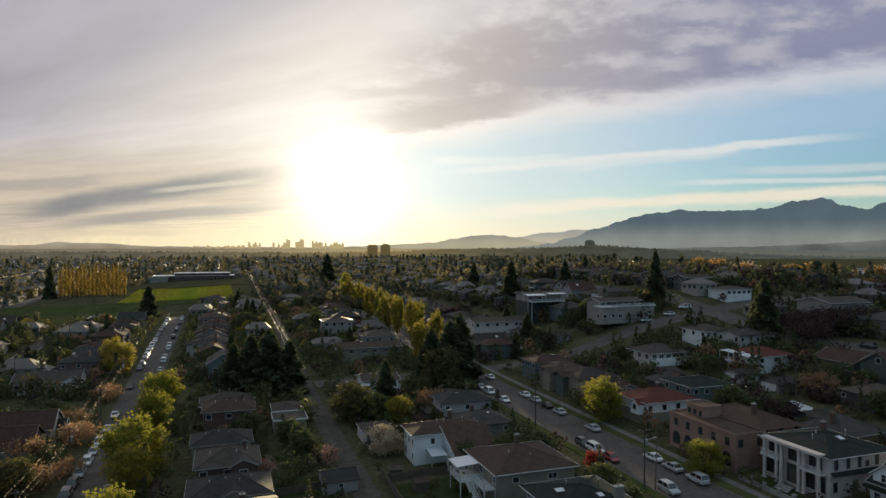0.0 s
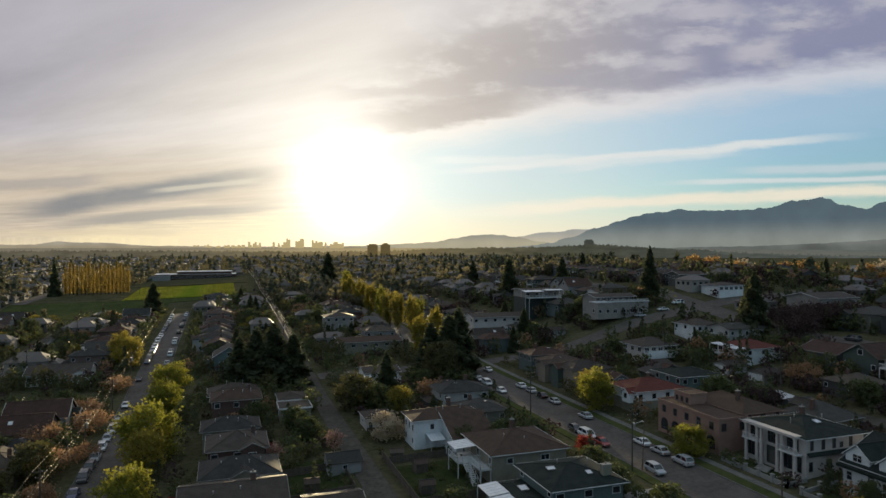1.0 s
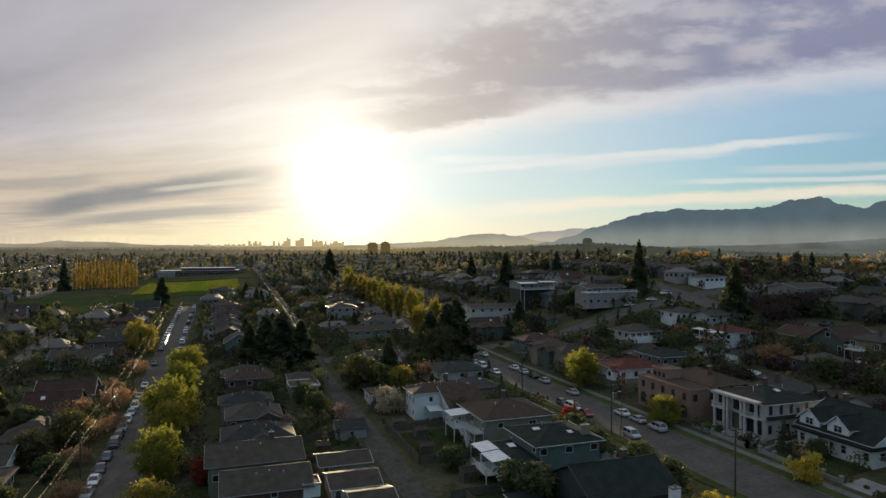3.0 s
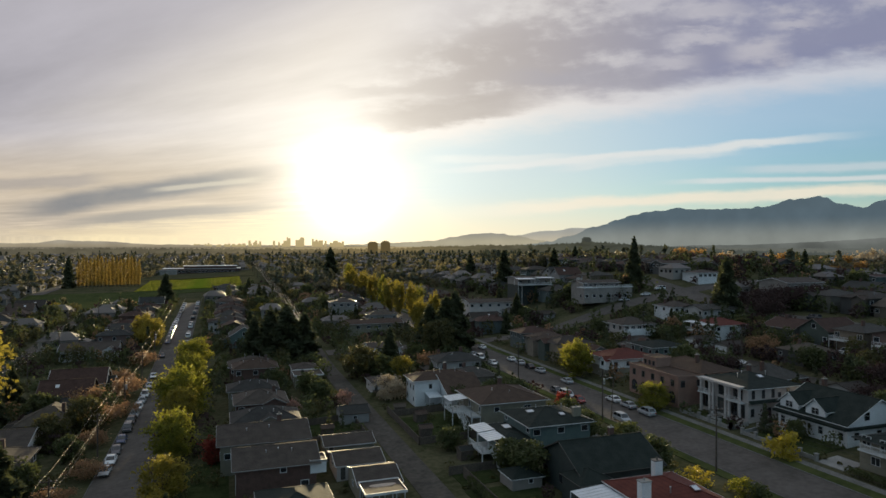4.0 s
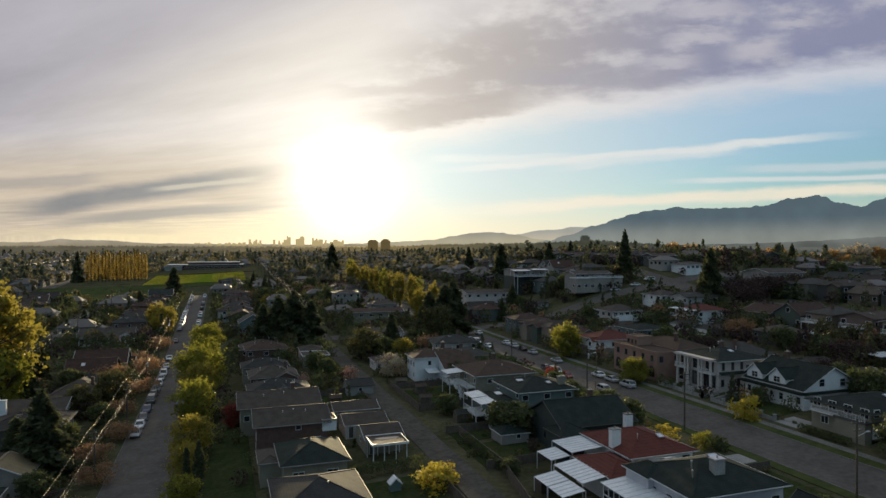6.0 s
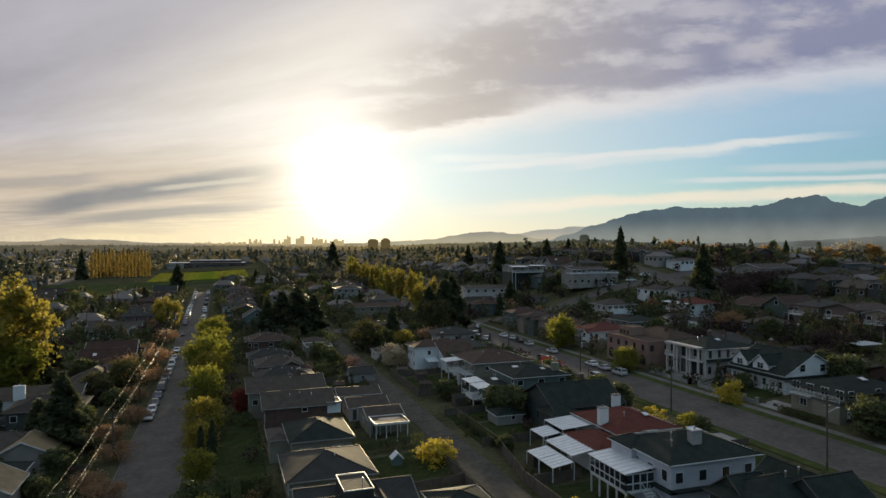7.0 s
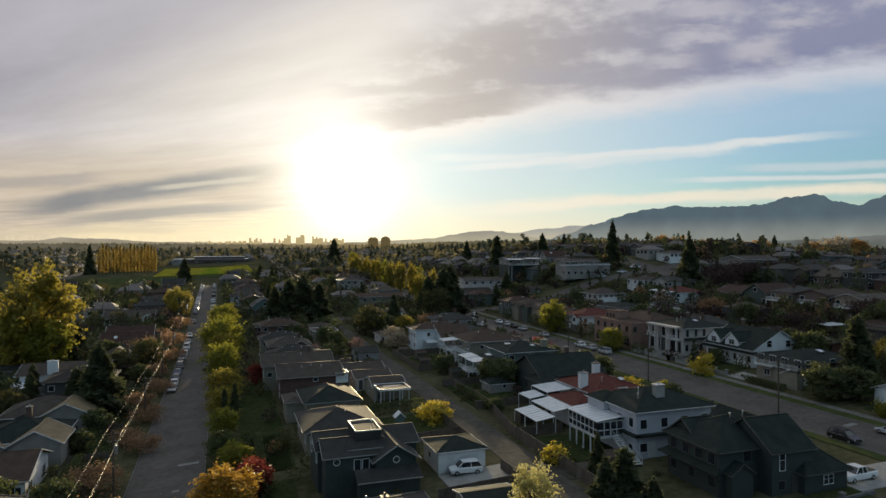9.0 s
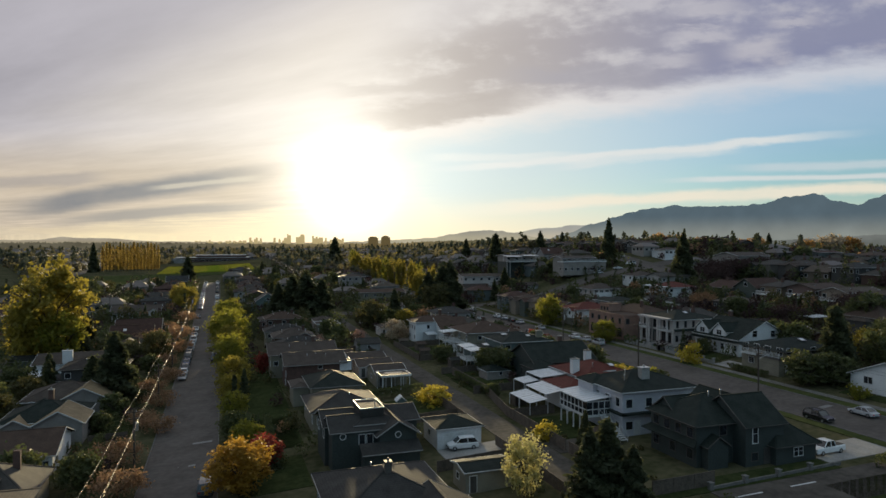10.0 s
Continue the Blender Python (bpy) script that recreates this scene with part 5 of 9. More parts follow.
def skylight_house():
    h = start(-4.9, 8.6, 26.2, 37.8, "dark house with white-edged gables and a framed roof light")
    h.trim = "greytrim"
    z = -h.b
    h.block(-h.x - 0.1, h.x, -1.4, h.y, 0, z + 3.0, "darkwall", "roofgrey", "gable", 0.38, 0.45, "x", 0.14)
    h.block(-h.x + 0.4, 0.8, -h.y + 1.0, 1.2, 0, z + 3.02, "darkwall", "roofgrey", "gable", 0.48, 0.45, "x", 0.14)
    h.block(-3.0, 3.2, -h.y + 1.7, 4.2, 0, z + 3.5, "darkwall", "roofgrey", "hip", 0.4, 0.3)
    h.block(0.0, 5.3, -h.y - 0.3, 1.5, 0, z + 2.5, "darkwall", "roofgrey", "gable", 0.62, 0.6, "y", 0.16)
    pent = Geo()
    y0, y1 = -h.y - 2.6, -h.y - 0.32
    pent.loft([[(-2.9, y0, z + 0.3), (5.6, y0, z + 0.3), (5.6, y1, z + 1.2), (-2.9, y1, z + 1.2)],
               [(-2.9, y0, z + 0.4), (5.6, y0, z + 0.4), (5.6, y1, z + 1.35), (-2.9, y1, z + 1.35)]])
    part("pent_roof", pent, "roofgrey", h.root)
    gut = Geo()
    gut.beam((-2.9, y0 - 0.06, z + 0.32), (5.6, y0 - 0.06, z + 0.32), 0.1, 0.12)
    part("gutter", gut, "greytrim", h.root)
    if z + 0.25 > 0.8:
        h.block(-2.6, 5.3, y0 + 0.4, y1 - 0.02, 0, z + 0.28, "darkwall")
    h.window("S", -2.2, -h.y + 1.0, z + 0.9, 0.8, 1.3)
    h.window("S", -1.1, -h.y + 1.0, z + 0.9, 0.8, 1.3)
    for x, y in ((-4.9, -h.y + 0.94), (2.65, -h.y - 0.36)):
        r = Geo()
        n = 14
        for i in range(n):
            a, b = 2 * math.pi * i / n, 2 * math.pi * (i + 1) / n
            r.beam((x + 0.42 * math.cos(a), y, z + 2.15 + 0.42 * math.sin(a)), (x + 0.42 * math.cos(b), y, z + 2.15 + 0.42 * math.sin(b)), 0.1, 0.1)
        part("round_vent", r, "trim", h.root, "white round gable vent")
    top = z + 5.3
    fr = Geo()
    fx0, fx1, fy0, fy1 = -2.05, 1.4, -2.9, 2.6
    fr.box(fx0, fx1, fy0, fy1, top - 1.2, top - 0.06)
    ob = part("roof_light", fr, "roofgrey", h.root)
    ed = Geo()
    for a, b in (((fx0, fy0), (fx1, fy0)), ((fx1, fy0), (fx1, fy1)), ((fx1, fy1), (fx0, fy1)), ((fx0, fy1), (fx0, fy0))):
        ed.beam((*a, top + 0.02), (*b, top + 0.02), 0.08, 0.13)
    part("roof_light_frame", ed, "trim", ob)
    h.vent(0.2, -2.2, top + 0.05, 1.0)
    h.windows("W", (-h.x - 0.1, h.x, -1.4, h.y), z + 1.0, 2, 1.1, 1.2)
    h.windows("E", (-h.x - 0.1, h.x, -1.4, h.y), z + 1.0, 2, 1.1, 1.2)


def low_dark_house():
    h = start(-8.2, 4.6, 1.5, 15.5, "dark house with a wide hipped roof seen from above")
    h.trim = "greytrim"
    e = 1.7 - h.b
    h.block(*h.all, 0, e, "tan", "roofgrey", "hip", 0.36, 0.6)
    h.block(h.x - 6.0, h.x + 2.0, -h.y - 3.0, -h.y + 3.5, 0, e - 0.6, "tan", "roofgrey", "gable", 0.5, 0.5, "y")
    h.chimney(0.2, -1.2, e + 1.2, e + 3.2, 0.7, 0.6, "darktrim", "darktrim")
    h.windows("W", h.all, 1.3, 3, 1.1, 1.2)
    h.windows("S", h.all, 1.3, 3, 1.1, 1.2)
    h.vent(-1.0, 2.0, e + 1.6, 0.6)
    h.window("E", h.x, 3.0, 1.4, 1.2, 1.0)


def dark_row():
    """Dark-roofed houses that stand close together between the street and the lane."""
    for u0, u1, v0, v1, eave, wall, roof, kind, words in (
            (-5.6, 7.4, 112.0, 122.0, 2.0, "tan", "roofgrey", "hip", "dark house with a hipped roof and a small front gable"),
            (-4.8, 6.2, 126.5, 137.5, 2.4, "brick", "roof", "hip", "brown house with a dark hipped roof and many vents"),
            (-6.2, 5.4, 142.0, 151.0, 2.2, "tan", "roofgrey", "hip", "low dark house with a hipped roof beside the lane"),
            (-4.6, 7.0, 165.0, 175.0, 3.4, "brick", "roofbrown", "hip", "brick house with a brown hipped roof")):
        h = start(u0, u1, v0, v1, words)
        h.trim = "greytrim"
        e = eave - h.b
        h.block(*h.all, 0, e, wall, roof, kind, 0.38, 0.6)
        h.windows("S", h.all, e - 2.0, 3, 1.2, 1.1)
        h.windows("W", h.all, e - 2.0, 2, 1.2, 1.2)
        h.windows("E", h.all, e - 2.0, 2, 1.1, 1.1)
        if v0 < 130:
            g = -1.5 if v0 < 120 else 0.6
            h.block(g, g + 4.4, -h.y - 0.9, -h.y + 3.6, 0, e, wall, roof, "gable", 0.5, 0.4, "y")
            h.window("S", g + 2.2, -h.y - 0.9, e - 2.0, 1.4, 1.1)
        for x, y in ((-3.2, -1.6), (-0.6, -0.9), (1.6, -2.2), (3.6, -1.2)):
            h.vent(x, y, e + 1.1, 0.5)
        if v0 in (126.5, 165.0):
            h.chimney(3.2, 1.4, e + 0.6, e + 2.2, 0.7, 0.6, "brick", "darktrim")


def garage(u0, u1, v0, v1, eave, wall="white", roof="roof", kind="gable", ridge="x", label="white garage with a dark shingle roof beside the lane", pitch=0.3, door="E"):
    h = start(u0, u1, v0, v1, label, name="garage", group="lane garages", category="garage")
    e = eave - h.b
    h.block(*h.all, 0, e, wall, roof, kind, pitch, 0.35, ridge)
    if door == "E":
        h.garage_door("E", h.x, 0, 0.1, min(4.8, 2 * h.y - 0.8), 2.1)
    elif door == "S":
        h.garage_door("S", 0, -h.y, 0.1, min(4.8, 2 * h.x - 0.8), 2.1)
    if door != "S":
        h.door("S", -h.x + 1.0, -h.y, 0.05, 0.85, 2.0)
    h.window("W", -h.x, 0.5, 1.0, 0.9, 0.8)
    return h


def carport():
    h = start(12.0, 18.1, 66.8, 72.0, "flat-roofed carport with white edges and a puddled roof", name="carport", group="lane garages", category="carport")
    e = 1.6 - h.b
    for x in (-h.x + 0.2, -1.0, 1.0, h.x - 0.2):
        for y in (-h.y + 0.2, h.y - 0.2):
            p = Geo()
            p.box(x - 0.07, x + 0.07, y - 0.07, y + 0.07, -0.5, e)
            part("post", p, "trim", h.root)
    h.roof(-h.x, h.x, -h.y, h.y, e, "roof", "flat", over=0.1)
    g = Geo()
    ring = [(0.2 + (2.0 + 0.25 * math.sin(3 * t)) * math.cos(t), 0.6 + (0.75 + 0.12 * math.cos(2 * t)) * math.sin(t)) for t in np.linspace(0, 2 * math.pi, 25)[:-1]]
    g.loft([[(x, y, e + 0.221) for x, y in ring], [(x, y, e + 0.227) for x, y in ring]])
    part("puddle", g, "water", h.root, "shallow puddle that mirrors the sky")


M["water"] = material("still_rain_water", [(0.02, 0.02, 0.02), (0.03, 0.03, 0.03)], 0.03, 1.0, 1.0, spec=1.0)
for build in (white_lane_house, porch_house, teal_house, dark_gabled_house, red_roof_house, white_porch_house, dark_modern_house,
              cream_mansion, white_gabled_house, terracotta_house, red_hip_house, balcony_house, white_corner_house,
              red_and_white_house, white_box_house, long_white_house, pink_wall_house,
              brick_house_pair, hipped_bungalow, skylight_house, low_dark_house, dark_row, carport):
    build()
garage(12.2, 18.8, 72.6, 81.6, 1.2, "tan", "roof", "gable", "x", pitch=0.28)
garage(10.6, 18.6, 83.4, 91.5, 0.9, "stucco", "roof", "gable", "x", pitch=0.27)
garage(10.5, 19.6, 95.2, 102.5, 0.7, "tan", "roof", "gable", "x", "long grey-roofed garage beside the lane", 0.27)
garage(11.4, 18.4, 29.2, 36.0, 1.4, "white", "roofgreen", "hip", "x", "white garage with a green-black hipped roof", 0.3, "S")
garage(9.3, 15.6, 12.0, 16.4, 1.0, "tan", "roofgreen", "gable", "x", "small shed-roofed garage in a back yard", 0.2, "")
garage(11.4, 18.9, 157.5, 165.0, 1.6, "tan", "roof", "flat", "x", "flat-roofed garage with a white edge")
garage(11.8, 18.8, 166.5, 175.0, 2.0, "stucco", "roof", "hip", "x")
garage(29.5, 36.0, 141.0, 148.5, 2.0, "stucco", "roof", "hip", "x", "grey-roofed garage beside the lane", door="")

def sheet_carport(u, v, w, d, top):
    """A pale flat sheet roof on six thin posts."""
    h = start(u, u + w, v, v + d, "flat pale sheet roof on posts over a parking place", name="carport", group="carports", category="carport")
    z = top - h.b
    for x in (-h.x + 0.2, 0.0, h.x - 0.2):
        for y in (-h.y + 0.2, h.y - 0.2):
            p = Geo()
            p.box(x - 0.06, x + 0.06, y - 0.06, y + 0.06, -0.4, z)
            part("post", p, "darktrim", h.root)
    g = Geo()
    g.loft([[(x, y, z + 0.02 * y + t) for x, y in ((-h.x, -h.y), (h.x, -h.y), (h.x, h.y), (-h.x, h.y))] for t in (0.0, 0.1)])
    part("roof", g, "polycarb", h.root)
    for i in range(int(w // 1.2)):
        r = Geo()
        x = -h.x + 0.6 + i * 1.2
        r.beam((x, -h.y, z - 0.02 * h.y + 0.12), (x, h.y, z + 0.02 * h.y + 0.12), 0.06, 0.05)
        part("rib", r, "trim", h.root)


sheet_carport(139.2, 130.8, 8.0, 5.0, 7.2)
sheet_carport(124.0, 112.0, 7.5, 8.5, 5.6)
sheet_carport(132.0, 70.5, 7.5, 5.0, 9.0)

# ---- houses that stand out in the middle distance ----
def mid_houses():
    h = start(38.2, 48.6, 183.5, 193.0, "white bungalow with a raised deck and steep steps")
    h.block(*h.all, 0, 4.4, "white", "roof", "gable", 0.24, 0.6, "x")
    h.windows("S", h.all, 2.6, 3, 1.1, 1.0)
    h.deck(1.0, h.x, -h.y - 2.6, -h.y, 2.2, sides="WSE")
    h.stairs(1.4, 4.2, -h.y - 3.8, -h.y - 2.7, 0.0, 2.2)
    h.awning(-h.x - 1.5, -h.x + 2.0, -h.y - 2.0, -h.y - 0.1, 3.3, 3.8, low="S", ribs=3)
    h = start(38.5, 62.0, 231.0, 242.0, "long brown house with a white-edged low roof")
    h.block(*h.all, 0, 6.6 - h.b, "tan", "roofbrown", "gable", 0.22, 0.7, "x")
    h.windows("S", h.all, 6.6 - h.b - 2.0, 6, 1.4, 1.1)
    h.door("S", 1.5, -h.y, 0.2)
    h.chimney(-3.0, 0.6, 4.2, 6.2)
    h = start(-5.6, 7.4, 181.0, 192.0, "dark bungalow with a hipped grey roof and bright flues")
    h.block(*h.all, 0, 3.4, "brick", "roof", "hip", 0.38, 0.7)
    h.windows("S", h.all, 1.3, 3, 1.3, 1.1)
    for x, y in ((-2.0, -0.5), (0.5, 0.2), (2.4, -0.4)):
        h.vent(x, y, 5.4, 0.7)
    h = start(-5.0, 5.0, 228.0, 239.0, "teal house with a steep front gable")
    h.block(*h.all, 0, 4.4, "teal", "roof", "gable", 0.62, 0.5, "y")
    h.block(-h.x - 3.0, -h.x - 0.05, -2.0, 4.0, 0, 3.0, "teal", "roof", "hip", 0.34, 0.4)
    h.windows("S", h.all, 1.2, 2, 1.4, 1.2, inset=2.4)
    h.window("S", 0, -h.y, 4.4, 1.2, 1.1)
    h = start(-61.5, -43.5, 230.0, 242.0, "long white-walled house with a wide dark roof")
    h.block(*h.all, 0, 3.4, "white", "roof", "gable", 0.36, 0.7, "x")
    h.windows("S", h.all, 1.2, 5, 1.3, 1.2)
    h.block(h.x - 4.5, h.x + 0.8, -h.y - 2.6, -h.y + 1.0, 0, 3.1, "white", "roof", "gable", 0.5, 0.4, "y")
    h = start(97.0, 121.0, 244.5, 256.0, "grey gabled house with pale eaves on the slope")
    h.block(*h.all, 0, 12.4 - h.b, "stucco", "roof", "gable", 0.2, 0.7, "x")
    h.windows("S", h.all, 12.4 - h.b - 2.0, 6, 1.3, 1.1)
    h.windows("W", h.all, 12.4 - h.b - 2.0, 2, 1.2, 1.1, inset=2.6)
    h = start(122.8, 135.8, 165.0, 176.0, "pale grey house with a hipped roof and a band of windows")
    h.block(*h.all, 0, 5.0, "stucco", "roof", "hip", 0.34, 0.8)
    h.windows("S", h.all, 2.9, 5, 1.5, 1.3, inset=1.4)
    h.windows("W", h.all, 2.9, 3, 1.4, 1.3, inset=1.8)
    h.deck(-h.x, h.x, -h.y - 2.4, -h.y, 2.7, sides="WSE")
    wall_ = Geo()
    wall_.box(-h.x, h.x - 2.0, -h.y - 2.7, -h.y - 2.5, 1.2, 3.5)
    part("parapet", wall_, "white", h.root)
    h = start(124.0, 140.0, 251.0, 263.0, "house with flat white canopies over its terrace")
    e = 22.6 - h.b
    h.block(*h.all, 0, e - 3.1, "darkwall")
    h.block(*h.all, e - 3.1, e, "duskstucco", "roof", "gable", 0.12, 0.7, "x")
    h.windows("S", h.all, e - 2.2, 4, 1.4, 1.1)
    h.deck(-h.x, h.x, -h.y - 4.0, -h.y, e - 3.0, sides="WSE")
    h.awning(-h.x - 2.0, -1.0, -h.y - 4.2, -h.y - 0.1, e - 0.3, e + 0.1, low="S", ribs=5, floor=e - 3.0)
    h.awning(0.5, h.x + 1.0, -h.y - 3.6, -h.y - 0.1, e + 0.1, e + 0.4, low="S", ribs=5, floor=e - 3.0)
    h = start(39.5, 51.5, 270.0, 281.0, "dull white two-storey house among dark roofs")
    e = 12.0 - h.b
    h.block(*h.all, 0, e, "duskstucco", "roof", "hip", 0.26, 0.6)
    h.windows("S", h.all, e - 1.9, 4, 1.2, 1.1)
    h.windows("S", h.all, e - 4.6, 3, 1.2, 1.1)
    h.windows("W", h.all, e - 1.9, 2, 1.2, 1.1)
    h = start(191.0, 203.5, 208.0, 218.5, "low white house near the top of the slope")
    h.block(*h.all, 0, max(4.2, 24.9 - h.b), "white", "roof", "hip", 0.2, 0.7)
    h.windows("S", h.all, max(4.2, 24.9 - h.b) - 1.9, 5, 1.4, 1.1)


mid_houses()

# west side of the left street
def west_row():
    h = start(-57.0, -42.0, 44.5, 56.5, "white bungalow with a brown gabled roof")
    h.block(*h.all, 0, 3.4, "white", "roofbrown", "gable", 0.36, 0.6, "x")
    h.windows("S", h.all, 1.1, 3, 1.4, 1.2)
    h.windows("E", h.all, 1.1, 2, 1.4, 1.2, inset=2.5)
    k = start(-53.5, -41.5, 61.0, 72.0, "house with sunlit-tan cross-gabled roofs and white walls")
    k.block(*k.all, 0, 4.2, "duskstucco", "roofgreen", "hip", 0.40, 0.5)
    k.block(k.x - 6.5, k.x + 0.6, -k.y - 1.6, 0.5, 0, 4.0, "duskstucco", "rooftan", "gable", 0.55, 0.5, "y")
    k.block(-k.x + 0.6, -k.x + 4.8, -k.y - 1.2, 0.5, 0, 3.8, "duskstucco", "rooftan", "gable", 0.55, 0.5, "y")
    k.chimney(0.4, 0.8, 4.8, 8.0)
    k.windows("E", k.all, 1.0, 3, 1.2, 1.2)
    k.windows("S", k.all, 2.6, 3, 1.2, 1.2)
    m = start(-54.5, -41.5, 78.5, 89.5, "house with sunlit-tan gabled roofs beside a dark wing")
    m.block(*m.all, 0, 4.0, "tan", "roof", "hip", 0.40, 0.6)
    m.block(m.x - 6.5, m.x + 1.5, -m.y - 0.8, 0.5, 0, 3.9, "duskstucco", "rooftan", "gable", 0.5, 0.5, "y")
    m.block(-m.x + 1, 0, -m.y - 3.0, 0, 0, 3.2, "teal", "roofgreen", "hip", 0.36, 0.5)
    m.windows("S", m.all, 1.4, 3, 1.2, 1.2)
    m.windows("E", m.all, 1.4, 2, 1.2, 1.2)
    n = start(-62.0, -43.5, 118.0, 131.0, "long white house with a broad white chimney")
    n.block(*n.all, 0, 4.4, "white", "roof", "gable", 0.26, 0.6, "x")
    n.chimney(-2.0, -n.y + 0.2, 0, 7.4, 2.2, 0.9, "white", "white")
    n.windows("S", n.all, 1.6, 4, 1.2, 1.1)
    n.awning(-n.x - 3.0, -n.x + 4.0, -n.y - 5.5, -n.y - 0.2, 2.4, 2.9, low="S", ribs=4)


west_row()

# ---- the other houses of the blocks ----
PROTO = []


def proto(kind, at):
    """Ordinary houses of the district, built once and then copied."""
    u, v, turn = at
    label = ["two-storey stucco house with a shallow gabled roof", "bungalow with a hipped shingle roof", "two-storey house with a hipped roof and chimney",
             "house with a steep front gable", "flat-fronted house with a balcony and low roof", "wide bungalow with a gabled roof and chimney",
             "tall house with a hipped roof, front gable and rear deck", "bungalow with a hipped roof and a gabled dormer"][kind]
    h = House(u, v, label, turn=turn)
    h.panes = False
    h.trim = "trims"
    if kind == 0:
        b = (-6.5, 6.5, -4.6, 4.6)
        h.block(*b, 0, 5.4, "walls", "roofs", "gable", 0.26, 0.6, "x")
        h.windows("E", b, 3.3, 3, 1.6, 1.3)
        h.windows("S", b, 3.4, 3, 1.0, 1.0)
        h.windows("W", b, 3.3, 2, 1.3, 1.2)
        h.deck(-9.0, -6.5, -3.0, 3.0, 2.7, sides="WS")
        h.chimney(1.0, 0.6, 5.8, 7.6)
        h.hatch(-3.0, -1.8, 6.3)
    elif kind == 1:
        b = (-5.8, 5.8, -5.0, 5.0)
        h.block(*b, 0, 3.5, "walls", "roofs", "hip", 0.38, 0.6)
        h.windows("E", b, 1.3, 2, 1.6, 1.3, inset=2.2)
        h.windows("S", b, 1.3, 3, 1.0, 1.1)
        h.windows("W", b, 1.3, 2, 1.1, 1.1)
        h.chimney(-1.5, 1.2, 4.2, 6.3)
        h.hatch(1.5, -1.5, 5.05, 0.7, 0.7)
    elif kind == 2:
        b = (-6.0, 6.0, -4.6, 4.6)
        h.block(*b, 0, 5.6, "walls", "roofs", "hip", 0.36, 0.6)
        h.block(-9.0, -6.05, -3.6, 3.0, 0, 3.0, "walls", "roofs", "hip", 0.3, 0.4)
        h.windows("E", b, 3.5, 3, 1.2, 1.3)
        h.windows("S", b, 3.5, 3, 1.0, 1.1)
        h.windows("S", b, 0.9, 2, 1.0, 1.1)
        h.windows("W", b, 3.7, 2, 1.1, 1.1)
        h.chimney(2.0, 1.0, 6.2, 8.4)
        h.hatch(-1.5, -1.2, 7.05, 1.0, 0.8)
    elif kind == 3:
        b = (-6.0, 6.0, -4.8, 4.8)
        h.block(*b, 0, 4.4, "walls", "roofs", "gable", 0.62, 0.5, "x")
        h.block(2.0, 7.5, -4.0, 0.5, 0, 3.4, "walls", "roofs", "gable", 0.6, 0.4, "x")
        h.windows("E", b, 1.2, 2, 1.3, 1.3)
        h.windows("S", b, 1.4, 3, 1.0, 1.2)
        h.windows("W", b, 4.6, 1, 1.3, 1.3)
        h.windows("W", b, 1.2, 2, 1.1, 1.2)
        h.skylight(-2.0, -2.2, 6.0, 0.8, 1.0, 31)
    elif kind == 4:
        b = (-7.0, 7.0, -4.6, 4.6)
        h.block(*b, 0, 5.5, "walls", "roofs", "gable", 0.18, 0.8, "x")
        h.deck(7.0, 8.6, -4.2, 4.2, 2.8, sides="ESN")
        h.windows("E", b, 3.2, 2, 2.0, 1.6, inset=2.2)
        h.windows("S", b, 3.5, 4, 0.9, 0.9)
        h.windows("W", b, 3.4, 3, 1.2, 1.2)
        h.awning(-10.0, -7.0, -3.5, 3.5, 2.5, 2.9, low="W")
        h.hatch(2.5, -2.0, 6.1, 0.8, 1.2)
    elif kind == 6:
        b = (-6.3, 6.3, -4.9, 4.9)
        h.block(*b, 0, 5.4, "walls", "roofs", "hip", 0.34, 0.6)
        h.block(3.4, 8.0, -4.5, -0.4, 0, 5.0, "walls", "roofs", "gable", 0.5, 0.4, "x")
        h.deck(-9.2, -6.3, -4.0, 2.5, 2.6, sides="WS")
        h.windows("S", b, 3.3, 3, 1.2, 1.1)
        h.windows("W", b, 3.2, 2, 1.5, 1.3)
        h.windows("S", b, 0.8, 2, 1.0, 1.0)
        h.chimney(-2.6, 1.4, 5.6, 8.0)
        h.hatch(1.0, -2.2, 6.5, 0.7, 0.9)
    elif kind == 7:
        b = (-5.8, 5.4, -4.9, 4.9)
        h.block(*b, 0, 3.6, "walls", "roofs", "hip", 0.52, 0.6)
        h.block(-1.9, 1.7, -4.6, -1.0, 3.4, 5.1, "walls", "roofs", "gable", 0.55, 0.35, "y")
        h.block(-8.6, -5.85, -2.0, 3.6, 0, 2.7, "walls", "roofs", "hip", 0.4, 0.35)
        h.window("S", -0.1, -4.6, 3.9, 1.5, 0.9)
        h.windows("S", b, 1.2, 3, 1.2, 1.2)
        h.windows("W", b, 1.3, 2, 1.1, 1.1)
        h.chimney(2.8, 1.0, 4.6, 7.0)
    else:
        b = (-5.6, 5.6, -5.6, 5.6)
        h.block(*b, 0, 3.6, "walls", "roofs", "gable", 0.40, 0.6, "y")
        h.windows("E", b, 1.3, 3, 1.3, 1.2)
        h.windows("S", b, 1.4, 2, 1.3, 1.2, inset=2.5)
        h.windows("W", b, 1.3, 2, 1.2, 1.1)
        h.chimney(-0.3, -2.0, 5.0, 6.9)
    return h.root


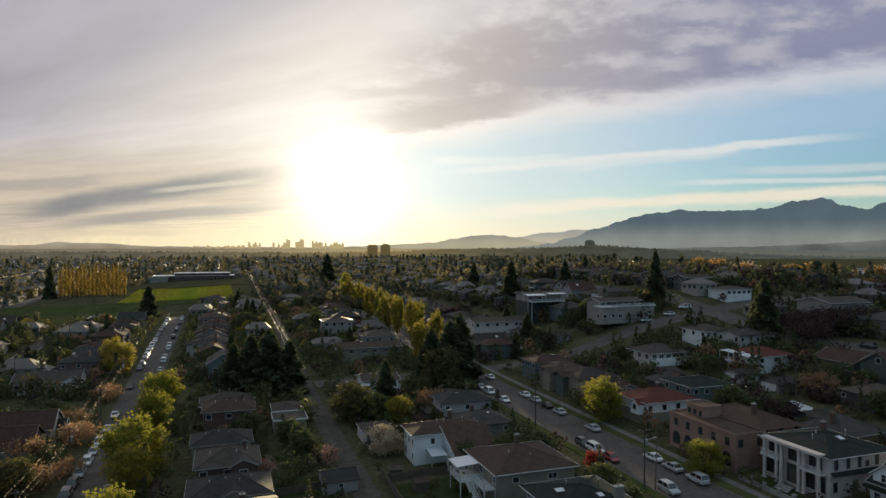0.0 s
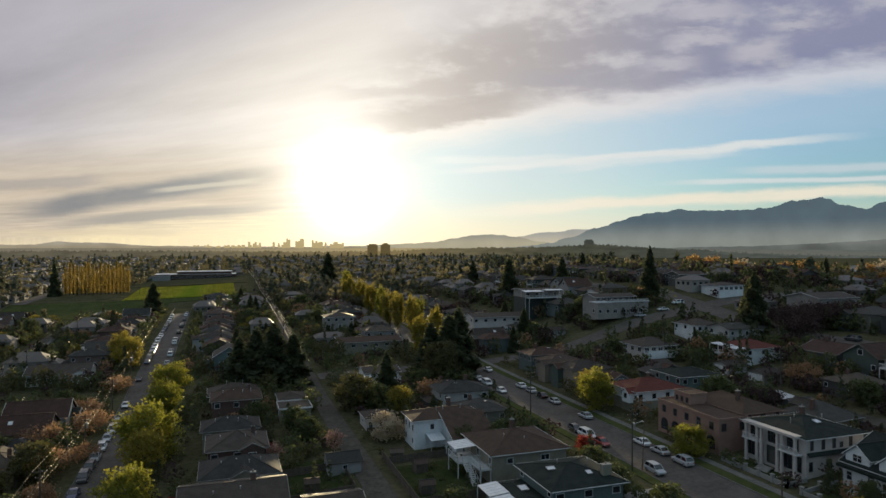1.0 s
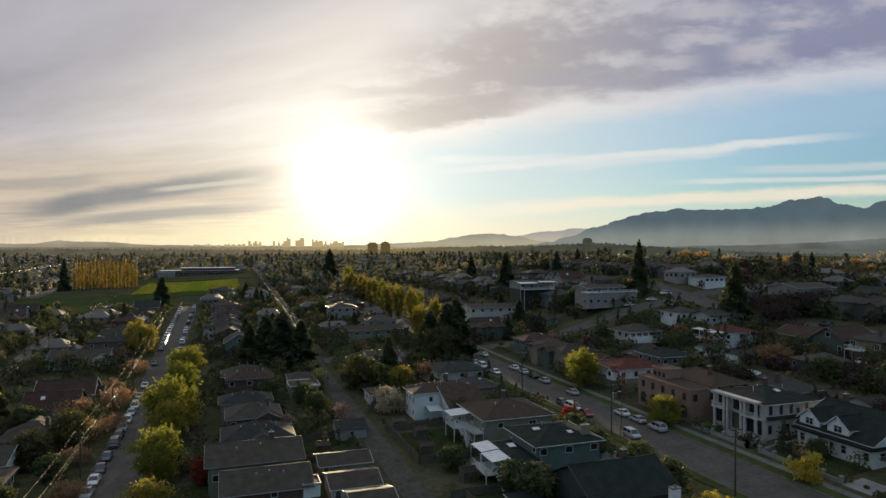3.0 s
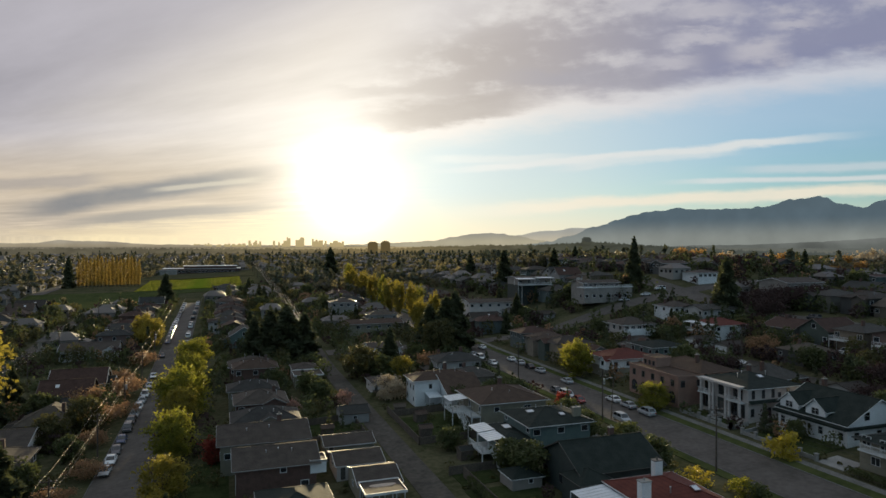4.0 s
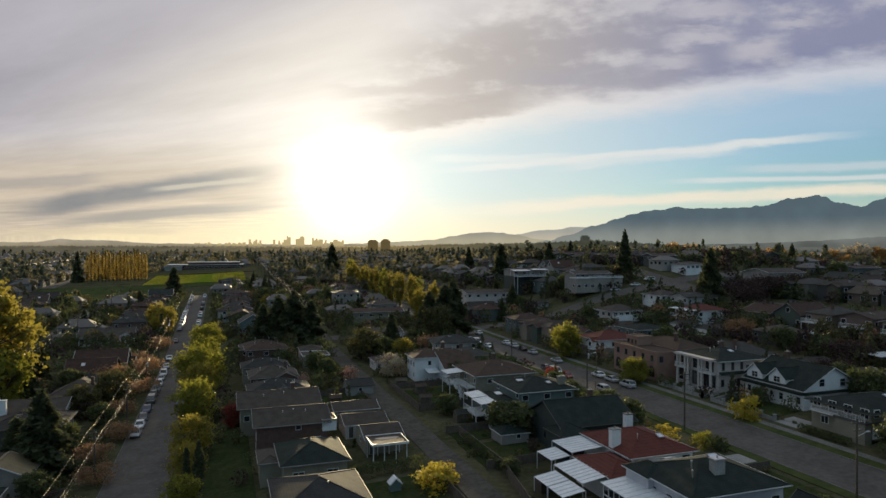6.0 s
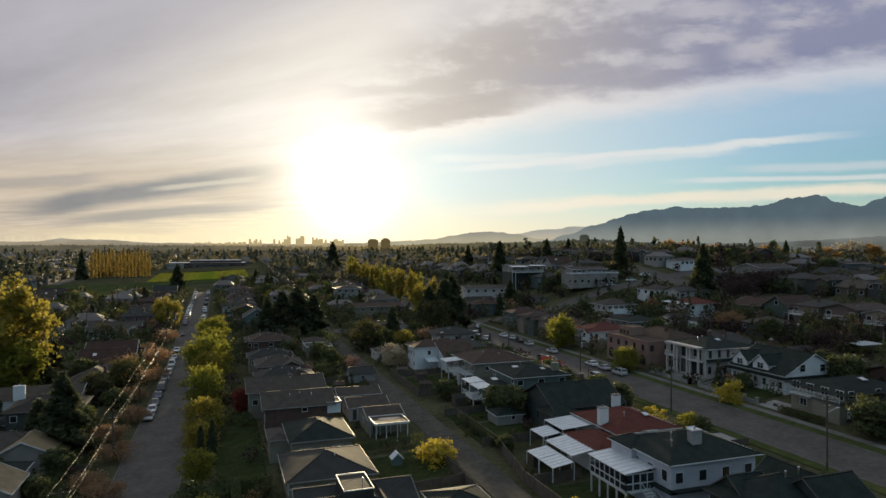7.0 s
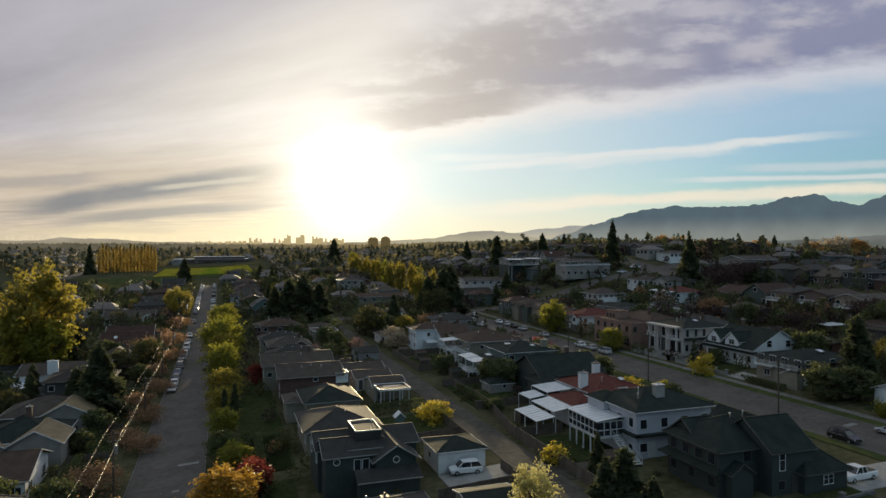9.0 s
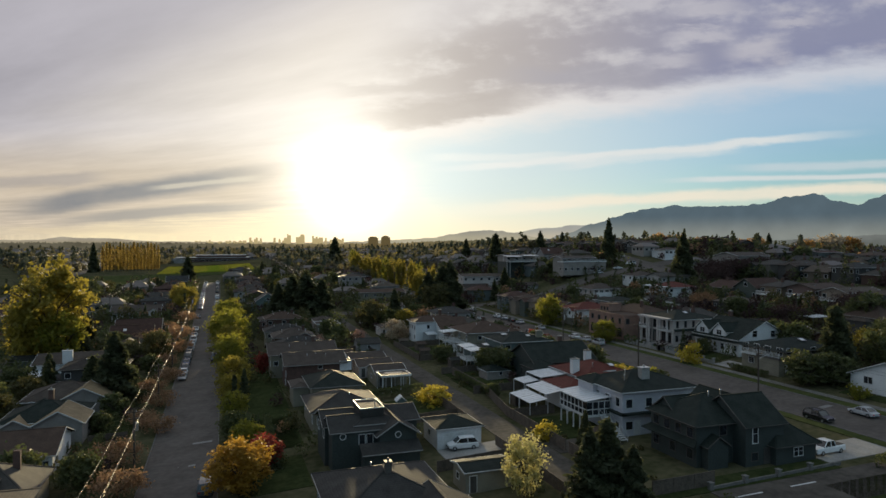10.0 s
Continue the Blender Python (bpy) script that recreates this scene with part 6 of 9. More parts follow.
def proto_garage(at):
    u, v, turn = at
    h = House(u, v, "small garage with a shingle roof on the back lane", turn=turn, name="garage", group="lane garages", category="garage")
    h.panes = False
    h.trim = "trims"
    h.block(-3.1, 3.1, -3.0, 3.0, 0, 2.5, "walls", "roofs", "gable", 0.34, 0.35, "x")
    h.garage_door("E", 3.1, 0, 0.1, 4.6, 2.1)
    h.window("S", 0.0, -3.0, 1.1, 0.8, 0.7)
    return h.root


def seen(u, v, pad=12.0):
    """Whether a spot lies inside the wedge of land that the flight looks over."""
    a = math.degrees(math.atan2(u + 19, v + 62))
    reach = math.degrees(math.atan2(pad, max(10, math.hypot(u + 19, v + 62))))
    return -16.5 - reach < a < 54.0 + reach and v > -25


rng = random.Random(11)
claim(26.5, 37.5, -5, 135, 0)   # back yards along the lane
claim(8.5, 20.5, -5, 108, 0)
claim(38, 72, -30, 2.5)         # open lawn and drive beside the dark house
FREE_YARD = []
STREETS = [-126.0, ST_L, ST_R, 178.5, 280.0, 381.5, 483.0]


def on_road(v):
    return 193 < v < 212 or 381 < v < 403


def in_field(u, v):
    return u < 45 and v > 452 or u < -34 and v > 392


houses, garages, n_house = {}, [], 0
order = []
for s in STREETS:
    for side in (-1, 1):
        v = -18.0 + rng.uniform(0, 6)
        while v < 520:
            lot = rng.choice((11.5, 12.5, 12.5, 13.5))
            order.append((s, side, v + lot / 2, 20.5))
            if s >= ST_R and (side > 0 or s > ST_R) and v > 45:
                order.append((s, side, v + lot / 2 + 3, 39.0))
            v += lot
order.sort(key=lambda q: math.hypot(q[0] + 10, q[2] + 30))
for s, side, vc, back in order:
    uc = s + side * (back + rng.uniform(-1.5, 1.5)) + (bend(vc) if s == ST_L else 0)
    kind = rng.choice((0, 1, 2, 2, 3, 4, 5, 6, 6, 7) if uc > 60 else (1, 1, 2, 3, 5, 6, 7, 7)) if back < 30 else rng.choice((1, 5, 7))
    if back > 30 and rng.random() < 0.35:
        continue
    jit = rng.uniform(-0.6, 0.6) if uc < 110 else rng.uniform(-6, 6)
    far_ = math.hypot(uc, vc)
    if on_road(vc - 7) or on_road(vc + 7) or in_field(uc, vc) or not seen(uc, vc) or n_house >= 212:
        continue
    if free(uc - 8, uc + 8, vc - 5.2, vc + 5.2):
        at = on(uc, vc, (0 if side < 0 else 180) + jit)
        if kind in houses:
            k = rng.uniform(0.88, 1.08)
            copy_thing(houses[kind], at @ Matrix.Diagonal((k * rng.uniform(0.94, 1.1), k * rng.choice((1, -1)), k * rng.uniform(0.94, 1.05), 1)))
        else:
            houses[kind] = proto(kind, (uc, vc, (0 if side < 0 else 180) + jit))
        claim(uc - 8, uc + 8, vc - 5.2, vc + 5.2, 0.2)
        n_house += 1
    if back > 30:
        continue
    gu = s + side * (44.5 + rng.uniform(-0.8, 0.8))
    if rng.random() < 0.40 and far_ < 260 and free(gu - 3.5, gu + 3.5, vc - 3.4, vc + 3.4) and seen(gu, vc):
        t = 0 if side > 0 else 180
        if garages:
            copy_thing(garages[0], on(gu, vc, t))
        else:
            garages.append(proto_garage((gu, vc, t)))
        claim(gu - 3.5, gu + 3.5, vc - 3.4, vc + 3.4, 0.2)
    FREE_YARD.append((s + side * 33.0, vc, side))

# ---- trees, shrubs and hedges ----
def leaf_quads(centres, size, gen, flat=0.0, stretch=1.0):
    """Small leaf clumps, each a bent pair of triangles, turned at random round their centres."""
    n = len(centres)
    a = gen.normal(size=(n, 3))
    a[:, 2] *= 1 - flat
    a /= np.linalg.norm(a, axis=1)[:, None] + 1e-9
    b = gen.normal(size=(n, 3))
    b -= (b * a).sum(1)[:, None] * a
    b /= np.linalg.norm(b, axis=1)[:, None] + 1e-9
    s = (size * gen.uniform(0.6, 1.35, n))[:, None]
    c = np.cross(a, b) * s * 0.25
    v = np.stack([centres - a * s * stretch, centres - b * s * 0.7 + c, centres + a * s * stretch, centres + b * s * 0.7 + c], 1).reshape(-1, 3)
    f = np.arange(4 * n).reshape(n, 4)
    return v, f


def quick_mesh(name, v, f, mat):
    me = bpy.data.meshes.new(name)
    me.from_pydata(np.asarray(v).tolist(), [], np.asarray(f).tolist())
    me.materials.append(M[mat])
    return me


def crown_points(kind, gen, n):
    """Leaf places of a tree of height 1."""
    if kind == "conifer":
        z = 1 - gen.uniform(0, 1, n) ** 0.62 * 0.93
        tier = np.round(z * 17) / 17
        z = tier + gen.uniform(-0.03, 0.012, n)
        arm = gen.integers(0, 11, n) * (2 * math.pi / 11) + tier * 37.0 + gen.normal(0, 0.13, n)
        lob = 0.72 + 0.4 * np.sin(arm * 3 + tier * 23)
        r = (1.04 - z) ** 0.85 * 0.25 * gen.uniform(0.15, 1.0, n) ** 0.5 * lob
        z = z - r * 0.35
        return np.c_[np.cos(arm) * r, np.sin(arm) * r, z]
    if kind == "poplar":
        z = gen.uniform(0.06, 1.0, n)
        t = gen.uniform(0, 2 * math.pi, n)
        lob = 0.75 + 0.3 * np.sin(t * 2 + z * 9) + 0.2 * np.sin(t * 5 - z * 31)
        r = 0.105 * (np.sin(np.clip(z, 0, 1) ** 0.7 * math.pi * 0.97 + 0.05) ** 0.55) * lob * gen.uniform(0.2, 1, n) ** 0.5
        return np.c_[np.cos(t) * r, np.sin(t) * r, z]
    # broad crowns: clumps at the ends of limbs
    k = {"round": 84, "vase": 46, "shrub": 34, "wide": 56, "tall": 96}[kind]
    rad, mid, half = {"round": (0.42, 0.54, 0.46), "vase": (0.42, 0.62, 0.38), "shrub": (0.60, 0.48, 0.48), "wide": (0.62, 0.60, 0.36), "tall": (0.31, 0.53, 0.47)}[kind]
    d = gen.normal(size=(k, 3))
    d /= np.linalg.norm(d, axis=1)[:, None]
    q = d * (gen.uniform(0.35, 1.0, k) ** 0.45)[:, None]
    lumps = 1 + 0.16 * np.sin(4 * np.arctan2(d[:, 1], d[:, 0]) + 5 * d[:, 2]) + gen.normal(0, 0.07, k)
    ctr = np.c_[q[:, 0] * rad * lumps, q[:, 1] * rad * lumps, mid + q[:, 2] * half * lumps]
    own = gen.integers(0, k, n)
    spread = rad * gen.uniform(0.20, 0.34, k)
    p = ctr[own] + gen.normal(size=(n, 3)) * spread[own][:, None] * np.array([0.62, 0.62, 0.5])
    return p[p[:, 2] > 0.03]


def limbs(kind, gen, h):
    g = Geo()
    if kind in ("conifer", "poplar"):
        g.tube((0, 0, -0.5), (0, 0, h * 0.5), 0.018 * h, 0.010 * h, 8)
        g.tube((0, 0, h * 0.5), (0, 0, h * 0.96), 0.010 * h, 0.002 * h, 6)
        for i in range(14):
            z = h * (0.12 + 0.055 * i)
            t = i * 2.4
            r = (1 - z / h) * (0.17 if kind == "conifer" else 0.07) * h
            g.tube((0, 0, z), (math.cos(t) * r, math.sin(t) * r, z - 0.1 * r if kind == "conifer" else z + r * 2), 0.005 * h, 0.0015 * h, 5)
        return g
    fork = h * (0.30 if kind != "shrub" else 0.12)
    g.tube((0, 0, -0.5), (0.01 * h, 0, fork), 0.024 * h, 0.017 * h, 9)
    for i in range(7):
        t = i * 0.9 + gen.uniform(-0.3, 0.3)
        r = h * gen.uniform(0.12, 0.24) * (1.5 if kind == "wide" else 1.0)
        p = (math.cos(t) * r, math.sin(t) * r, h * gen.uniform(0.48, 0.68))
        g.tube((0.01 * h, 0, fork - 0.02 * h), p, 0.012 * h, 0.006 * h, 6)
        for j in range(3):
            t2 = t + gen.uniform(-0.8, 0.8)
            r2 = r + h * gen.uniform(0.06, 0.16)
            g.tube(p, (math.cos(t2) * r2, math.sin(t2) * r2, p[2] + h * gen.uniform(0.05, 0.24)), 0.006 * h, 0.0018 * h, 5)
    return g


_trees = {}


def tree_meshes(kind, mat, seed, height, n, size):
    key = (kind, mat, seed)
    if key not in _trees:
        gen = np.random.default_rng(seed * 7 + len(kind))
        pts = crown_points(kind, gen, n) * height
        v, f = leaf_quads(pts, size, gen, stretch=1.5 if kind == "conifer" else 1.0)
        _trees[key] = (limbs(kind, gen, height).mesh("trunk", mats_of("bark")), quick_mesh("crown", v, f, mat), height)
    return _trees[key]


SPECIES = {     # form, leaves, model height, leaf clumps, clump size, name, category, label
    "spring": ("round", "leaf_spring", 9.0, 4600, 0.24, "tree", "tree", "leafy street tree in bright yellow-green spring leaf"),
    "springtall": ("tall", "leaf_spring", 9.0, 2400, 0.28, "tree", "tree", "slender yellow-green tree in young leaf"),
    "gold": ("round", "leaf_gold", 8.0, 3600, 0.24, "tree", "tree", "rounded tree with golden young leaves"),
    "goldtall": ("tall", "leaf_gold", 10.0, 4200, 0.25, "tree", "tree", "tall tree glowing gold in low sun"),
    "green": ("round", "leaf_green", 8.0, 2000, 0.34, "tree", "tree", "dark green leafy garden tree"),
    "red": ("round", "leaf_red", 6.0, 2200, 0.24, "tree", "tree", "small maple with red leaves"),
    "orange": ("wide", "leaf_orange", 6.0, 1500, 0.25, "tree", "tree", "spreading tree with thin orange-brown buds"),
    "cream": ("tall", "leaf_cream", 7.0, 2600, 0.17, "tree", "tree", "slim tree covered in cream blossom and lime leaves"),
    "ridge": ("round", "leaf_ridge", 9.0, 2400, 0.34, "tree", "tree", "rounded tree in amber leaf lit by low sun"),
    "blossom": ("shrub", "blossom", 5.0, 2300, 0.20, "tree", "tree", "round garden tree covered in pale blossom"),
    "pink": ("vase", "pinkblossom", 5.0, 900, 0.20, "tree", "tree", "small tree with thin pink blossom"),
    "maroon": ("wide", "leaf_maroon", 8.0, 2000, 0.30, "tree", "tree", "dark reddish-brown tree with bare twigs"),
    "conifer": ("conifer", "needle", 20.0, 5000, 0.46, "conifer", "conifer", "tall dark green conifer with drooping boughs"),
    "cedar": ("conifer", "needle", 12.0, 2400, 0.40, "conifer", "conifer", "dense dark conifer in a garden"),
    "cypress": ("poplar", "needle", 7.0, 1300, 0.22, "cypress", "conifer", "narrow dark cypress beside a hedge"),
    "poplar": ("poplar", "leaf_poplar", 24.0, 1500, 0.40, "poplar", "tree", "tall narrow poplar lit gold by the sun"),
    "amber": ("tall", "leaf_amber", 8.0, 6500, 0.19, "tree", "tree", "broad pointed tree in amber-gold young leaf"),
    "olive": ("round", "leaf_olive", 8.0, 3000, 0.27, "tree", "tree", "rounded olive-green tree beside the lane"),
    "bush": ("shrub", "leaf_green", 2.4, 420, 0.20, "shrub", "shrub", "rounded dark green garden shrub"),
    "goldbush": ("shrub", "leaf_forsythia", 3.0, 800, 0.18, "shrub", "shrub", "shrub in full yellow flower"),
    "springbush": ("shrub", "leaf_spring", 3.4, 900, 0.19, "shrub", "shrub", "bright yellow-green shrub in young leaf"),
}
planted = 0


def plant(kind, u, v, height, wide=1.0, label=""):
    global planted
    form, mat, mh, n, size, name, cat, text = SPECIES[kind]
    planted += 1
    tr, cr, mh = tree_meshes(form, mat, (planted * 5) % 3 + 1 if kind not in ("poplar",) else planted % 2 + 1, mh, n, size)
    k = height / mh
    root = thing(name, label or text, cat, "trees" if cat != "shrub" else "shrubs", at=on(u, v, (planted * 67) % 360) @ Matrix.Diagonal((k * wide, k * wide, k, 1)))
    part("trunk", tr, None, root)
    part("crown", cr, None, root)
    claim(u - 1, u + 1, v - 1, v + 1, 0)


# street trees on the east verge of the left street
for v, hgt, kind, w in ((197, 10.5, "spring", 1.15), (178, 9.5, "spring", 1.0), (143, 12.0, "spring", 1.1), (134, 9.0, "gold", 1.0), (109, 9.5, "spring", 1.0),
                        (87, 7.5, "gold", 1.1), (75, 6.0, "gold", 1.0), (62, 5.5, "springtall", 1.3), (49, 5.0, "green", 1.1), (25.5, 6.9, "amber", 1.6)):
    plant(kind, -16.8, v, hgt, w)
plant("red", -13.0, 34.5, 4.4, 1.4)
plant("red", -9.0, 104, 4.6, 1.2)
plant("spring", -15.0, 43, 4.6, 1.2)
plant("cypress", -16.6, 69.5, 7.0)
plant("cypress", -14.8, 69.0, 8.0)
# west of that street
plant("goldtall", -64.5, 147, 28.0, 1.0, "very tall leafy tree glowing yellow-green at its edges")
plant("goldtall", -70.0, 150, 19.0, 1.1)
plant("springtall", -60.5, 141, 15.0, 1.1)
plant("conifer", -39.8, 86, 15.0, 1.7)
plant("cedar", -44.5, 90, 10.0, 1.6)
plant("gold", -34.0, 247, 11.0, 0.95)
plant("goldtall", -37.5, 254, 11.5, 0.95)
for u, v, hgt in ((-33.0, 213, 5.0), (-33.0, 172, 5.6), (-37.5, 189, 4.8), (-34.8, 143, 5.0), (-33.0, 126, 3.6), (-30.5, 79.5, 3.4), (-31.0, 105, 3.6), (-32.5, 66, 3.0), (-29.5, 60, 3.2), (-33.0, 44, 4.0), (-31.5, 30, 4.0), (-30.2, 150, 3.6), (-33.5, 92, 3.5)):
    plant("orange", u, v, hgt, 1.25)
plant("green", -42.0, 191, 7.0)
for u, v, hgt in ((-60, 58, 7), (-63, 66, 8), (-58, 76, 6), (-62, 83, 8), (-57, 93, 6), (-66, 74, 9), (-48, 76.5, 4), (-39.5, 66, 3.5), (-38.5, 76, 4.5), (-60, 48, 6)):
    plant("green" if hgt != 6 else "olive", u, v, hgt, 1.25)
plant("conifer", -40.5, 402, 18.0, 1.6, "broad conifer at the edge of the playing field")
# between street and lane
plant("conifer", 8.0, 206, 17.0, 1.9)
plant("conifer", 13.0, 201, 18.5, 2.0)
plant("conifer", 18.5, 197, 15.5, 1.8)
plant("conifer", 3.0, 210, 14.0, 1.8)
plant("pink", 20.0, 130, 4.4, 1.0)
plant("pink", 8.0, 128, 4.2, 0.9)
plant("red", 6.5, 133, 3.4, 0.9)
plant("goldbush", 18.0, 53, 3.6, 1.35)
plant("goldbush", 20.5, 55, 3.0, 1.3)
plant("cream", 15.6, 8.5, 7.6, 0.95)
plant("conifer", 20.9, 2.6, 9.0, 1.6)
plant("conifer", 23.4, 3.0, 9.6, 1.6)
plant("cedar", 25.6, 1.0, 6.8, 1.6)
plant("cedar", 30.0, 18.5, 6.0, 1.1)
# between lane and the wide street
plant("blossom", 32.5, 133, 6.0, 1.15)
plant("olive", 30.5, 160.5, 9.5, 1.15)
plant("olive", -37.0, 137.0, 8.5, 1.0, "grey-green tree just coming into leaf")
plant("olive", -41.5, 127.0, 7.5, 1.1, "grey-green tree just coming into leaf")
plant("spring", 33.0, 174, 5.0, 1.1)
plant("conifer", 61.0, 190, 17.0, 1.9)
plant("conifer", 65.8, 186, 20.0, 1.8)
plant("conifer", 70.3, 190, 21.5, 1.6)
plant("olive", 60.5, 180, 13.0, 0.9)
plant("green", 62.0, 150, 5.0, 1.4)
plant("green", 60.5, 117, 5.5, 1.2)
plant("red", 67.0, 107, 4.0, 1.0)
plant("green", 62.5, 98, 5.0, 1.1)
plant("goldbush", 63.0, 59, 2.6, 1.7)
plant("springbush", 66.5, 52.5, 3.0, 1.0)
plant("bush", 68.0, 50.5, 2.6, 1.0)
plant("green", 41.0, 71, 6.0, 1.5)
plant("green", 31.0, 54, 2.6, 1.3)
plant("goldbush", 27.5, 26.0, 2.6, 1.3)
# east of the wide street
plant("spring", 84.0, 97, 6.0, 1.35)
plant("springtall", 86.0, 133, 10.0, 1.15)
plant("gold", 88.5, 141, 8.0, 1.0)
plant("goldbush", 84.0, 61.5, 5.4, 0.8, "bright yellow shrub beside the kerb")
plant("green", 92.0, 66.5, 4.0, 0.8)
plant("cedar", 96.0, 34, 14.5, 1.3)
plant("cedar", 100.0, 36.0, 12.0, 1.3)
plant("green", 88.5, 33.5, 6.5, 1.3)
plant("green", 91.5, 30.5, 6.0, 1.3)
plant("gold", 116.0, 43, 6.5, 1.2)
plant("green", 112.0, 36, 7.5, 1.3)
plant("green", 122.0, 40, 8.0, 1.3)
plant("springbush", 87.5, 22, 2.8, 1.0)
plant("conifer", 166.0, 164, 22.5, 1.2)
plant("conifer", 170.0, 170, 19.0, 1.2)
plant("conifer", 167.5, 222, 22.5, 0.95)
plant("conifer", 315.0, 264, 16.0, 1.1)
plant("cedar", 100.0, 212, 10.0, 1.0)
plant("cedar", 141.0, 163, 8.5, 1.1)
plant("conifer", 97.0, 640, 31.0, 1.5)
for i in range(7):
    plant("maroon", 174 + i * 4.5 + (i % 2) * 3, 153 + (i * 7) % 17, 8.0, 1.15)
for i, (u, v, top, wide) in enumerate(((88.0, 488, 24.0, 0.9), (77.6, 420, 21.7, 1.15), (82.5, 408, 20.2, 0.95), (77.4, 354, 20.9, 0.9), (79.0, 336, 20.0, 0.72), (77.5, 310, 19.5, 1.15), (76.5, 290, 20.2, 0.75),
                                       (80.2, 280, 18.9, 0.8), (86.0, 287, 17.9, 0.72), (66.4, 219.5, 16.9, 1.0), (78.3, 239, 17.3, 0.8), (80.0, 214, 15.6, 0.7))):
    plant("goldtall" if i % 4 else "springtall", u, v, top - gz(u, v), 0.66 * wide)
for i in range(17):
    k = i / 16
    plant("poplar", -112 + 42 * k, 532 - 3 * k + (i * 5) % 3, 21.5 + (i * 7) % 4, 0.85)
plant("cedar", -118, 528, 24, 0.9)
for u, v, top in ((219, 361, 38.0), (162, 286, 36.6), (142, 307, 35.5), (158, 400, 33.0)):
    plant("conifer", u, v, top - gz(u, v), 1.35)
for u, v, hgt, kind in ((-40, 101, 6, "green"), (-46, 108, 7, "green"), (-49, 153, 7, "green"), (-40, 160, 6, "orange"), (-38, 151, 5, "green"), (-55, 101, 8, "cedar"), (-63, 108, 6, "green"), (-66, 68, 7, "green"), (-64, 52, 6, "green"), (-37, 36, 5, "green"), (-45, 38, 6, "green"), (-36, 118, 5, "green"),
                        (61, 88, 5, "green"), (62.5, 76, 5.5, "green"), (60.5, 66, 6, "green"), (45, 118.5, 5, "green"), (53, 117.5, 6, "green"), (39, 75.5, 5.5, "green"), (33, 90, 4.5, "green"), (110, 118, 8, "green"), (118, 112, 5, "maroon"), (116, 100, 5, "green"), (120, 72, 5, "maroon"), (114, 66, 6, "green"), (110, 57, 7, "green"),
                        (14, 148, 6, "green"), (16, 141, 5, "green"), (2, 150, 7, "cedar"), (36, 158, 7, "green"), (52, 160, 6, "orange"), (53, 176, 6, "green"), (134, 100, 6, "green"), (140, 60, 9, "green"), (131, 78, 6, "maroon"), (150, 72, 7, "maroon"), (133, 168, 6, "green"), (147, 160, 6, "green"), (122, 180, 6, "green")):
    plant(kind, u, v, hgt, 1.2)
# the amber trees along the far right ridge
for i, (u, v, hgt) in enumerate(((276, 323, 10.5), (284, 317, 9.0), (292, 325, 11.5), (300, 314, 10.0), (308, 320, 11.0), (318, 304, 9.0), (330, 305, 9.5), (338, 298, 10.5), (346, 301, 9.0),
                                 (352, 268, 9.0), (366, 262, 11.5), (375, 255, 10.0), (300, 262, 5.5), (316, 246, 5.5), (330, 240, 7.0), (344, 232, 5.5))):
    plant("ridge" if i % 6 != 4 else "blossom", u, v, hgt * 1.25, 1.15)
# yard trees and shrubs of the ordinary lots
rng = random.Random(23)
n_yard = 0
for u, v, side in FREE_YARD:
    if not seen(u, v, 6) or math.hypot(u, v) > 430:
        continue
    for _ in range(4):
        uu, vv = u + rng.uniform(-9, 9), v + rng.uniform(-5.5, 5.5)
        if on_road(vv) or in_field(uu, vv) or not free(uu - 1.6, uu + 1.6, vv - 1.6, vv + 1.6):
            continue
        r = rng.random()
        near = math.hypot(uu, vv) < 120
        if r < 0.30:
            continue
        elif r < 0.33:
            plant("springbush", uu, vv, rng.uniform(1.8, 3.0), 1.1)
        elif r < 0.40 and uu > 100:
            plant("maroon", uu, vv, rng.uniform(5, 8), 1.1)
        elif r < 0.45 and not near:
            plant("cedar", uu, vv, rng.uniform(6, 13), 1.35)
        elif r < 0.50 and not near:
            plant("green", uu, vv, rng.uniform(5, 9), 1.1)
        elif r < 0.53 and not near and not (25 < uu < 60 and vv < 200):
            plant("orange", uu, vv, rng.uniform(4, 7), 1.1)
        elif r < 0.55 and not near:
            plant("gold", uu, vv, rng.uniform(4, 7), 1.0)
        n_yard += 1


def hedge(u0, u1, v0, v1, h, label, mat="leaf_green"):
    gen = np.random.default_rng(int(abs(u0 * 13 + v0 * 7)))
    ln = max(u1 - u0, v1 - v0)
    n = int(ln * 130)
    p = np.c_[gen.uniform(u0, u1, n), gen.uniform(v0, v1, n), gen.uniform(0, 1, n) ** 0.6 * h]
    skin = gen.integers(0, 3, n)
    p[skin == 0, 2] = h + gen.normal(0, 0.08, (skin == 0).sum())
    side_ = gen.random(n) < 0.5
    if u1 - u0 > v1 - v0:
        p[(skin == 1), 1] = np.where(side_[skin == 1], v0, v1)
    else:
        p[(skin == 1), 0] = np.where(side_[skin == 1], u0, u1)
    p[:, 2] += land(p[:, 0], p[:, 1])
    v, f = leaf_quads(p, 0.16, gen)
    tagged(new("hedge", quick_mesh("hedge", v, f, mat)), label, "hedge", "hedges")


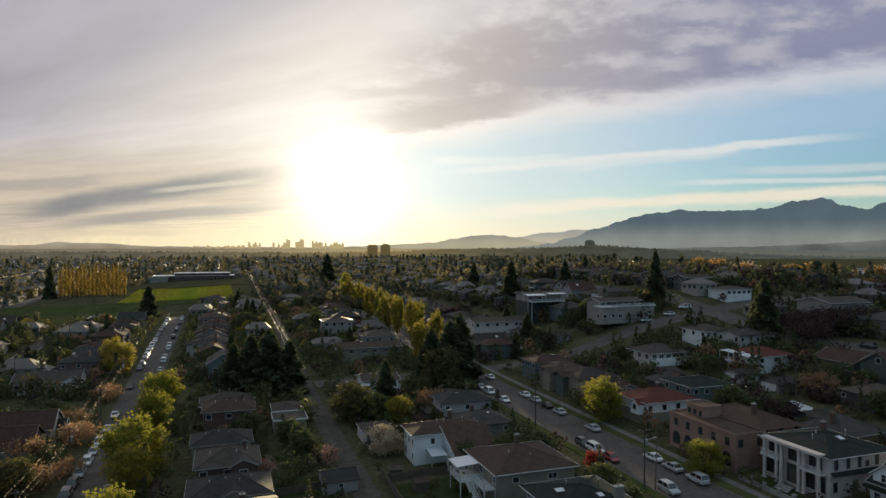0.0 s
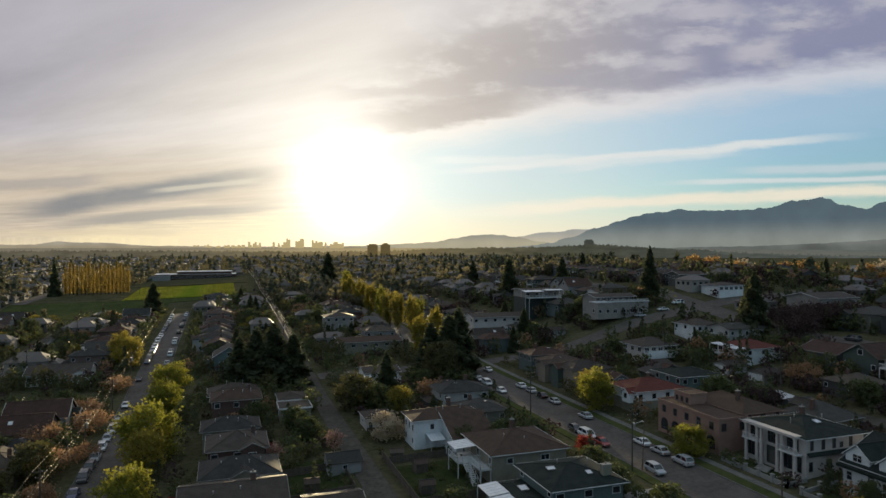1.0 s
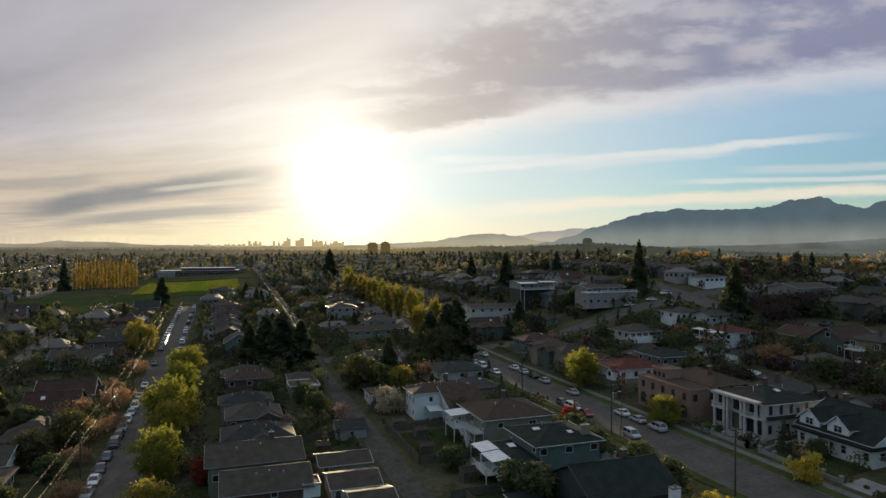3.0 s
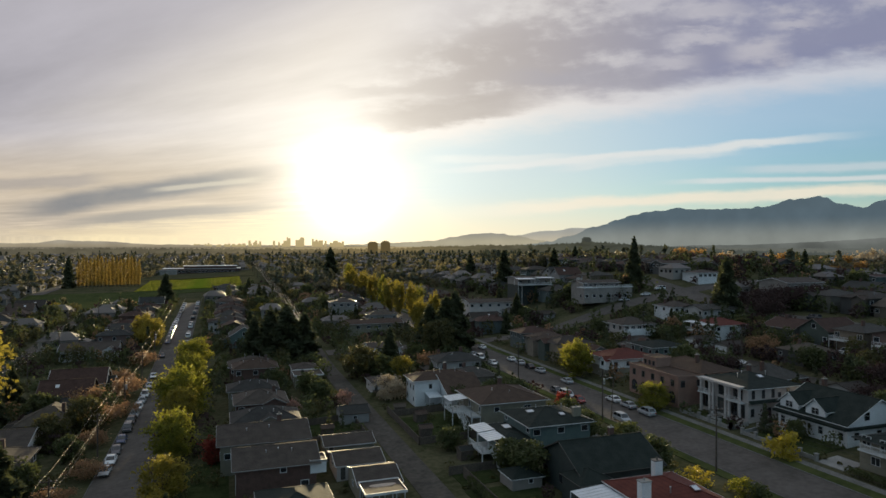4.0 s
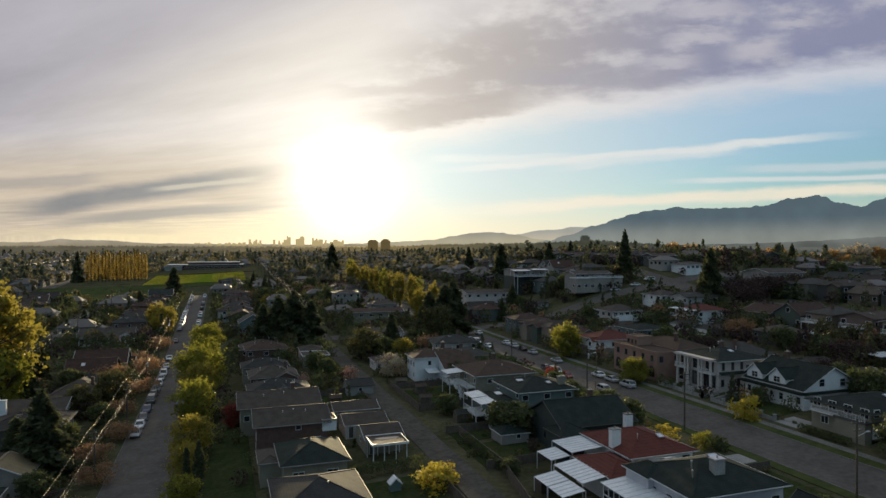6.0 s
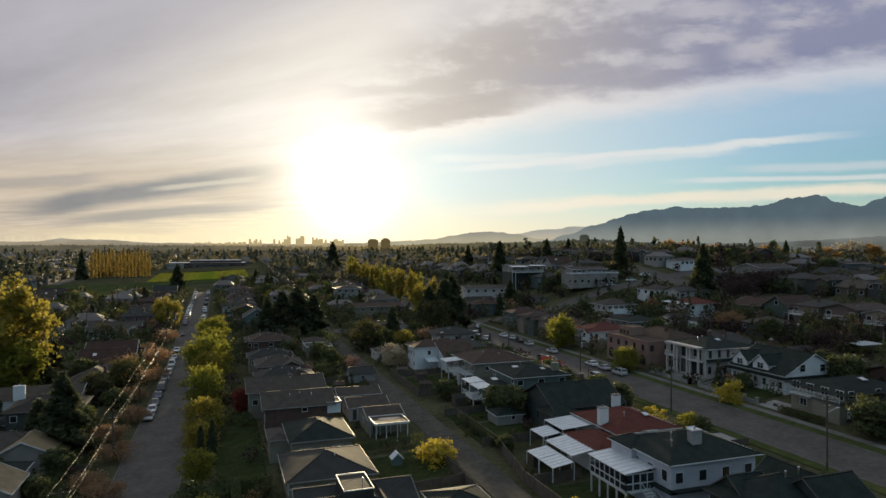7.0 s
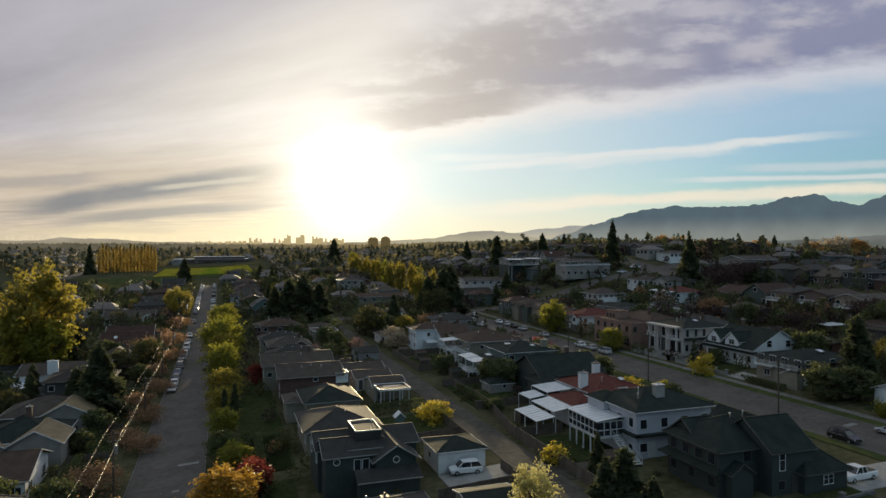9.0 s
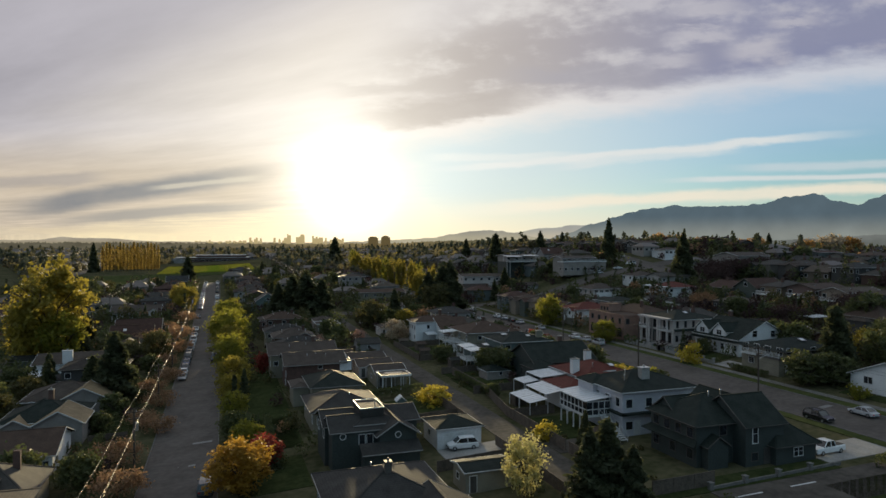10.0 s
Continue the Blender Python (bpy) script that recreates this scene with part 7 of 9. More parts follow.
hedge(7.5, 19.5, 61.8, 63.2, 2.0, "clipped green hedge between two back yards")
hedge(29.6, 30.8, 56, 72, 1.6, "dark hedge along the lane fence")
hedge(86.5, 87.5, 42, 52, 1.2, "low dark hedge before a house")
hedge(-12.0, -10.8, 44, 58, 1.5, "dark hedge beside a garden lawn")
hedge(-38.5, -37.3, 44, 58, 1.8, "dark hedge in front of a bungalow")
hedge(61.0, 69.0, -2.0, -0.8, 1.6, "dark hedge beside a driveway")


# ---- undergrowth that nobody could count ----
def thicket(name, label, spots, mat, size, per, cat="shrubbery"):
    """spots: u, v, radius, height of each clump."""
    gen_ = np.random.default_rng(len(spots))
    pts = []
    for u, v, r, h in spots:
        n = int(per * (0.5 + r * r * 0.35 + h * 0.12))
        d_ = gen_.normal(size=(n, 3))
        d_ /= np.linalg.norm(d_, axis=1)[:, None]
        d_ *= (gen_.uniform(0.3, 1, n) ** 0.4)[:, None]
        lob = 1 + 0.25 * np.sin(3 * np.arctan2(d_[:, 1], d_[:, 0]) + u)
        pts.append(np.c_[u + d_[:, 0] * r * lob, v + d_[:, 1] * r * lob, gz(u, v) + h * (0.45 + 0.55 * d_[:, 2])])
    v_, f_ = leaf_quads(np.concatenate(pts), size, gen_)
    tagged(new(name, quick_mesh(name, v_, f_, mat)), label, cat, kind="stuff")


rng = random.Random(77)
low = {"leaf_green": [], "leaf_olive": [], "leaf_maroon": []}
tall = {"leaf_green": [], "leaf_maroon": [], "leaf_olive": []}
for u, v, side in FREE_YARD:
    dist = math.hypot(u, v)
    if not seen(u, v, 8) or dist > 520:
        continue
    for _ in range(12 if dist < 220 else 7):
        uu, vv = u + rng.uniform(-16, 14) * side, v + rng.uniform(-6.5, 6.5)
        r = rng.uniform(0.5, 1.5)
        if on_road(vv) or in_field(uu, vv) or not free(uu - r * 0.7, uu + r * 0.7, vv - r * 0.7, vv + r * 0.7) or abs(uu - LANE) < 4 or abs(uu - 127) < 4:
            continue
        low[rng.choice(("leaf_green", "leaf_green", "leaf_olive", "leaf_maroon") if uu > 60 else ("leaf_green", "leaf_olive", "leaf_olive"))].append((uu, vv, r, r * rng.uniform(0.9, 1.8)))
    if dist > 190 or u > 100:
        for _ in range(6):
            uu, vv = u + rng.uniform(-18, 14) * side, v + rng.uniform(-6.5, 6.5)
            r = rng.uniform(1.6, 3.2)
            if on_road(vv) or in_field(uu, vv) or not free(uu - r * 0.5, uu + r * 0.5, vv - r * 0.5, vv + r * 0.5):
                continue
            tall[rng.choice(("leaf_green", "leaf_green", "leaf_maroon", "leaf_olive") if uu > 90 else ("leaf_green", "leaf_olive", "leaf_olive"))].append((uu, vv, r, r * rng.uniform(1.6, 2.6)))
for v in np.arange(24, 430, 2.6):       # rough growth on both verges of the left street
    low["leaf_olive" if rng.random() < 0.6 else "leaf_green"].append((ST_L - 9.5 + bend(v) + rng.uniform(-2.5, 1.2), v, rng.uniform(0.6, 1.5), rng.uniform(0.8, 2.2)))
    if rng.random() < 0.75:
        low["leaf_green" if rng.random() < 0.5 else "leaf_olive"].append((ST_L + 8.6 + bend(v) + rng.uniform(-1.0, 2.5), v, rng.uniform(0.6, 1.5), rng.uniform(0.8, 2.4)))
for key in low:                         # open lawn beside the red maple
    low[key] = [q for q in low[key] if not (-13.5 < q[0] < -6.8 and 42 < q[1] < 62)]
for v in np.arange(4, 200, 2.4):        # along the lane's fences and yards
    for u in (rng.uniform(28.3, 36.5), rng.uniform(9.5, 19.3)):
        r = rng.uniform(0.4, 1.1)
        if rng.random() < 0.6 and not any(a + 1.1 < u + r and u - r < b - 1.1 and c + 1.1 < v + r and v - r < d - 1.1 for a, b, c, d in TAKEN[:44]):
            low[rng.choice(("leaf_green", "leaf_olive"))].append((u, v, r, r * rng.uniform(0.8, 1.6)))
for i in range(46):                     # dark planting round the modern house and its drive
    u, v = rng.uniform(30, 70), rng.uniform(-26, 3)
    r = rng.uniform(0.6, 1.5)
    if not (40 < u < 62 and -9 < v) and not (u > 60 and v > -14):
        low[rng.choice(("leaf_green", "leaf_green", "leaf_olive"))].append((u, v, r, r * rng.uniform(1.0, 2.0)))
for v in np.arange(-2, 200, 3.0):       # front gardens of the wide street
    for u in (rng.uniform(59.5, 67.5), rng.uniform(88.5, 92.0)):
        r = rng.uniform(0.4, 1.0)
        if rng.random() < 0.55 and free(u - r, u + r, v - r, v + r):
            low[rng.choice(("leaf_green", "leaf_olive"))].append((u, v, r, r * rng.uniform(0.9, 1.7)))
for mat_, words in (("leaf_green", "dark green shrubs crowding the gardens"), ("leaf_olive", "olive-brown shrubs and rough growth in gardens"), ("leaf_maroon", "bare reddish-brown bushes on the slope")):
    thicket("garden_shrubbery", words, low[mat_], mat_, 0.19, 60)
    thicket("garden_trees", words.replace("shrubs", "trees").replace("bushes", "trees"), tall[mat_], mat_, 0.36, 75, "trees")


# ---- the gardens' canopy, thickest on the slope and in the far blocks ----
def canopy(count, u0, u1, v0, v1, seed, mix_):
    """Small trees and tall shrubs in every gap between the houses; their clumps grow coarser with distance."""
    gen_ = np.random.default_rng(seed)
    u, v = gen_.uniform(u0, u1, count), gen_.uniform(v0, v1, count)
    tk = np.array(TAKEN)
    keep = np.array([seen(a, b, 0) and abs(b - 203) > 6.2 and abs(b - 392) > 8 and not in_field(a, b) for a, b in zip(u, v)])
    for s in STREETS:
        keep &= np.abs(u - s - (np.array([bend(b) for b in v]) if s == ST_L else 0)) > 9.5
        keep &= np.abs(u - s - 48.5) > 3.6
    keep &= (u < 36) | (u > 136) | (v > 60)
    u, v = u[keep], v[keep]
    r = gen_.uniform(1.0, 2.7, len(u)) * np.clip(np.hypot(u, v) / 170, 0.6, 1.1)
    ins = ((u[:, None] + 0.45 * r[:, None] > tk[None, :, 0] + 1) & (u[:, None] - 0.45 * r[:, None] < tk[None, :, 1] - 1)
           & (v[:, None] + 0.45 * r[:, None] > tk[None, :, 2] + 1) & (v[:, None] - 0.45 * r[:, None] < tk[None, :, 3] - 1)).any(1)
    u, v, r = u[~ins], v[~ins], r[~ins]
    h = r * gen_.uniform(1.5, 2.6, len(u))
    dist = np.hypot(u + 10, v + 30)
    pick = gen_.random(len(u))
    hi = 0.0
    for mat_, share, words in zip(("leaf_green", "leaf_olive", "needle", "leaf_maroon", "leaf_orange"), mix_,
                                  ("dark green garden trees between the houses", "olive garden trees between the houses", "dark evergreen trees between the houses",
                                   "bare reddish trees between the houses", "budding orange trees between the houses")):
        lo, hi = hi, hi + share
        if not share:
            continue
        pts, size = [], []
        for i in np.nonzero((pick >= lo) & (pick < hi))[0]:
            s = float(np.clip(0.0021 * dist[i], 0.22, 0.85))
            n = int(min(140, 1.5 * r[i] * h[i] / s ** 2)) + 8
            d_ = gen_.normal(size=(n, 3))
            d_ /= np.linalg.norm(d_, axis=1)[:, None]
            d_ *= (gen_.uniform(0.25, 1, n) ** 0.4)[:, None]
            a = np.arctan2(d_[:, 1], d_[:, 0])
            lob = 1 + 0.3 * np.sin(3 * a + u[i]) + 0.15 * np.sin(5 * a + 4 * d_[:, 2] + v[i])
            if mat_ == "needle":
                z = gen_.uniform(0.05, 1, n) ** 1.3
                d_[:, :2] *= ((1.06 - z) * 0.85)[:, None]
                pts.append(np.c_[u[i] + d_[:, 0] * r[i] * lob, v[i] + d_[:, 1] * r[i] * lob, gz(u[i], v[i]) + h[i] * 1.5 * z])
            else:
                pts.append(np.c_[u[i] + d_[:, 0] * r[i] * lob, v[i] + d_[:, 1] * r[i] * lob, gz(u[i], v[i]) + h[i] * (0.5 + 0.5 * d_[:, 2])])
            size.append(np.full(n, s))
        v_, f_ = leaf_quads(np.concatenate(pts), np.concatenate(size), gen_)
        tagged(new("garden_trees", quick_mesh("garden_trees", v_, f_, mat_)), words, "trees", kind="stuff")


canopy(11000, -150, 520, 30, 470, 91, (0.40, 0.22, 0.18, 0.14, 0.06))
canopy(2300, 98, 430, 85, 340, 92, (0.26, 0.0, 0.30, 0.44, 0.0))

# ---- cars ----
CAR_PROTO = {}
SHAPES = {      # length, width, waist height, roof height, nose, windscreen foot, roof start, roof end, tail foot
    "sedan": (4.6, 1.8, 0.92, 1.44, 0.62, 1.15, 1.95, 3.25, 3.95),
    "suv": (4.65, 1.86, 1.08, 1.72, 0.80, 1.05, 1.75, 4.05, 4.50),
    "van": (4.9, 1.92, 1.10, 1.80, 0.80, 0.75, 1.70, 4.50, 4.78),
    "hatch": (4.1, 1.74, 0.95, 1.50, 0.68, 1.00, 1.70, 3.30, 3.95),
    "pickup": (5.6, 1.95, 1.10, 1.82, 0.90, 1.45, 2.05, 3.35, 3.60),
}


def build_car(shape, paint, words, simple=False):
    L, W, waist, top, nose, ws0, r0, r1, tl = SHAPES[shape]
    root = thing("car" if shape != "pickup" else "pickup_truck", words, "car" if shape != "pickup" else "pickup truck", "parked cars")
    hw, y = W / 2, lambda s: L / 2 - s      # the nose points to +y

    def ring_at(s, half, z0, z1):
        c = 0.10
        return [(-half + c, y(s), z0), (half - c, y(s), z0), (half, y(s), z0 + 0.12), (half, y(s), z1 - 0.14), (half - 0.12, y(s), z1), (-half + 0.12, y(s), z1), (-half, y(s), z1 - 0.14), (-half, y(s), z0 + 0.12)]

    g = Geo()
    bed = shape == "pickup"
    g.loft([ring_at(0.0, hw * 0.80, 0.42, nose), ring_at(0.18, hw * 0.94, 0.26, nose + 0.06), ring_at(0.9, hw, 0.24, waist - 0.08), ring_at(ws0 + 0.2, hw, 0.24, waist),
            ring_at(tl, hw, 0.24, waist if not bed else waist), ring_at(L - 0.15, hw * 0.97, 0.26, waist - (0.06 if not bed else 0)), ring_at(L, hw * 0.88, 0.42, waist - 0.16)])
    # pillars and roof
    rw = hw * 0.78
    g.loft([[(-rw, y(r0), top - 0.06), (rw, y(r0), top - 0.06), (rw, y(r0), top), (-rw, y(r0), top)],
            [(-rw, y((r0 + r1) / 2), top - 0.05), (rw, y((r0 + r1) / 2), top - 0.05), (rw, y((r0 + r1) / 2), top + 0.04), (-rw, y((r0 + r1) / 2), top + 0.04)],
            [(-rw, y(r1), top - 0.06), (rw, y(r1), top - 0.06), (rw, y(r1), top), (-rw, y(r1), top)]])
    for sx in (-1, 1):
        for a, b in ((ws0, r0), (tl, r1)):
            g.beam((sx * hw * 0.92, y(a), waist - 0.03), (sx * rw, y(b), top - 0.03), 0.09, 0.09)
        g.beam((sx * hw * 0.93, y((r0 + r1) / 2), waist - 0.03), (sx * rw, y((r0 + r1) / 2), top - 0.03), 0.08, 0.10)
        g.box(sx * hw - 0.02 if sx < 0 else hw, -hw + 0.0 - 0.16 if sx < 0 else hw + 0.16, y(ws0 + 0.45) - 0.05, y(ws0 + 0.45) + 0.07, waist - 0.02, waist + 0.14) if sx > 0 else g.box(-hw - 0.16, -hw, y(ws0 + 0.45) - 0.05, y(ws0 + 0.45) + 0.07, waist - 0.02, waist + 0.14)
    body = part("body", g, paint, root)
    if bed:
        t = Geo()
        t.box(-hw + 0.14, hw - 0.14, y(L - 0.16), y(tl + 0.12), waist + 0.001, waist + 0.006)
        part("load_bed", t, "rubber", body)
    hl = hw * 0.915
    def pane(name, pts):
        p = Geo()
        n = (Vector(pts[1]) - Vector(pts[0])).cross(Vector(pts[2]) - Vector(pts[0])).normalized() * 0.02
        p.loft([pts, [tuple(Vector(q) + n) for q in pts]])
        part(name, p, "glass", root)
    pane("windscreen", [(-hl, y(ws0), waist - 0.02), (hl, y(ws0), waist - 0.02), (rw, y(r0), top - 0.05), (-rw, y(r0), top - 0.05)])
    pane("rear_window", [(hl, y(tl), waist - 0.02), (-hl, y(tl), waist - 0.02), (-rw, y(r1), top - 0.05), (rw, y(r1), top - 0.05)])
    for sx in (-1, 1):
        pts = [(sx * hl, y(ws0), waist - 0.02), (sx * rw, y(r0), top - 0.05), (sx * rw, y(r1), top - 0.05), (sx * hl, y(tl), waist - 0.02)]
        pane("side_window", pts if sx < 0 else pts[::-1])
    for sx in (-1, 1):
        for s in (L * 0.19, L * 0.81):
            w = Geo()
            w.tube((sx * (hw - 0.2), y(s), 0.33), (sx * (hw + 0.01), y(s), 0.33), 0.33, 0.33, 14)
            tyre = part("wheel", w, "rubber", root)
            if simple:
                continue
            r = Geo()
            r.tube((sx * (hw + 0.005), y(s), 0.33), (sx * (hw + 0.025), y(s), 0.33), 0.20, 0.19, 10)
            part("rim", r, "rim", tyre)
        if simple:
            continue
        a, b = Geo(), Geo()
        x0, x1 = sorted((sx * hw * 0.55, sx * hw * 0.86))
        a.box(x0, x1, y(0.16), y(0.02), nose - 0.16, nose - 0.02)
        part("headlight", a, "lamp_clear", root)
        b.box(x0, x1, y(L - 0.02), y(L - 0.14) , waist - 0.36, waist - 0.2)
        b.v = [(x, yy - 0.05, z) for x, yy, z in b.v]
        part("tail_light", b, "lamp_red", root)
    if simple:
        return root
    bp = Geo()
    bp.box(-hw * 0.8, hw * 0.8, y(0.1), y(-0.04), 0.36, 0.52)
    part("bumper", bp, "darktrim", root)
    return root


PAINT = {"silver": "silver", "white": "whitecar", "black": "black", "grey": "darkgrey", "red": "redcar", "blue": "bluecar"}


def park(shape, colour, u, v, turn=0.0, label=""):
    simple = math.hypot(u, v) > 215
    key = (shape, colour, simple)
    kindword = {"sedan": "sedan car", "suv": "sport utility car", "van": "minivan", "hatch": "hatchback car", "pickup": "pickup truck"}[shape]
    at = on(u, v, turn, 0.085)
    if key not in CAR_PROTO:
        CAR_PROTO[key] = build_car(shape, PAINT[colour], label or f"{'dark grey' if colour == 'grey' else colour} {kindword} parked beside the kerb", simple)
        CAR_PROTO[key].matrix_basis = at
    else:
        ob = copy_thing(CAR_PROTO[key], at)
        if label:
            tagged(ob, label)


mixes = [("sedan", "silver"), ("suv", "white"), ("van", "grey"), ("sedan", "white"), ("hatch", "silver"), ("suv", "black"), ("sedan", "grey"), ("van", "white"), ("suv", "silver"), ("sedan", "blue")]
west = [107, 113.5, 120, 127.5, 136.5, 142.5, 149, 156.5, 164, 171.5, 183, 195, 226, 252, 258.5, 266, 273.5, 281, 288, 295, 302.5, 310, 318, 327, 335, 344, 352, 361, 371, 380]
for i, v in enumerate(west):
    park(*mixes[(i * 3) % 10], ST_L - 3.5 + bend(v), v, 180 + (i * 7) % 5 - 2)
for i, v in enumerate([28.5, 130, 136.5, 168, 247, 262, 268.5, 286, 293, 315, 336, 344, 362, 381, 390]):
    park(*mixes[(i * 7 + 2) % 10], ST_L + 3.6 + bend(v), v, (i * 5) % 4 - 2)
for i, (sh, co, v) in enumerate((("sedan", "white", 165), ("sedan", "silver", 158.5), ("sedan", "black", 152), ("sedan", "silver", 145), ("sedan", "silver", 129.5), ("sedan", "white", 107.5), ("sedan", "silver", 101.5), ("suv", "silver", 94.8), ("sedan", "silver", 16.0), ("sedan", "white", 190), ("suv", "grey", 203))):
    park(sh, co, ST_R + 3.6, v, (i * 3) % 3 - 1)
for i, (sh, co, v) in enumerate((("van", "white", 173.5), ("sedan", "white", 163), ("van", "white", 117), ("hatch", "red", 111), ("suv", "silver", 93.5), ("suv", "black", 17.5), ("hatch", "grey", 122), ("sedan", "silver", 180))):
    park(sh, co, ST_R - 3.6 if v > 20 else ST_R - 4.4, v, 180 + (i * 3) % 4 - 2)
park("pickup", "white", 60.2, 5.6, 93, "white pickup truck parked on a house drive")
park("suv", "white", 14.9, 27.9, 86, "white sport utility car before a lane garage")
for i, (u, v, t) in enumerate(((151, 104, 80), (179, 228, 10), (173, 211, 85), (152, 207, 88), (163, 207.5, 86), (126.5, 140, 0), (138, 104, 92), (180.5, 140, 0), (173.0, 116, 80))):
    park(*mixes[(i * 3 + 1) % 10], u, v, t)

# ---- utility poles and lines ----
POLE = None


def pole(u, v, h=11.0, can=False, turn=0.0, lamp=False):
    root = thing("utility_pole", "weathered wooden utility pole with a crossarm" + (" and transformer" if can else ""), "utility pole", "utility poles", at=on(u, v, turn))
    g = Geo()
    g.tube((0, 0, -1), (0, 0, h), 0.17, 0.11, 10)
    part("shaft", g, "pole", root)
    for z, w in ((h - 0.5, 2.3), (h - 1.5, 1.5)):
        a = Geo()
        a.box(-w / 2, w / 2, -0.14, -0.03, z - 0.06, z + 0.06)
        arm = part("crossarm", a, "pole", root)
        for x in (-w / 2 + 0.1, 0.32, w / 2 - 0.1) if math.hypot(u, v) < 260 else ():
            i = Geo()
            i.tube((x, -0.085, z + 0.06), (x, -0.085, z + 0.22), 0.05, 0.03, 8)
            part("insulator", i, "metal", arm)
    if can:
        c = Geo()
        c.tube((0.36, 0, h - 3.2), (0.36, 0, h - 2.1), 0.25, 0.25, 12)
        c.tube((0.36, 0, h - 2.1), (0.36, 0, h - 1.95), 0.25, 0.12, 12)
        part("transformer", c, "metal", root)
    if lamp:
        l = Geo()
        l.tube((0, 0, h - 2.4), (1.8, 0, h - 1.9), 0.035, 0.03, 6)
        l.box(1.7, 2.4, -0.13, 0.13, h - 1.98, h - 1.84)
        part("street_light", l, "metal", root)
    return gz(u, v) + h


def wire(pts, sag=0.5, r=0.022, mat="wire"):
    g = Geo()
    run = [Vector(pts[0])]
    for p, q in zip(pts, pts[1:]):
        p, q = Vector(p), Vector(q)
        for i in range(1, 17):
            k = i / 16
            run.append(p.lerp(q, k) - Vector((0, 0, 4 * sag * k * (1 - k))))
    ahead = (run[-1] - run[0]).normalized()
    side = ahead.cross(Vector((0, 0, 1))).normalized() * r
    up = side.cross(ahead).normalized() * r
    g.loft([[c + side * math.cos(a) + up * math.sin(a) for a in (0.0, 1.2566, 2.5133, 3.7699, 5.0265)] for c in run])
    me = g.mesh("overhead_cable", mats_of(mat))
    me.polygons.foreach_set("use_smooth", [True] * len(me.polygons))
    tagged(new("overhead_cable", me), "thin overhead cable strung between utility poles", "cable", "overhead cables")


def line(u, vs, h, offs, cans=(), lamps=(), drop=0.6, shift=None, mat="wire", r=0.022):
    tops = [(u + (shift(v) if shift else 0), v, pole(u + (shift(v) if shift else 0), v, h, i in cans, 0, i in lamps)) for i, v in enumerate(vs)]
    for dx, dz in offs:
        wire([(a + dx, b - 0.085, z - drop - dz + 0.3) for a, b, z in tops], 0.55, r, mat)


line(-31.0, [-30, 5, 42, 80, 117.6, 155, 192, 230, 268, 306], 9.0, ((-1.05, 0.0), (1.05, 0.0), (0.0, 2.4)), cans=(2, 5, 7), r=0.015)
line(20.6, [212, 255, 295, 335, 375, 415, 455, 500, 550, 600, 650], 10.5, ((-1.05, 0.0), (0.32, 0.0), (1.05, 0.0), (-0.65, 1.0), (0.65, 1.0), (0.0, 2.2), (0.3, 3.0)), cans=(1,), r=0.034)
line(70.2, [-12, 27.5, 62, 96, 138, 187, 232, 280], 11.0, ((-1.05, 0.0), (1.05, 0.0), (0.0, 2.4)), cans=(3,), lamps=(1, 3), mat="wire_dark", r=0.012)
line(131.0, [30, 75, 120, 165], 9.5, ((-1.05, 0.0), (1.05, 0.0)), mat="wire_dark", r=0.012)
line(-63.5, [162, 200, 240, 280, 318, 350], 10.0, ((-1.05, 0.0), (1.05, 0.0), (0.0, 2.2)), r=0.012)
line(-176.0, [540, 590, 640, 690, 740, 790, 840], 11.0, ((-1.05, 0.0), (1.05, 0.0)), r=0.06)
leaning = Geo()
leaning.tube((72.0, 95.5, 0), (74.0, 97.5, 9.0), 0.12, 0.08, 8)
thing("pole_stub", "leaning pale wooden pole stub beside a utility pole", "pole", geo=leaning, mat="pole")

# ---- fences, walls, lawns and drives ----
def fence(pts, h=1.7, mat="wood", label="weathered board fence between back yards"):
    root = thing("fence", label, "fence", "fences", at=Matrix.Identity(4))
    for (ua, va), (ub, vb) in zip(pts, pts[1:]):
        n = max(1, round(math.hypot(ub - ua, vb - va) / 3.0))
        for i in range(n):
            rail = Geo()
            a = (ua + (ub - ua) * i / n, va + (vb - va) * i / n)
            b = (ua + (ub - ua) * (i + 1) / n, va + (vb - va) * (i + 1) / n)
            za, zb = gz(*a), gz(*b)
            p = Geo()
            p.beam((*a, za + h / 2 + 0.05), (*b, zb + h / 2 + 0.05), 0.035, h - 0.1)
            part("fence_panel", p, mat, root)
            q = Geo()
            q.box(a[0] - 0.06, a[0] + 0.06, a[1] - 0.06, a[1] + 0.06, za - 0.4, za + h + 0.12)
            part("post", q, mat, root)
            rail.beam((*a, za + h + 0.03), (*b, zb + h + 0.03), 0.09, 0.05)
            part("rail", rail, mat, root)


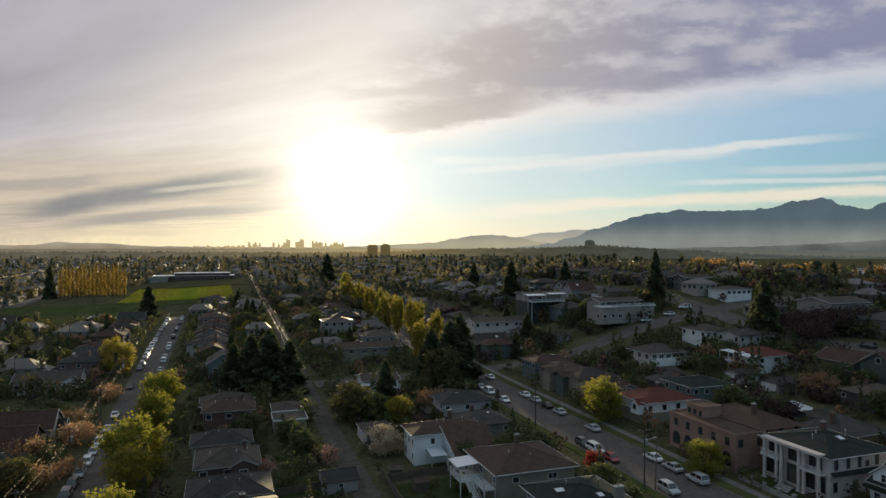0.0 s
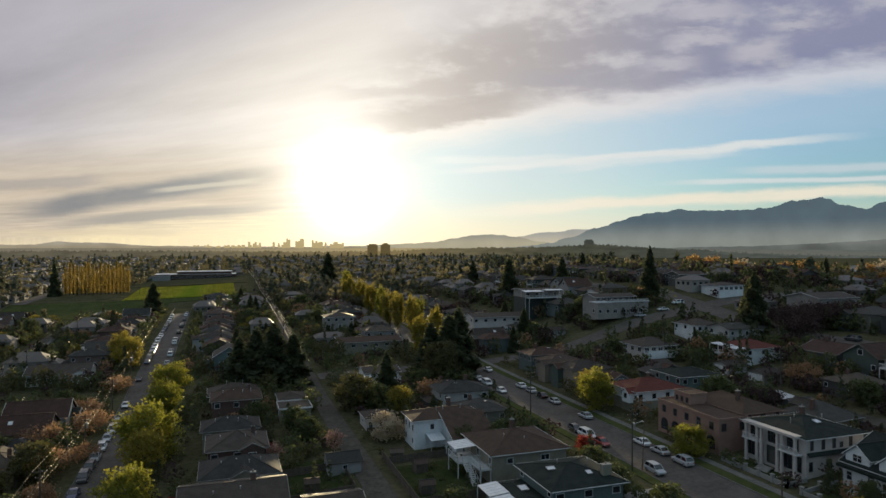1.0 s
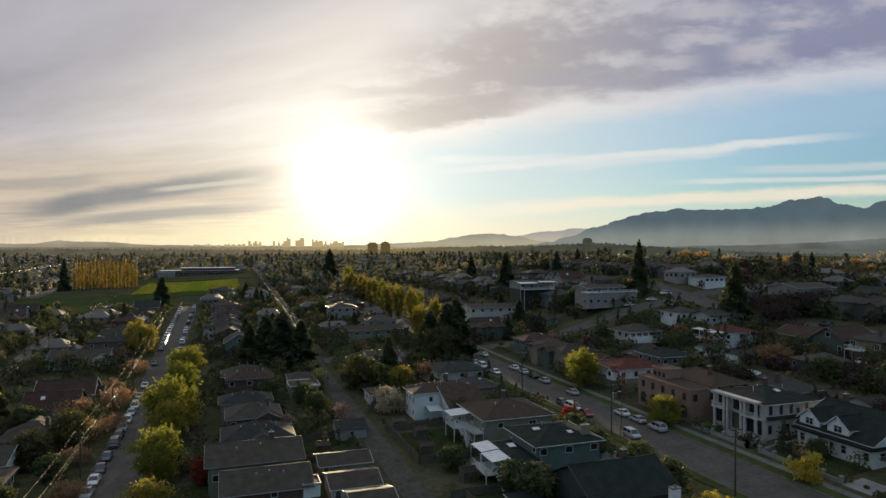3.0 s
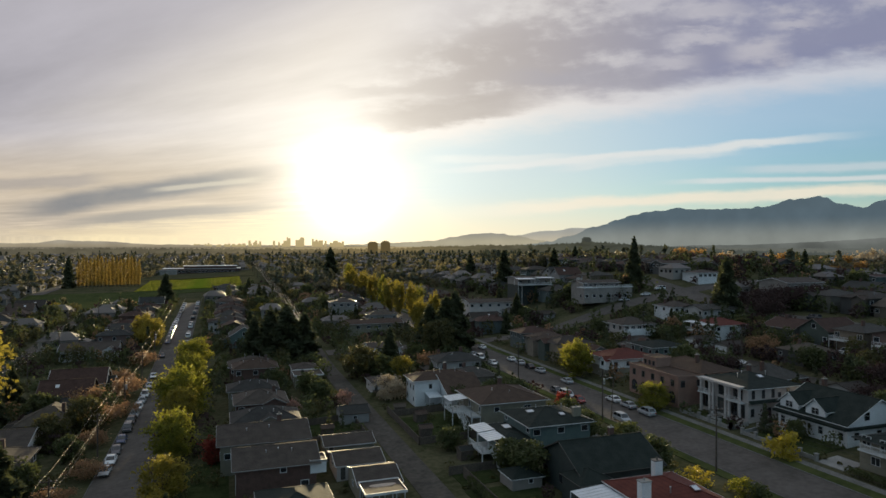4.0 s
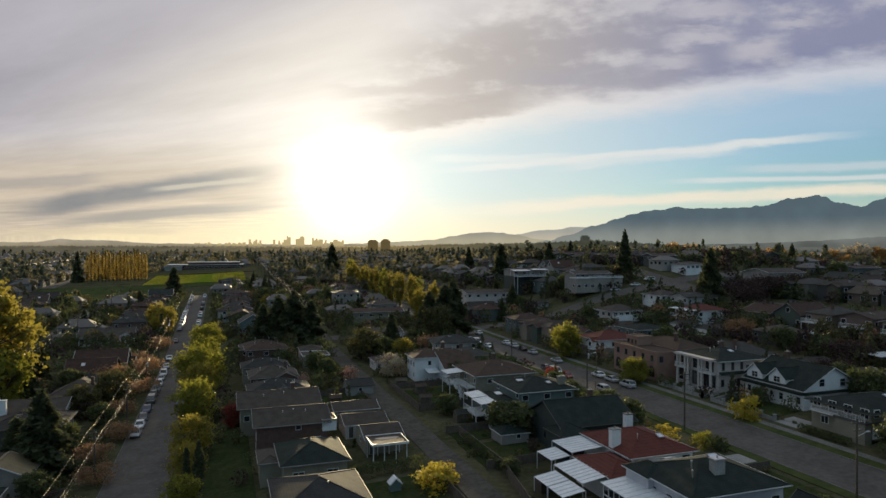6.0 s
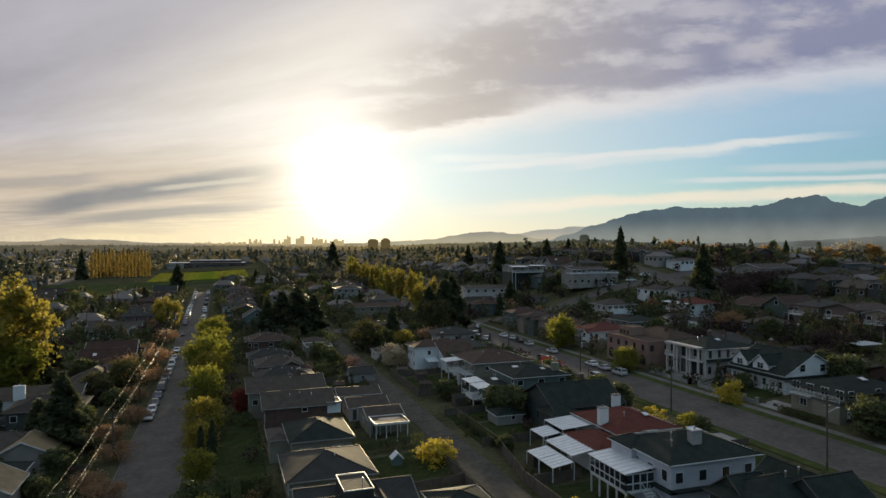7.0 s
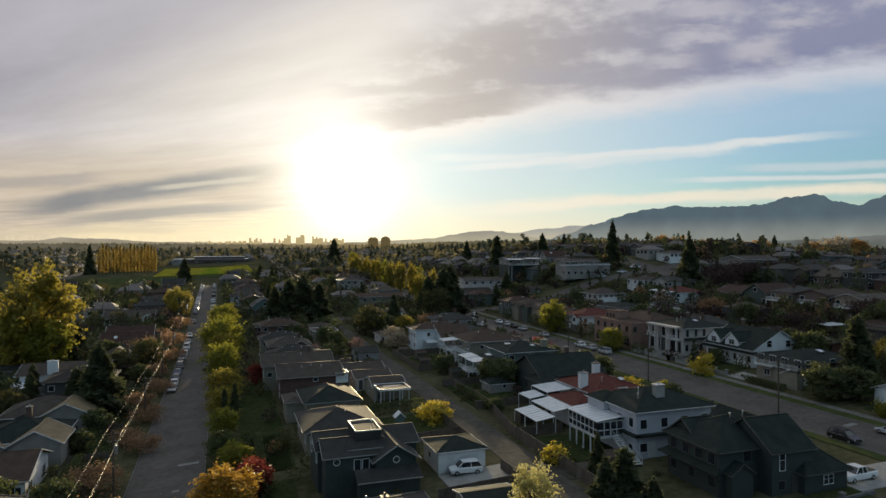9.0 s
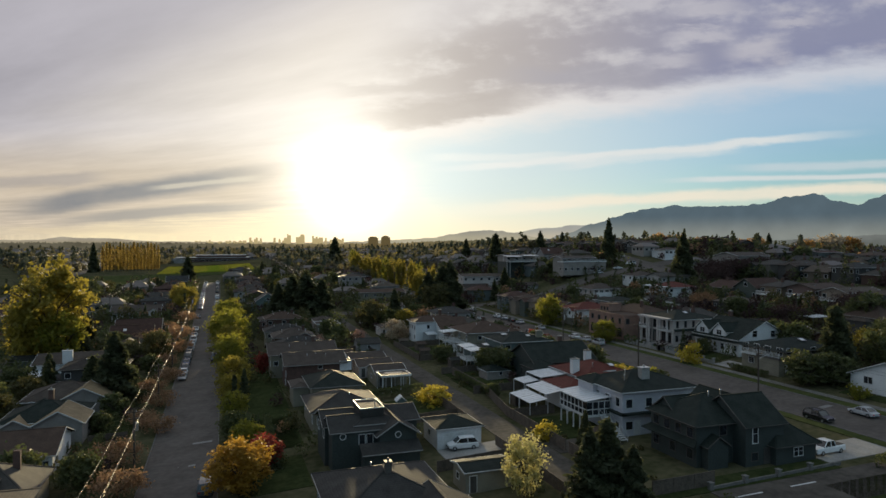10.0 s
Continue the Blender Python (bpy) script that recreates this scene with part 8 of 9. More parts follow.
def low_wall(pts, h=0.9, label="low pale concrete garden wall with square piers", pier=3.2, mat="concrete"):
    root = thing("garden_wall", label, "wall", "garden walls", at=Matrix.Identity(4))
    for (ua, va), (ub, vb) in zip(pts, pts[1:]):
        n = max(1, round(math.hypot(ub - ua, vb - va) / pier))
        for i in range(n):
            a = (ua + (ub - ua) * i / n, va + (vb - va) * i / n)
            b = (ua + (ub - ua) * (i + 1) / n, va + (vb - va) * (i + 1) / n)
            p = Geo()
            p.beam((*a, gz(*a) + h * 0.25), (*b, gz(*b) + h * 0.25), 0.22, h * 1.3)
            part("wall_panel", p, mat, root)
            q = Geo()
            q.box(a[0] - 0.25, a[0] + 0.25, a[1] - 0.25, a[1] + 0.25, gz(*a) - 0.4, gz(*a) + h + 0.4)
            q.box(a[0] - 0.32, a[0] + 0.32, a[1] - 0.32, a[1] + 0.32, gz(*a) + h + 0.4, gz(*a) + h + 0.52)
            part("pier", q, mat, root)


def patch(name, label, category, mat, u0, u1, v0, v1, up=0.10):
    strip(name, label, category, mat, u0, u1, v0, v1, up=up, step=3.0, thick=0.2)


low_wall([(87.6, 77.5), (87.6, 92.5)])
low_wall([(87.6, 58.0), (87.6, 74.5), (95.5, 74.5)], 0.8)
low_wall([(87.6, 77.5), (92.0, 77.5)])
low_wall([(36.5, 1.0), (58.0, 1.6)], 0.5, "low concrete retaining wall below a dark house", 5.0, "kerbstone")
fence([(27.6, 20), (27.6, 40), (30.5, 56), (30.5, 76)], 1.8)
fence([(28.5, 95), (28.5, 121)], 1.6)
fence([(28.2, 38.5), (36.0, 38.5)], 1.6)
fence([(28.2, 57.0), (42.0, 57.0)], 1.6)
fence([(28.5, 77.5), (38.0, 77.5)], 1.5)
fence([(28.5, 95.0), (42.0, 95.0)], 1.5)
fence([(28.5, 117), (42.0, 117)], 1.5)
fence([(29.0, 138), (44.0, 138)], 1.5)
fence([(19.8, 38), (19.8, 61)], 1.7)
fence([(8.5, 43.5), (19.8, 43.5)], 1.6)
fence([(7.5, 93.7), (19.0, 93.7)], 1.5)
fence([(9.0, 105.5), (20.0, 105.5), (20.0, 127)], 1.5)
fence([(8.0, 119), (20.0, 119)], 1.5)
fence([(19.8, 6), (19.8, 27)], 1.6)
fence([(8.5, 20.5), (19.5, 20.5)], 1.6)
fence([(29, 2), (38, 2)], 1.8)
fence([(27.6, 4), (27.6, 19)], 1.8)
fence([(58.5, 41), (69, 41)], 1.2)
fence([(-40, 59), (-34, 59)], 1.3)
fence([(-40, 76), (-34, 76)], 1.3)
fence([(108, 55), (122, 55)], 1.5)
fence([(108, 76), (122, 76)], 1.5)
fence([(107, 93), (122, 93)], 1.5)
fence([(122, 30), (122, 130)], 1.5)
fence([(107, 126), (122, 126)], 1.5)
for u0, u1, v0, v1 in ((-15.0, -7.0, 41.5, 60.0), (-15, -7.5, 24, 37), (28.5, 40, 58, 70), (29, 36, 72, 78), (29.5, 42, 97, 115), (88.2, 95.8, 59.5, 73.5), (88.2, 91.5, 79, 91), (9, 19, 45, 60), (9, 19, 107, 126), (59, 68, 20, 40),
                       (-40, -34, 46, 57), (-40.5, -34, 61, 75), (29, 42, 25, 37), (-72, -61, 46, 58), (-72, -62, 60, 75), (-72, -62, 82, 92), (50, 68, -20, -3), (88.5, 91.5, 15, 27)):
    patch("lawn", "small mown back-garden lawn", "lawn", "lawn", u0, u1, v0, v1)
patch("driveway", "pale concrete driveway beside a dark house", "driveway", "concrete", 57.2, 71.6, 2.5, 8.8)
patch("lawn", "open green lawn beside a hedge", "lawn", "lawn", -14.2, -6.6, 41.5, 104.0)
patch("lawn", "shaded lawn beside a dark house", "lawn", "lawn", 29.5, 57.0, 0.5, 4.2)
patch("driveway", "dark asphalt drive below a retaining wall", "driveway", "lane", 36.0, 71.6, -7.5, 0.4)
patch("driveway", "pale concrete driveway", "driveway", "concrete", 87.4, 92.0, 52.8, 57.8)
patch("driveway", "gravelled yard beside the lane", "driveway", "lane", 26.6, 37.0, 19.5, 24.5)
patch("driveway", "concrete apron before a lane garage", "driveway", "concrete", 11.2, 21.0, 23.5, 28.8)
patch("driveway", "pale concrete front drive", "driveway", "concrete", 58.0, 71.6, 44.0, 48.0)
patch("driveway", "pale concrete front drive", "driveway", "concrete", 58.0, 71.6, 84.0, 87.5)
patch("road_patch", "pale repair patch in the asphalt", "road patch", "patch", -25.0, -22.6, 40.0, 40.7, up=0.095)
patch("road_patch", "pale repair patch in the asphalt", "road patch", "patch", -23.4, -20.4, 51.0, 51.9, up=0.095)
patch("parking_line", "short white painted line on dark asphalt", "road marking", "trim", 37.5, 41.5, -2.0, -1.75, up=0.106)
patch("parking_line", "short white painted line on dark asphalt", "road marking", "trim", 45.9, 49.9, -1.9, -1.65, up=0.106)
patch("road_patch", "pale repair patch in the asphalt", "road patch", "patch", 78.0, 81.2, 22.0, 23.0, up=0.095)
# small garden clutter
for i, (u, v) in enumerate(((31.0, 119.0), (33.5, 111.0), (34.0, 84.5), (33.0, 46.5), (13.0, 110.0), (31.5, 100.5), (34.5, 21.5), (112.0, 60.0), (115.0, 84.0))):
    h = House(u, v, "small wooden garden shed with a pitched roof", name="garden_shed", group="garden sheds", category="shed", turn=(i * 37) % 20 - 10)
    h.trim = "wood"
    h.block(-1.2, 1.2, -1.0, 1.0, 0, 1.9, "wood", "roofs", "gable", 0.5, 0.2, "x", 0.08, foot=0.4)
    h.door("S", 0.2, -1.0, 0.0, 0.7, 1.6, "wood")
b = House(12.9, 55.7, "small blue-grey playhouse with a pitched roof", name="playhouse", group="garden sheds", category="playhouse")
b.block(-0.8, 0.8, -0.7, 0.7, 0, 1.3, "teal", "polycarb", "gable", 0.9, 0.15, "y", 0.06, foot=0.4)
low_wall([(-72.5, 240), (-72.5, 420)], 1.0, "long pale wall along the western lane", 9.0)

# ---- the playing field and school ----
strip("playing_field", "sunlit mown grass of a school playing field", "playing field", "field", -66, 6, 469, 584, up=0.25, step=6.0, thick=0.3)
strip("school_grounds", "rough grass behind the playing field", "school yard", "ground", -80, 20, 586, 688, up=0.2, step=6.0, thick=0.3)
strip("grass_bank", "sloping rough grass below the playing field", "grass bank", "bank", -35.8, 24, 455, 468.5, up=0.2, step=4.0, thick=0.3)
strip("grass_bank_west", "wide slope of dark grass below a row of poplars", "grass bank", "bank", -130, -36, 392, 468.5, up=0.2, step=4.0, thick=0.3)



def grass_blades():
    """Tufts of standing grass that the low sun shines through."""
    gen_ = np.random.default_rng(3)
    n = 30000
    u, v = gen_.uniform(-66, 6, n), gen_.uniform(469, 584, n)
    keep = np.sin(v * 0.09 + u * 0.02) * 0.5 + gen_.random(n) > -0.1
    u, v = u[keep], v[keep]
    p = np.c_[u, v, land(u, v) + 0.25]
    a = gen_.uniform(0, math.pi, len(u))
    d_ = np.c_[np.cos(a), np.sin(a), np.zeros(len(u))] * 0.35
    up_ = np.c_[gen_.normal(0, 0.06, len(u)), gen_.normal(0, 0.06, len(u)), gen_.uniform(0.12, 0.3, len(u))]
    vv = np.stack([p - d_, p + d_, p + d_ * 0.8 + up_, p - d_ * 0.8 + up_], 1).reshape(-1, 3)
    me = quick_mesh("field_grass", vv, np.arange(len(vv)).reshape(-1, 4), "blade")
    tagged(new("field_grass", me), "standing grass of the playing field lit from behind", "grass", kind="stuff")


grass_blades()


def school():
    h = start(-66.0, 10.0, 690.0, 716.0, "long low school with flat pale roofs and reddish walls", name="school", group="", category="school")
    h.block(*h.all, 0, 5.0, "brick", "polycarb", "flat", over=0.6)
    h.block(-h.x + 20, h.x - 4, -h.y + 3, h.y - 2, 5.2, 7.6, "brick", "polycarb", "flat", over=0.6, foot=0)
    h.block(-h.x - 6, -h.x + 14, -h.y - 10, -h.y - 0.1, 0, 4.0, "concrete", "roof", "flat", over=0.4)
    for i in range(16):
        h.window("S", -h.x + 16 + i * 3.8, -h.y, 1.2, 2.6, 2.0)


school()

# ---- far town, woods, towers, hills ----
gen = np.random.default_rng(5)
HX, HY = math.sin(radians(HEAD)), math.cos(radians(HEAD))       # ahead
RX, RY = HY, -HX                                                # to the right


def wedge(n, near, far_, power=1.0, half=37.0):
    """Random spots in the wedge of land ahead."""
    r = near * (far_ / near) ** (gen.random(n) ** power)
    a = np.radians(gen.uniform(-half, half, n))
    d, x = r * np.cos(a), r * np.sin(a)
    return d * HX + x * RX, d * HY + x * RY, r


def far_trees(name, label, n, near, far_, tall, mat, power=1.0, slim=0.0, per=26):
    """Crowns of loose leaf clumps, so that the low sun shines through them."""
    u, v, r = wedge(n, near, far_, power)
    patchy = np.array([noise.noise(Vector((a / 90, b / 90, 0.0))) for a, b in zip(u, v)])
    field_ = (patchy < gen.uniform(-0.75, 0.12, n)) | (u > -132) & (u < 24) & (v > 390) & (v < 610) | (u > -70) & (u < 40) & (v >= 610) & (v < 722)
    side_ = (u * RX + v * RY) / (u * HX + v * HY)
    field_ |= (side_ > 0.27) & (r > 470 + 900 * np.clip(0.34 - side_, 0, 1))
    u, v = u[~field_], v[~field_]
    n = len(u)
    h = gen.uniform(*tall, n)
    w = h * gen.uniform(0.28, 0.5, n) * (1 - slim)
    d_ = gen.normal(size=(n, per, 3))
    d_ /= np.linalg.norm(d_, axis=2)[..., None]
    d_ *= (gen.uniform(0.2, 1, (n, per)) ** 0.4)[..., None]
    z = 0.48 + 0.48 * d_[..., 2]
    wide = np.ones_like(z)
    if slim > 0.3:
        z = gen.uniform(0.04, 1.0, (n, per)) ** 1.2
        wide = 1.5 * (1.04 - z)
    c = np.stack([u[:, None] + d_[..., 0] * w[:, None] * wide, v[:, None] + d_[..., 1] * w[:, None] * wide, land(u, v)[:, None] + h[:, None] * z], -1).reshape(-1, 3)
    verts, faces = leaf_quads(c, np.repeat(h * 0.165, per), gen)
    tagged(new(name, quick_mesh(name, verts, faces, mat)), label, "woods", kind="stuff")


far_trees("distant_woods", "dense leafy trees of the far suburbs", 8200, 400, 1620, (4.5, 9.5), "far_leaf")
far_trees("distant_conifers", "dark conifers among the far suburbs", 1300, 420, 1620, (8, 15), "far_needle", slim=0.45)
far_trees("distant_golden_trees", "golden spring trees among the far suburbs", 110, 400, 1500, (5, 9), "leaf_gold")


def far_houses(n):
    u, v, r = wedge(n, 235, 1600, 0.9)
    # rows like those of the near streets
    su = np.round((u - ST_L) / 25.4) * 25.4 + ST_L + 12.7 + gen.normal(0, 1.2, n)
    sv = np.round(v / 12.5) * 12.5 + gen.normal(0, 0.8, n)
    u, v = su, np.where(np.abs(sv - 203) < 11, sv + 22, sv)
    key_ = np.unique(np.c_[np.round(u / 25.4), np.round(v / 12.5)], axis=0, return_index=True)[1]
    u, v = u[key_], v[key_]
    keep = ~((u > -130) & (u < -34) & (v > 388) & (v < 470) | (u > -115) & (u < 28) & (v > 450) & (v < 730))
    keep &= ~np.array([any(abs(a - s_) < 11 for s_ in STREETS) for a in u])
    sd = (u * RX + v * RY) / (u * HX + v * HY)
    keep &= ~((sd > 0.27) & (np.hypot(u, v) > 480))
    near_ = np.array([free(a - 6, a + 6, b - 4.5, b + 4.5) and (seen(a, b)) for a, b in zip(u, v)])
    u, v = u[keep & near_], v[keep & near_]
    n = len(u)
    w, d, e = gen.uniform(4.5, 6.5, n), gen.uniform(4, 5.2, n), gen.uniform(3, 5.6, n)
    b = land(u, v)
    rz_ = e + d * gen.uniform(0.3, 0.55, n)
    def pt(sx, sy, z):
        return np.stack([u + sx * w, v + sy * d, b + z], -1)
    zero = np.zeros(n) - 1.0
    P = np.stack([pt(-1, -1, zero), pt(1, -1, zero), pt(1, 1, zero), pt(-1, 1, zero), pt(-1, -1, e), pt(1, -1, e), pt(1, 1, e), pt(-1, 1, e)], 1)
    walls = np.array([[0, 1, 5, 4], [1, 2, 6, 5], [2, 3, 7, 6], [3, 0, 4, 7]])
    f = (walls[None] + (np.arange(n) * 8)[:, None, None]).reshape(-1, 4)
    tagged(new("distant_house_walls", quick_mesh("distant_house_walls", P.reshape(-1, 3), f, "farwall")), "walls of countless far houses", "houses", kind="stuff")
    # dark panes on the fronts that look this way
    panes = []
    for k in range(3):
        for sx, sy in ((-0.62 + 0.62 * k, None), (None, -0.6 + 0.6 * k)):
            a = gen.uniform(0.5, 0.9, n)
            lo, hi = e - 2.2, e - gen.uniform(0.8, 1.2, n)
            if sy is None:
                x, y = u + sx * w, v - d - 0.03
                q4 = [(x - a, y, b + lo), (x + a, y, b + lo), (x + a, y, b + hi), (x - a, y, b + hi)]
            else:
                x, y = u - w - 0.03, v + sy * d
                q4 = [(x, y + a, b + lo), (x, y - a, b + lo), (x, y - a, b + hi), (x, y + a, b + hi)]
            panes.append(np.stack([np.stack(p_, -1) for p_ in q4], 1))
    pv = np.concatenate(panes).reshape(-1, 3)
    tagged(new("distant_house_panes", quick_mesh("distant_house_panes", pv, np.arange(len(pv)).reshape(-1, 4), "glass")), "dark window panes of countless far houses", "windows", kind="stuff")
    o = 1.1
    R = np.stack([pt(-o, -o, e - 0.2), pt(o, -o, e - 0.2), pt(o, o, e - 0.2), pt(-o, o, e - 0.2), pt(-0.5, 0, rz_), pt(0.5, 0, rz_)], 1)
    q = np.array([[0, 1, 5, 4], [2, 3, 4, 5]])
    tri = np.array([[1, 2, 5], [3, 0, 4]])
    fq = (q[None] + (np.arange(n) * 6)[:, None, None]).reshape(-1, 4).tolist() + (tri[None] + (np.arange(n) * 6)[:, None, None]).reshape(-1, 3).tolist()
    me = bpy.data.meshes.new("distant_house_roofs")
    me.from_pydata(R.reshape(-1, 3).tolist(), [], fq)
    me.materials.append(M["farroof"])
    tagged(new("distant_house_roofs", me), "shingle roofs of countless far houses", "houses", kind="stuff")


M["farwall"] = material("far_house_paint", [(0.10, 0.085, 0.07), (0.29, 0.27, 0.245)], 0.9, 22.0, 0.03)
M["farroof"] = material("far_house_shingles", [(0.05, 0.045, 0.04), (0.12, 0.105, 0.09)], 0.55, 30.0, 0.02, spec=0.5)
far_houses(4200)


def tower(x, depth, wide, z_top, label, air, cap=False):
    """An apartment tower: x is how far right of the heading it lies, as a share of its distance."""
    u, v = depth * (HX + x * RX), depth * (HY + x * RY)
    b = gz(u, v)
    root = thing("apartment_tower", label, "tower", "apartment towers", at=pose(u, v, b, 0, 0, -12))
    H, w = z_top - b, wide / 2
    g = Geo()
    g.box(-w, w, -w * 0.8, w * 0.8, -3, H - 3)
    g.box(-w * 0.7, w * 0.7, -w * 0.6, w * 0.6, H - 3, H)
    part("wall", g, air, root)
    for f in range(int(H // 3) - 2):
        s = Geo()
        s.box(-w - 0.4, w + 0.4, -w * 0.8 - 0.8, -w * 0.8, 3 + f * 3, 3.9 + f * 3)
        part("balcony", s, air, root)
        p = Geo()
        p.box(-w * 0.9, w * 0.9, -w * 0.8 - 0.05, -w * 0.8 + 0.1, 4.1 + f * 3, 5.8 + f * 3)
        part("window", p, air + "_dim", root)
    if cap:
        c = Geo()
        c.tube((0, 0, H - 3), (0, 0, H + 1.5), w * 0.75, w * 0.3, 10)
        part("roof", c, air, root)


# the towers glow in painted haze colours, their windows in a dimmer one
M["sun_tower"] = far_material("warm_tower_haze_glow", (0.125, 0.094, 0.042), (0.105, 0.080, 0.038), 20, 55, 0.08)
M["sun_tower_dim"] = far_material("warm_tower_haze_glow_in_windows", (0.100, 0.075, 0.034), (0.084, 0.064, 0.031), 20, 55, 0.08)
M["ridge_tower"] = far_material("grey_tower_haze_glow", (0.062, 0.066, 0.050), (0.050, 0.056, 0.048), 20, 60, 0.08)
M["ridge_tower_dim"] = far_material("grey_tower_haze_glow_in_windows", (0.046, 0.050, 0.042), (0.038, 0.043, 0.039), 20, 60, 0.08)
tower(-0.1095, 1650, 26, 49.0, "pale apartment tower far across the suburbs", "sun_tower")
tower(-0.0895, 1650, 24, 50.0, "apartment tower with a domed top far across the suburbs", "sun_tower", True)
tower(0.2275, 1640, 20, 60.5, "dark apartment tower on a wooded ridge", "ridge_tower")


def block_far(u, v, w, d, h, label):
    root = House(u, v, label, name="apartment_block", group="", category="apartment block")
    root.block(-w, w, -d, d, 0, h, "white", "roof", "flat", over=0.4)
    for z in np.arange(1.0, h - 1.5, 2.9):
        root.windows("S", (-w, w, -d, d), z, 7, 1.4, 1.3)
        root.windows("W", (-w, w, -d, d), z, 4, 1.4, 1.3)


block_far(372, 275, 15, 8, 9.5, "modern white apartment block on the ridge")


def ridge(name, label, knots, depth, mat, foot=0.0, rough=1.0, grain=1.0):
    """A range of hills: knots are (share right of the heading, height as a share of the distance)."""
    xs = np.array([k[0] for k in knots])
    zs = np.array([k[1] for k in knots])
    n = 640 if grain == 1.0 else 900
    x = np.linspace(xs[0], xs[-1], n)
    e = np.interp(x, xs, zs)
    e = np.convolve(np.pad(e, 2, mode="edge"), np.ones(5) / 5, "valid")
    d0 = depth / np.sqrt(1 + x * x * 0.9)
    bumps = np.array([noise.fractal(Vector((a * 55 * grain, depth * 0.01, 0)), 1.0, 2.0, 5) for a in x])
    top = 43 + e * d0 + bumps * rough * depth * 0.0016
    rows = []
    for k, (pull, share) in enumerate(((1.0, 1.0), (0.996, 0.62), (0.992, 0.28), (0.988, 0.0))):
        d = depth * pull / np.sqrt(1 + x * x * 0.9)
        rows.append(np.stack([d * (HX + x * RX), d * (HY + x * RY), foot + (top - foot) * share], -1))
    verts = np.concatenate(rows)
    i = np.arange(n - 1)
    faces = np.concatenate([np.stack([r * n + i, r * n + i + 1, (r + 1) * n + i + 1, (r + 1) * n + i], 1)[:, ::-1] for r in range(3)])
    me = quick_mesh(name, verts, faces, mat)
    tagged(new(name, me), label, "hills", kind="structure")


def px(x, y):
    return ((x - 784) / 1140.8, (437.5 - y) / 1140.8)


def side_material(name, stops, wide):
    """A glowing band of distance: painted haze, brightest below the sun, coloured by how far to the side it lies."""
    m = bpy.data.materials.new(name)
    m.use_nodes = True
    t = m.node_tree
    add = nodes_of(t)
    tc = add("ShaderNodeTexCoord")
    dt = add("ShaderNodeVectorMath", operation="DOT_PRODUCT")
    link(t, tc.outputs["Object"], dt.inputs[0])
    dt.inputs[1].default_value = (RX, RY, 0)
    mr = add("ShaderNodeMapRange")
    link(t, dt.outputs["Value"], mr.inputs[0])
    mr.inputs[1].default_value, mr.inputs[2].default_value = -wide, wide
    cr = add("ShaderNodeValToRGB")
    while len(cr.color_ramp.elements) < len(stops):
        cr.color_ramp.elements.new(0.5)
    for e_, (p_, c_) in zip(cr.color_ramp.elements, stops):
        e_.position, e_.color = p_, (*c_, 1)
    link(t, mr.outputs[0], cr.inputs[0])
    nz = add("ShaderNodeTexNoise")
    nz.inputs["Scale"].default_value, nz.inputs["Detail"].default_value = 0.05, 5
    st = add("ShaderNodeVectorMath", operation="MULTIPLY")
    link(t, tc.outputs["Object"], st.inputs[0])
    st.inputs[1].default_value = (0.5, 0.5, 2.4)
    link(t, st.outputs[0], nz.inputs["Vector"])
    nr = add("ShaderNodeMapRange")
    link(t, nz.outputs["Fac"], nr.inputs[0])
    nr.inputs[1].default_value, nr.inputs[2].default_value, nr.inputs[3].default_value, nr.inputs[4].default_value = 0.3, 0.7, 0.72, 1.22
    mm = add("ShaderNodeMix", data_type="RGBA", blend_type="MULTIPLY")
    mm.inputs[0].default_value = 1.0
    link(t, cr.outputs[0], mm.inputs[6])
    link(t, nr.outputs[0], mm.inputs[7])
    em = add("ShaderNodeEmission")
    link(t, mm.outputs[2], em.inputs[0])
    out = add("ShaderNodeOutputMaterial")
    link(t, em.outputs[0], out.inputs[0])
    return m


M["suburb_glow"] = side_material("hazy_suburb_glow", ((0.0, (0.105, 0.098, 0.072)), (0.25, (0.125, 0.110, 0.072)), (0.38, (0.19, 0.150, 0.078)), (0.44, (0.225, 0.172, 0.080)), (0.52, (0.125, 0.108, 0.062)), (0.62, (0.066, 0.068, 0.048)), (0.72, (0.058, 0.064, 0.052)), (0.80, (0.080, 0.090, 0.080)), (1.0, (0.090, 0.102, 0.098))), 1250)
M["plain_glow"] = side_material("hazy_far_plain_glow", ((0.0, (0.17, 0.155, 0.125)), (0.25, (0.22, 0.19, 0.135)), (0.38, (0.36, 0.29, 0.16)), (0.44, (0.42, 0.33, 0.17)), (0.52, (0.26, 0.225, 0.135)), (0.64, (0.14, 0.14, 0.115)), (1.0, (0.105, 0.118, 0.112))), 2600)
M["mountain"] = far_material("blue_mountain_haze_glow", (0.235, 0.255, 0.235), (0.088, 0.125, 0.150), 70, 230, 0.10)
M["hill_mid"] = far_material("pale_hill_haze_glow", (0.42, 0.38, 0.27), (0.29, 0.28, 0.24), 60, 140, 0.06)
M["hill_far"] = far_material("bright_hill_haze_glow", (0.52, 0.46, 0.34), (0.36, 0.36, 0.33), 60, 160, 0.05)
M["plain_far"] = far_material("hazy_plain_glow", (0.30, 0.255, 0.17), (0.36, 0.32, 0.25), 30, 70, 0.15)
M["flat_far"] = far_material("grey_flat_haze_glow", (0.115, 0.125, 0.115), (0.155, 0.165, 0.155), 30, 80, 0.25)
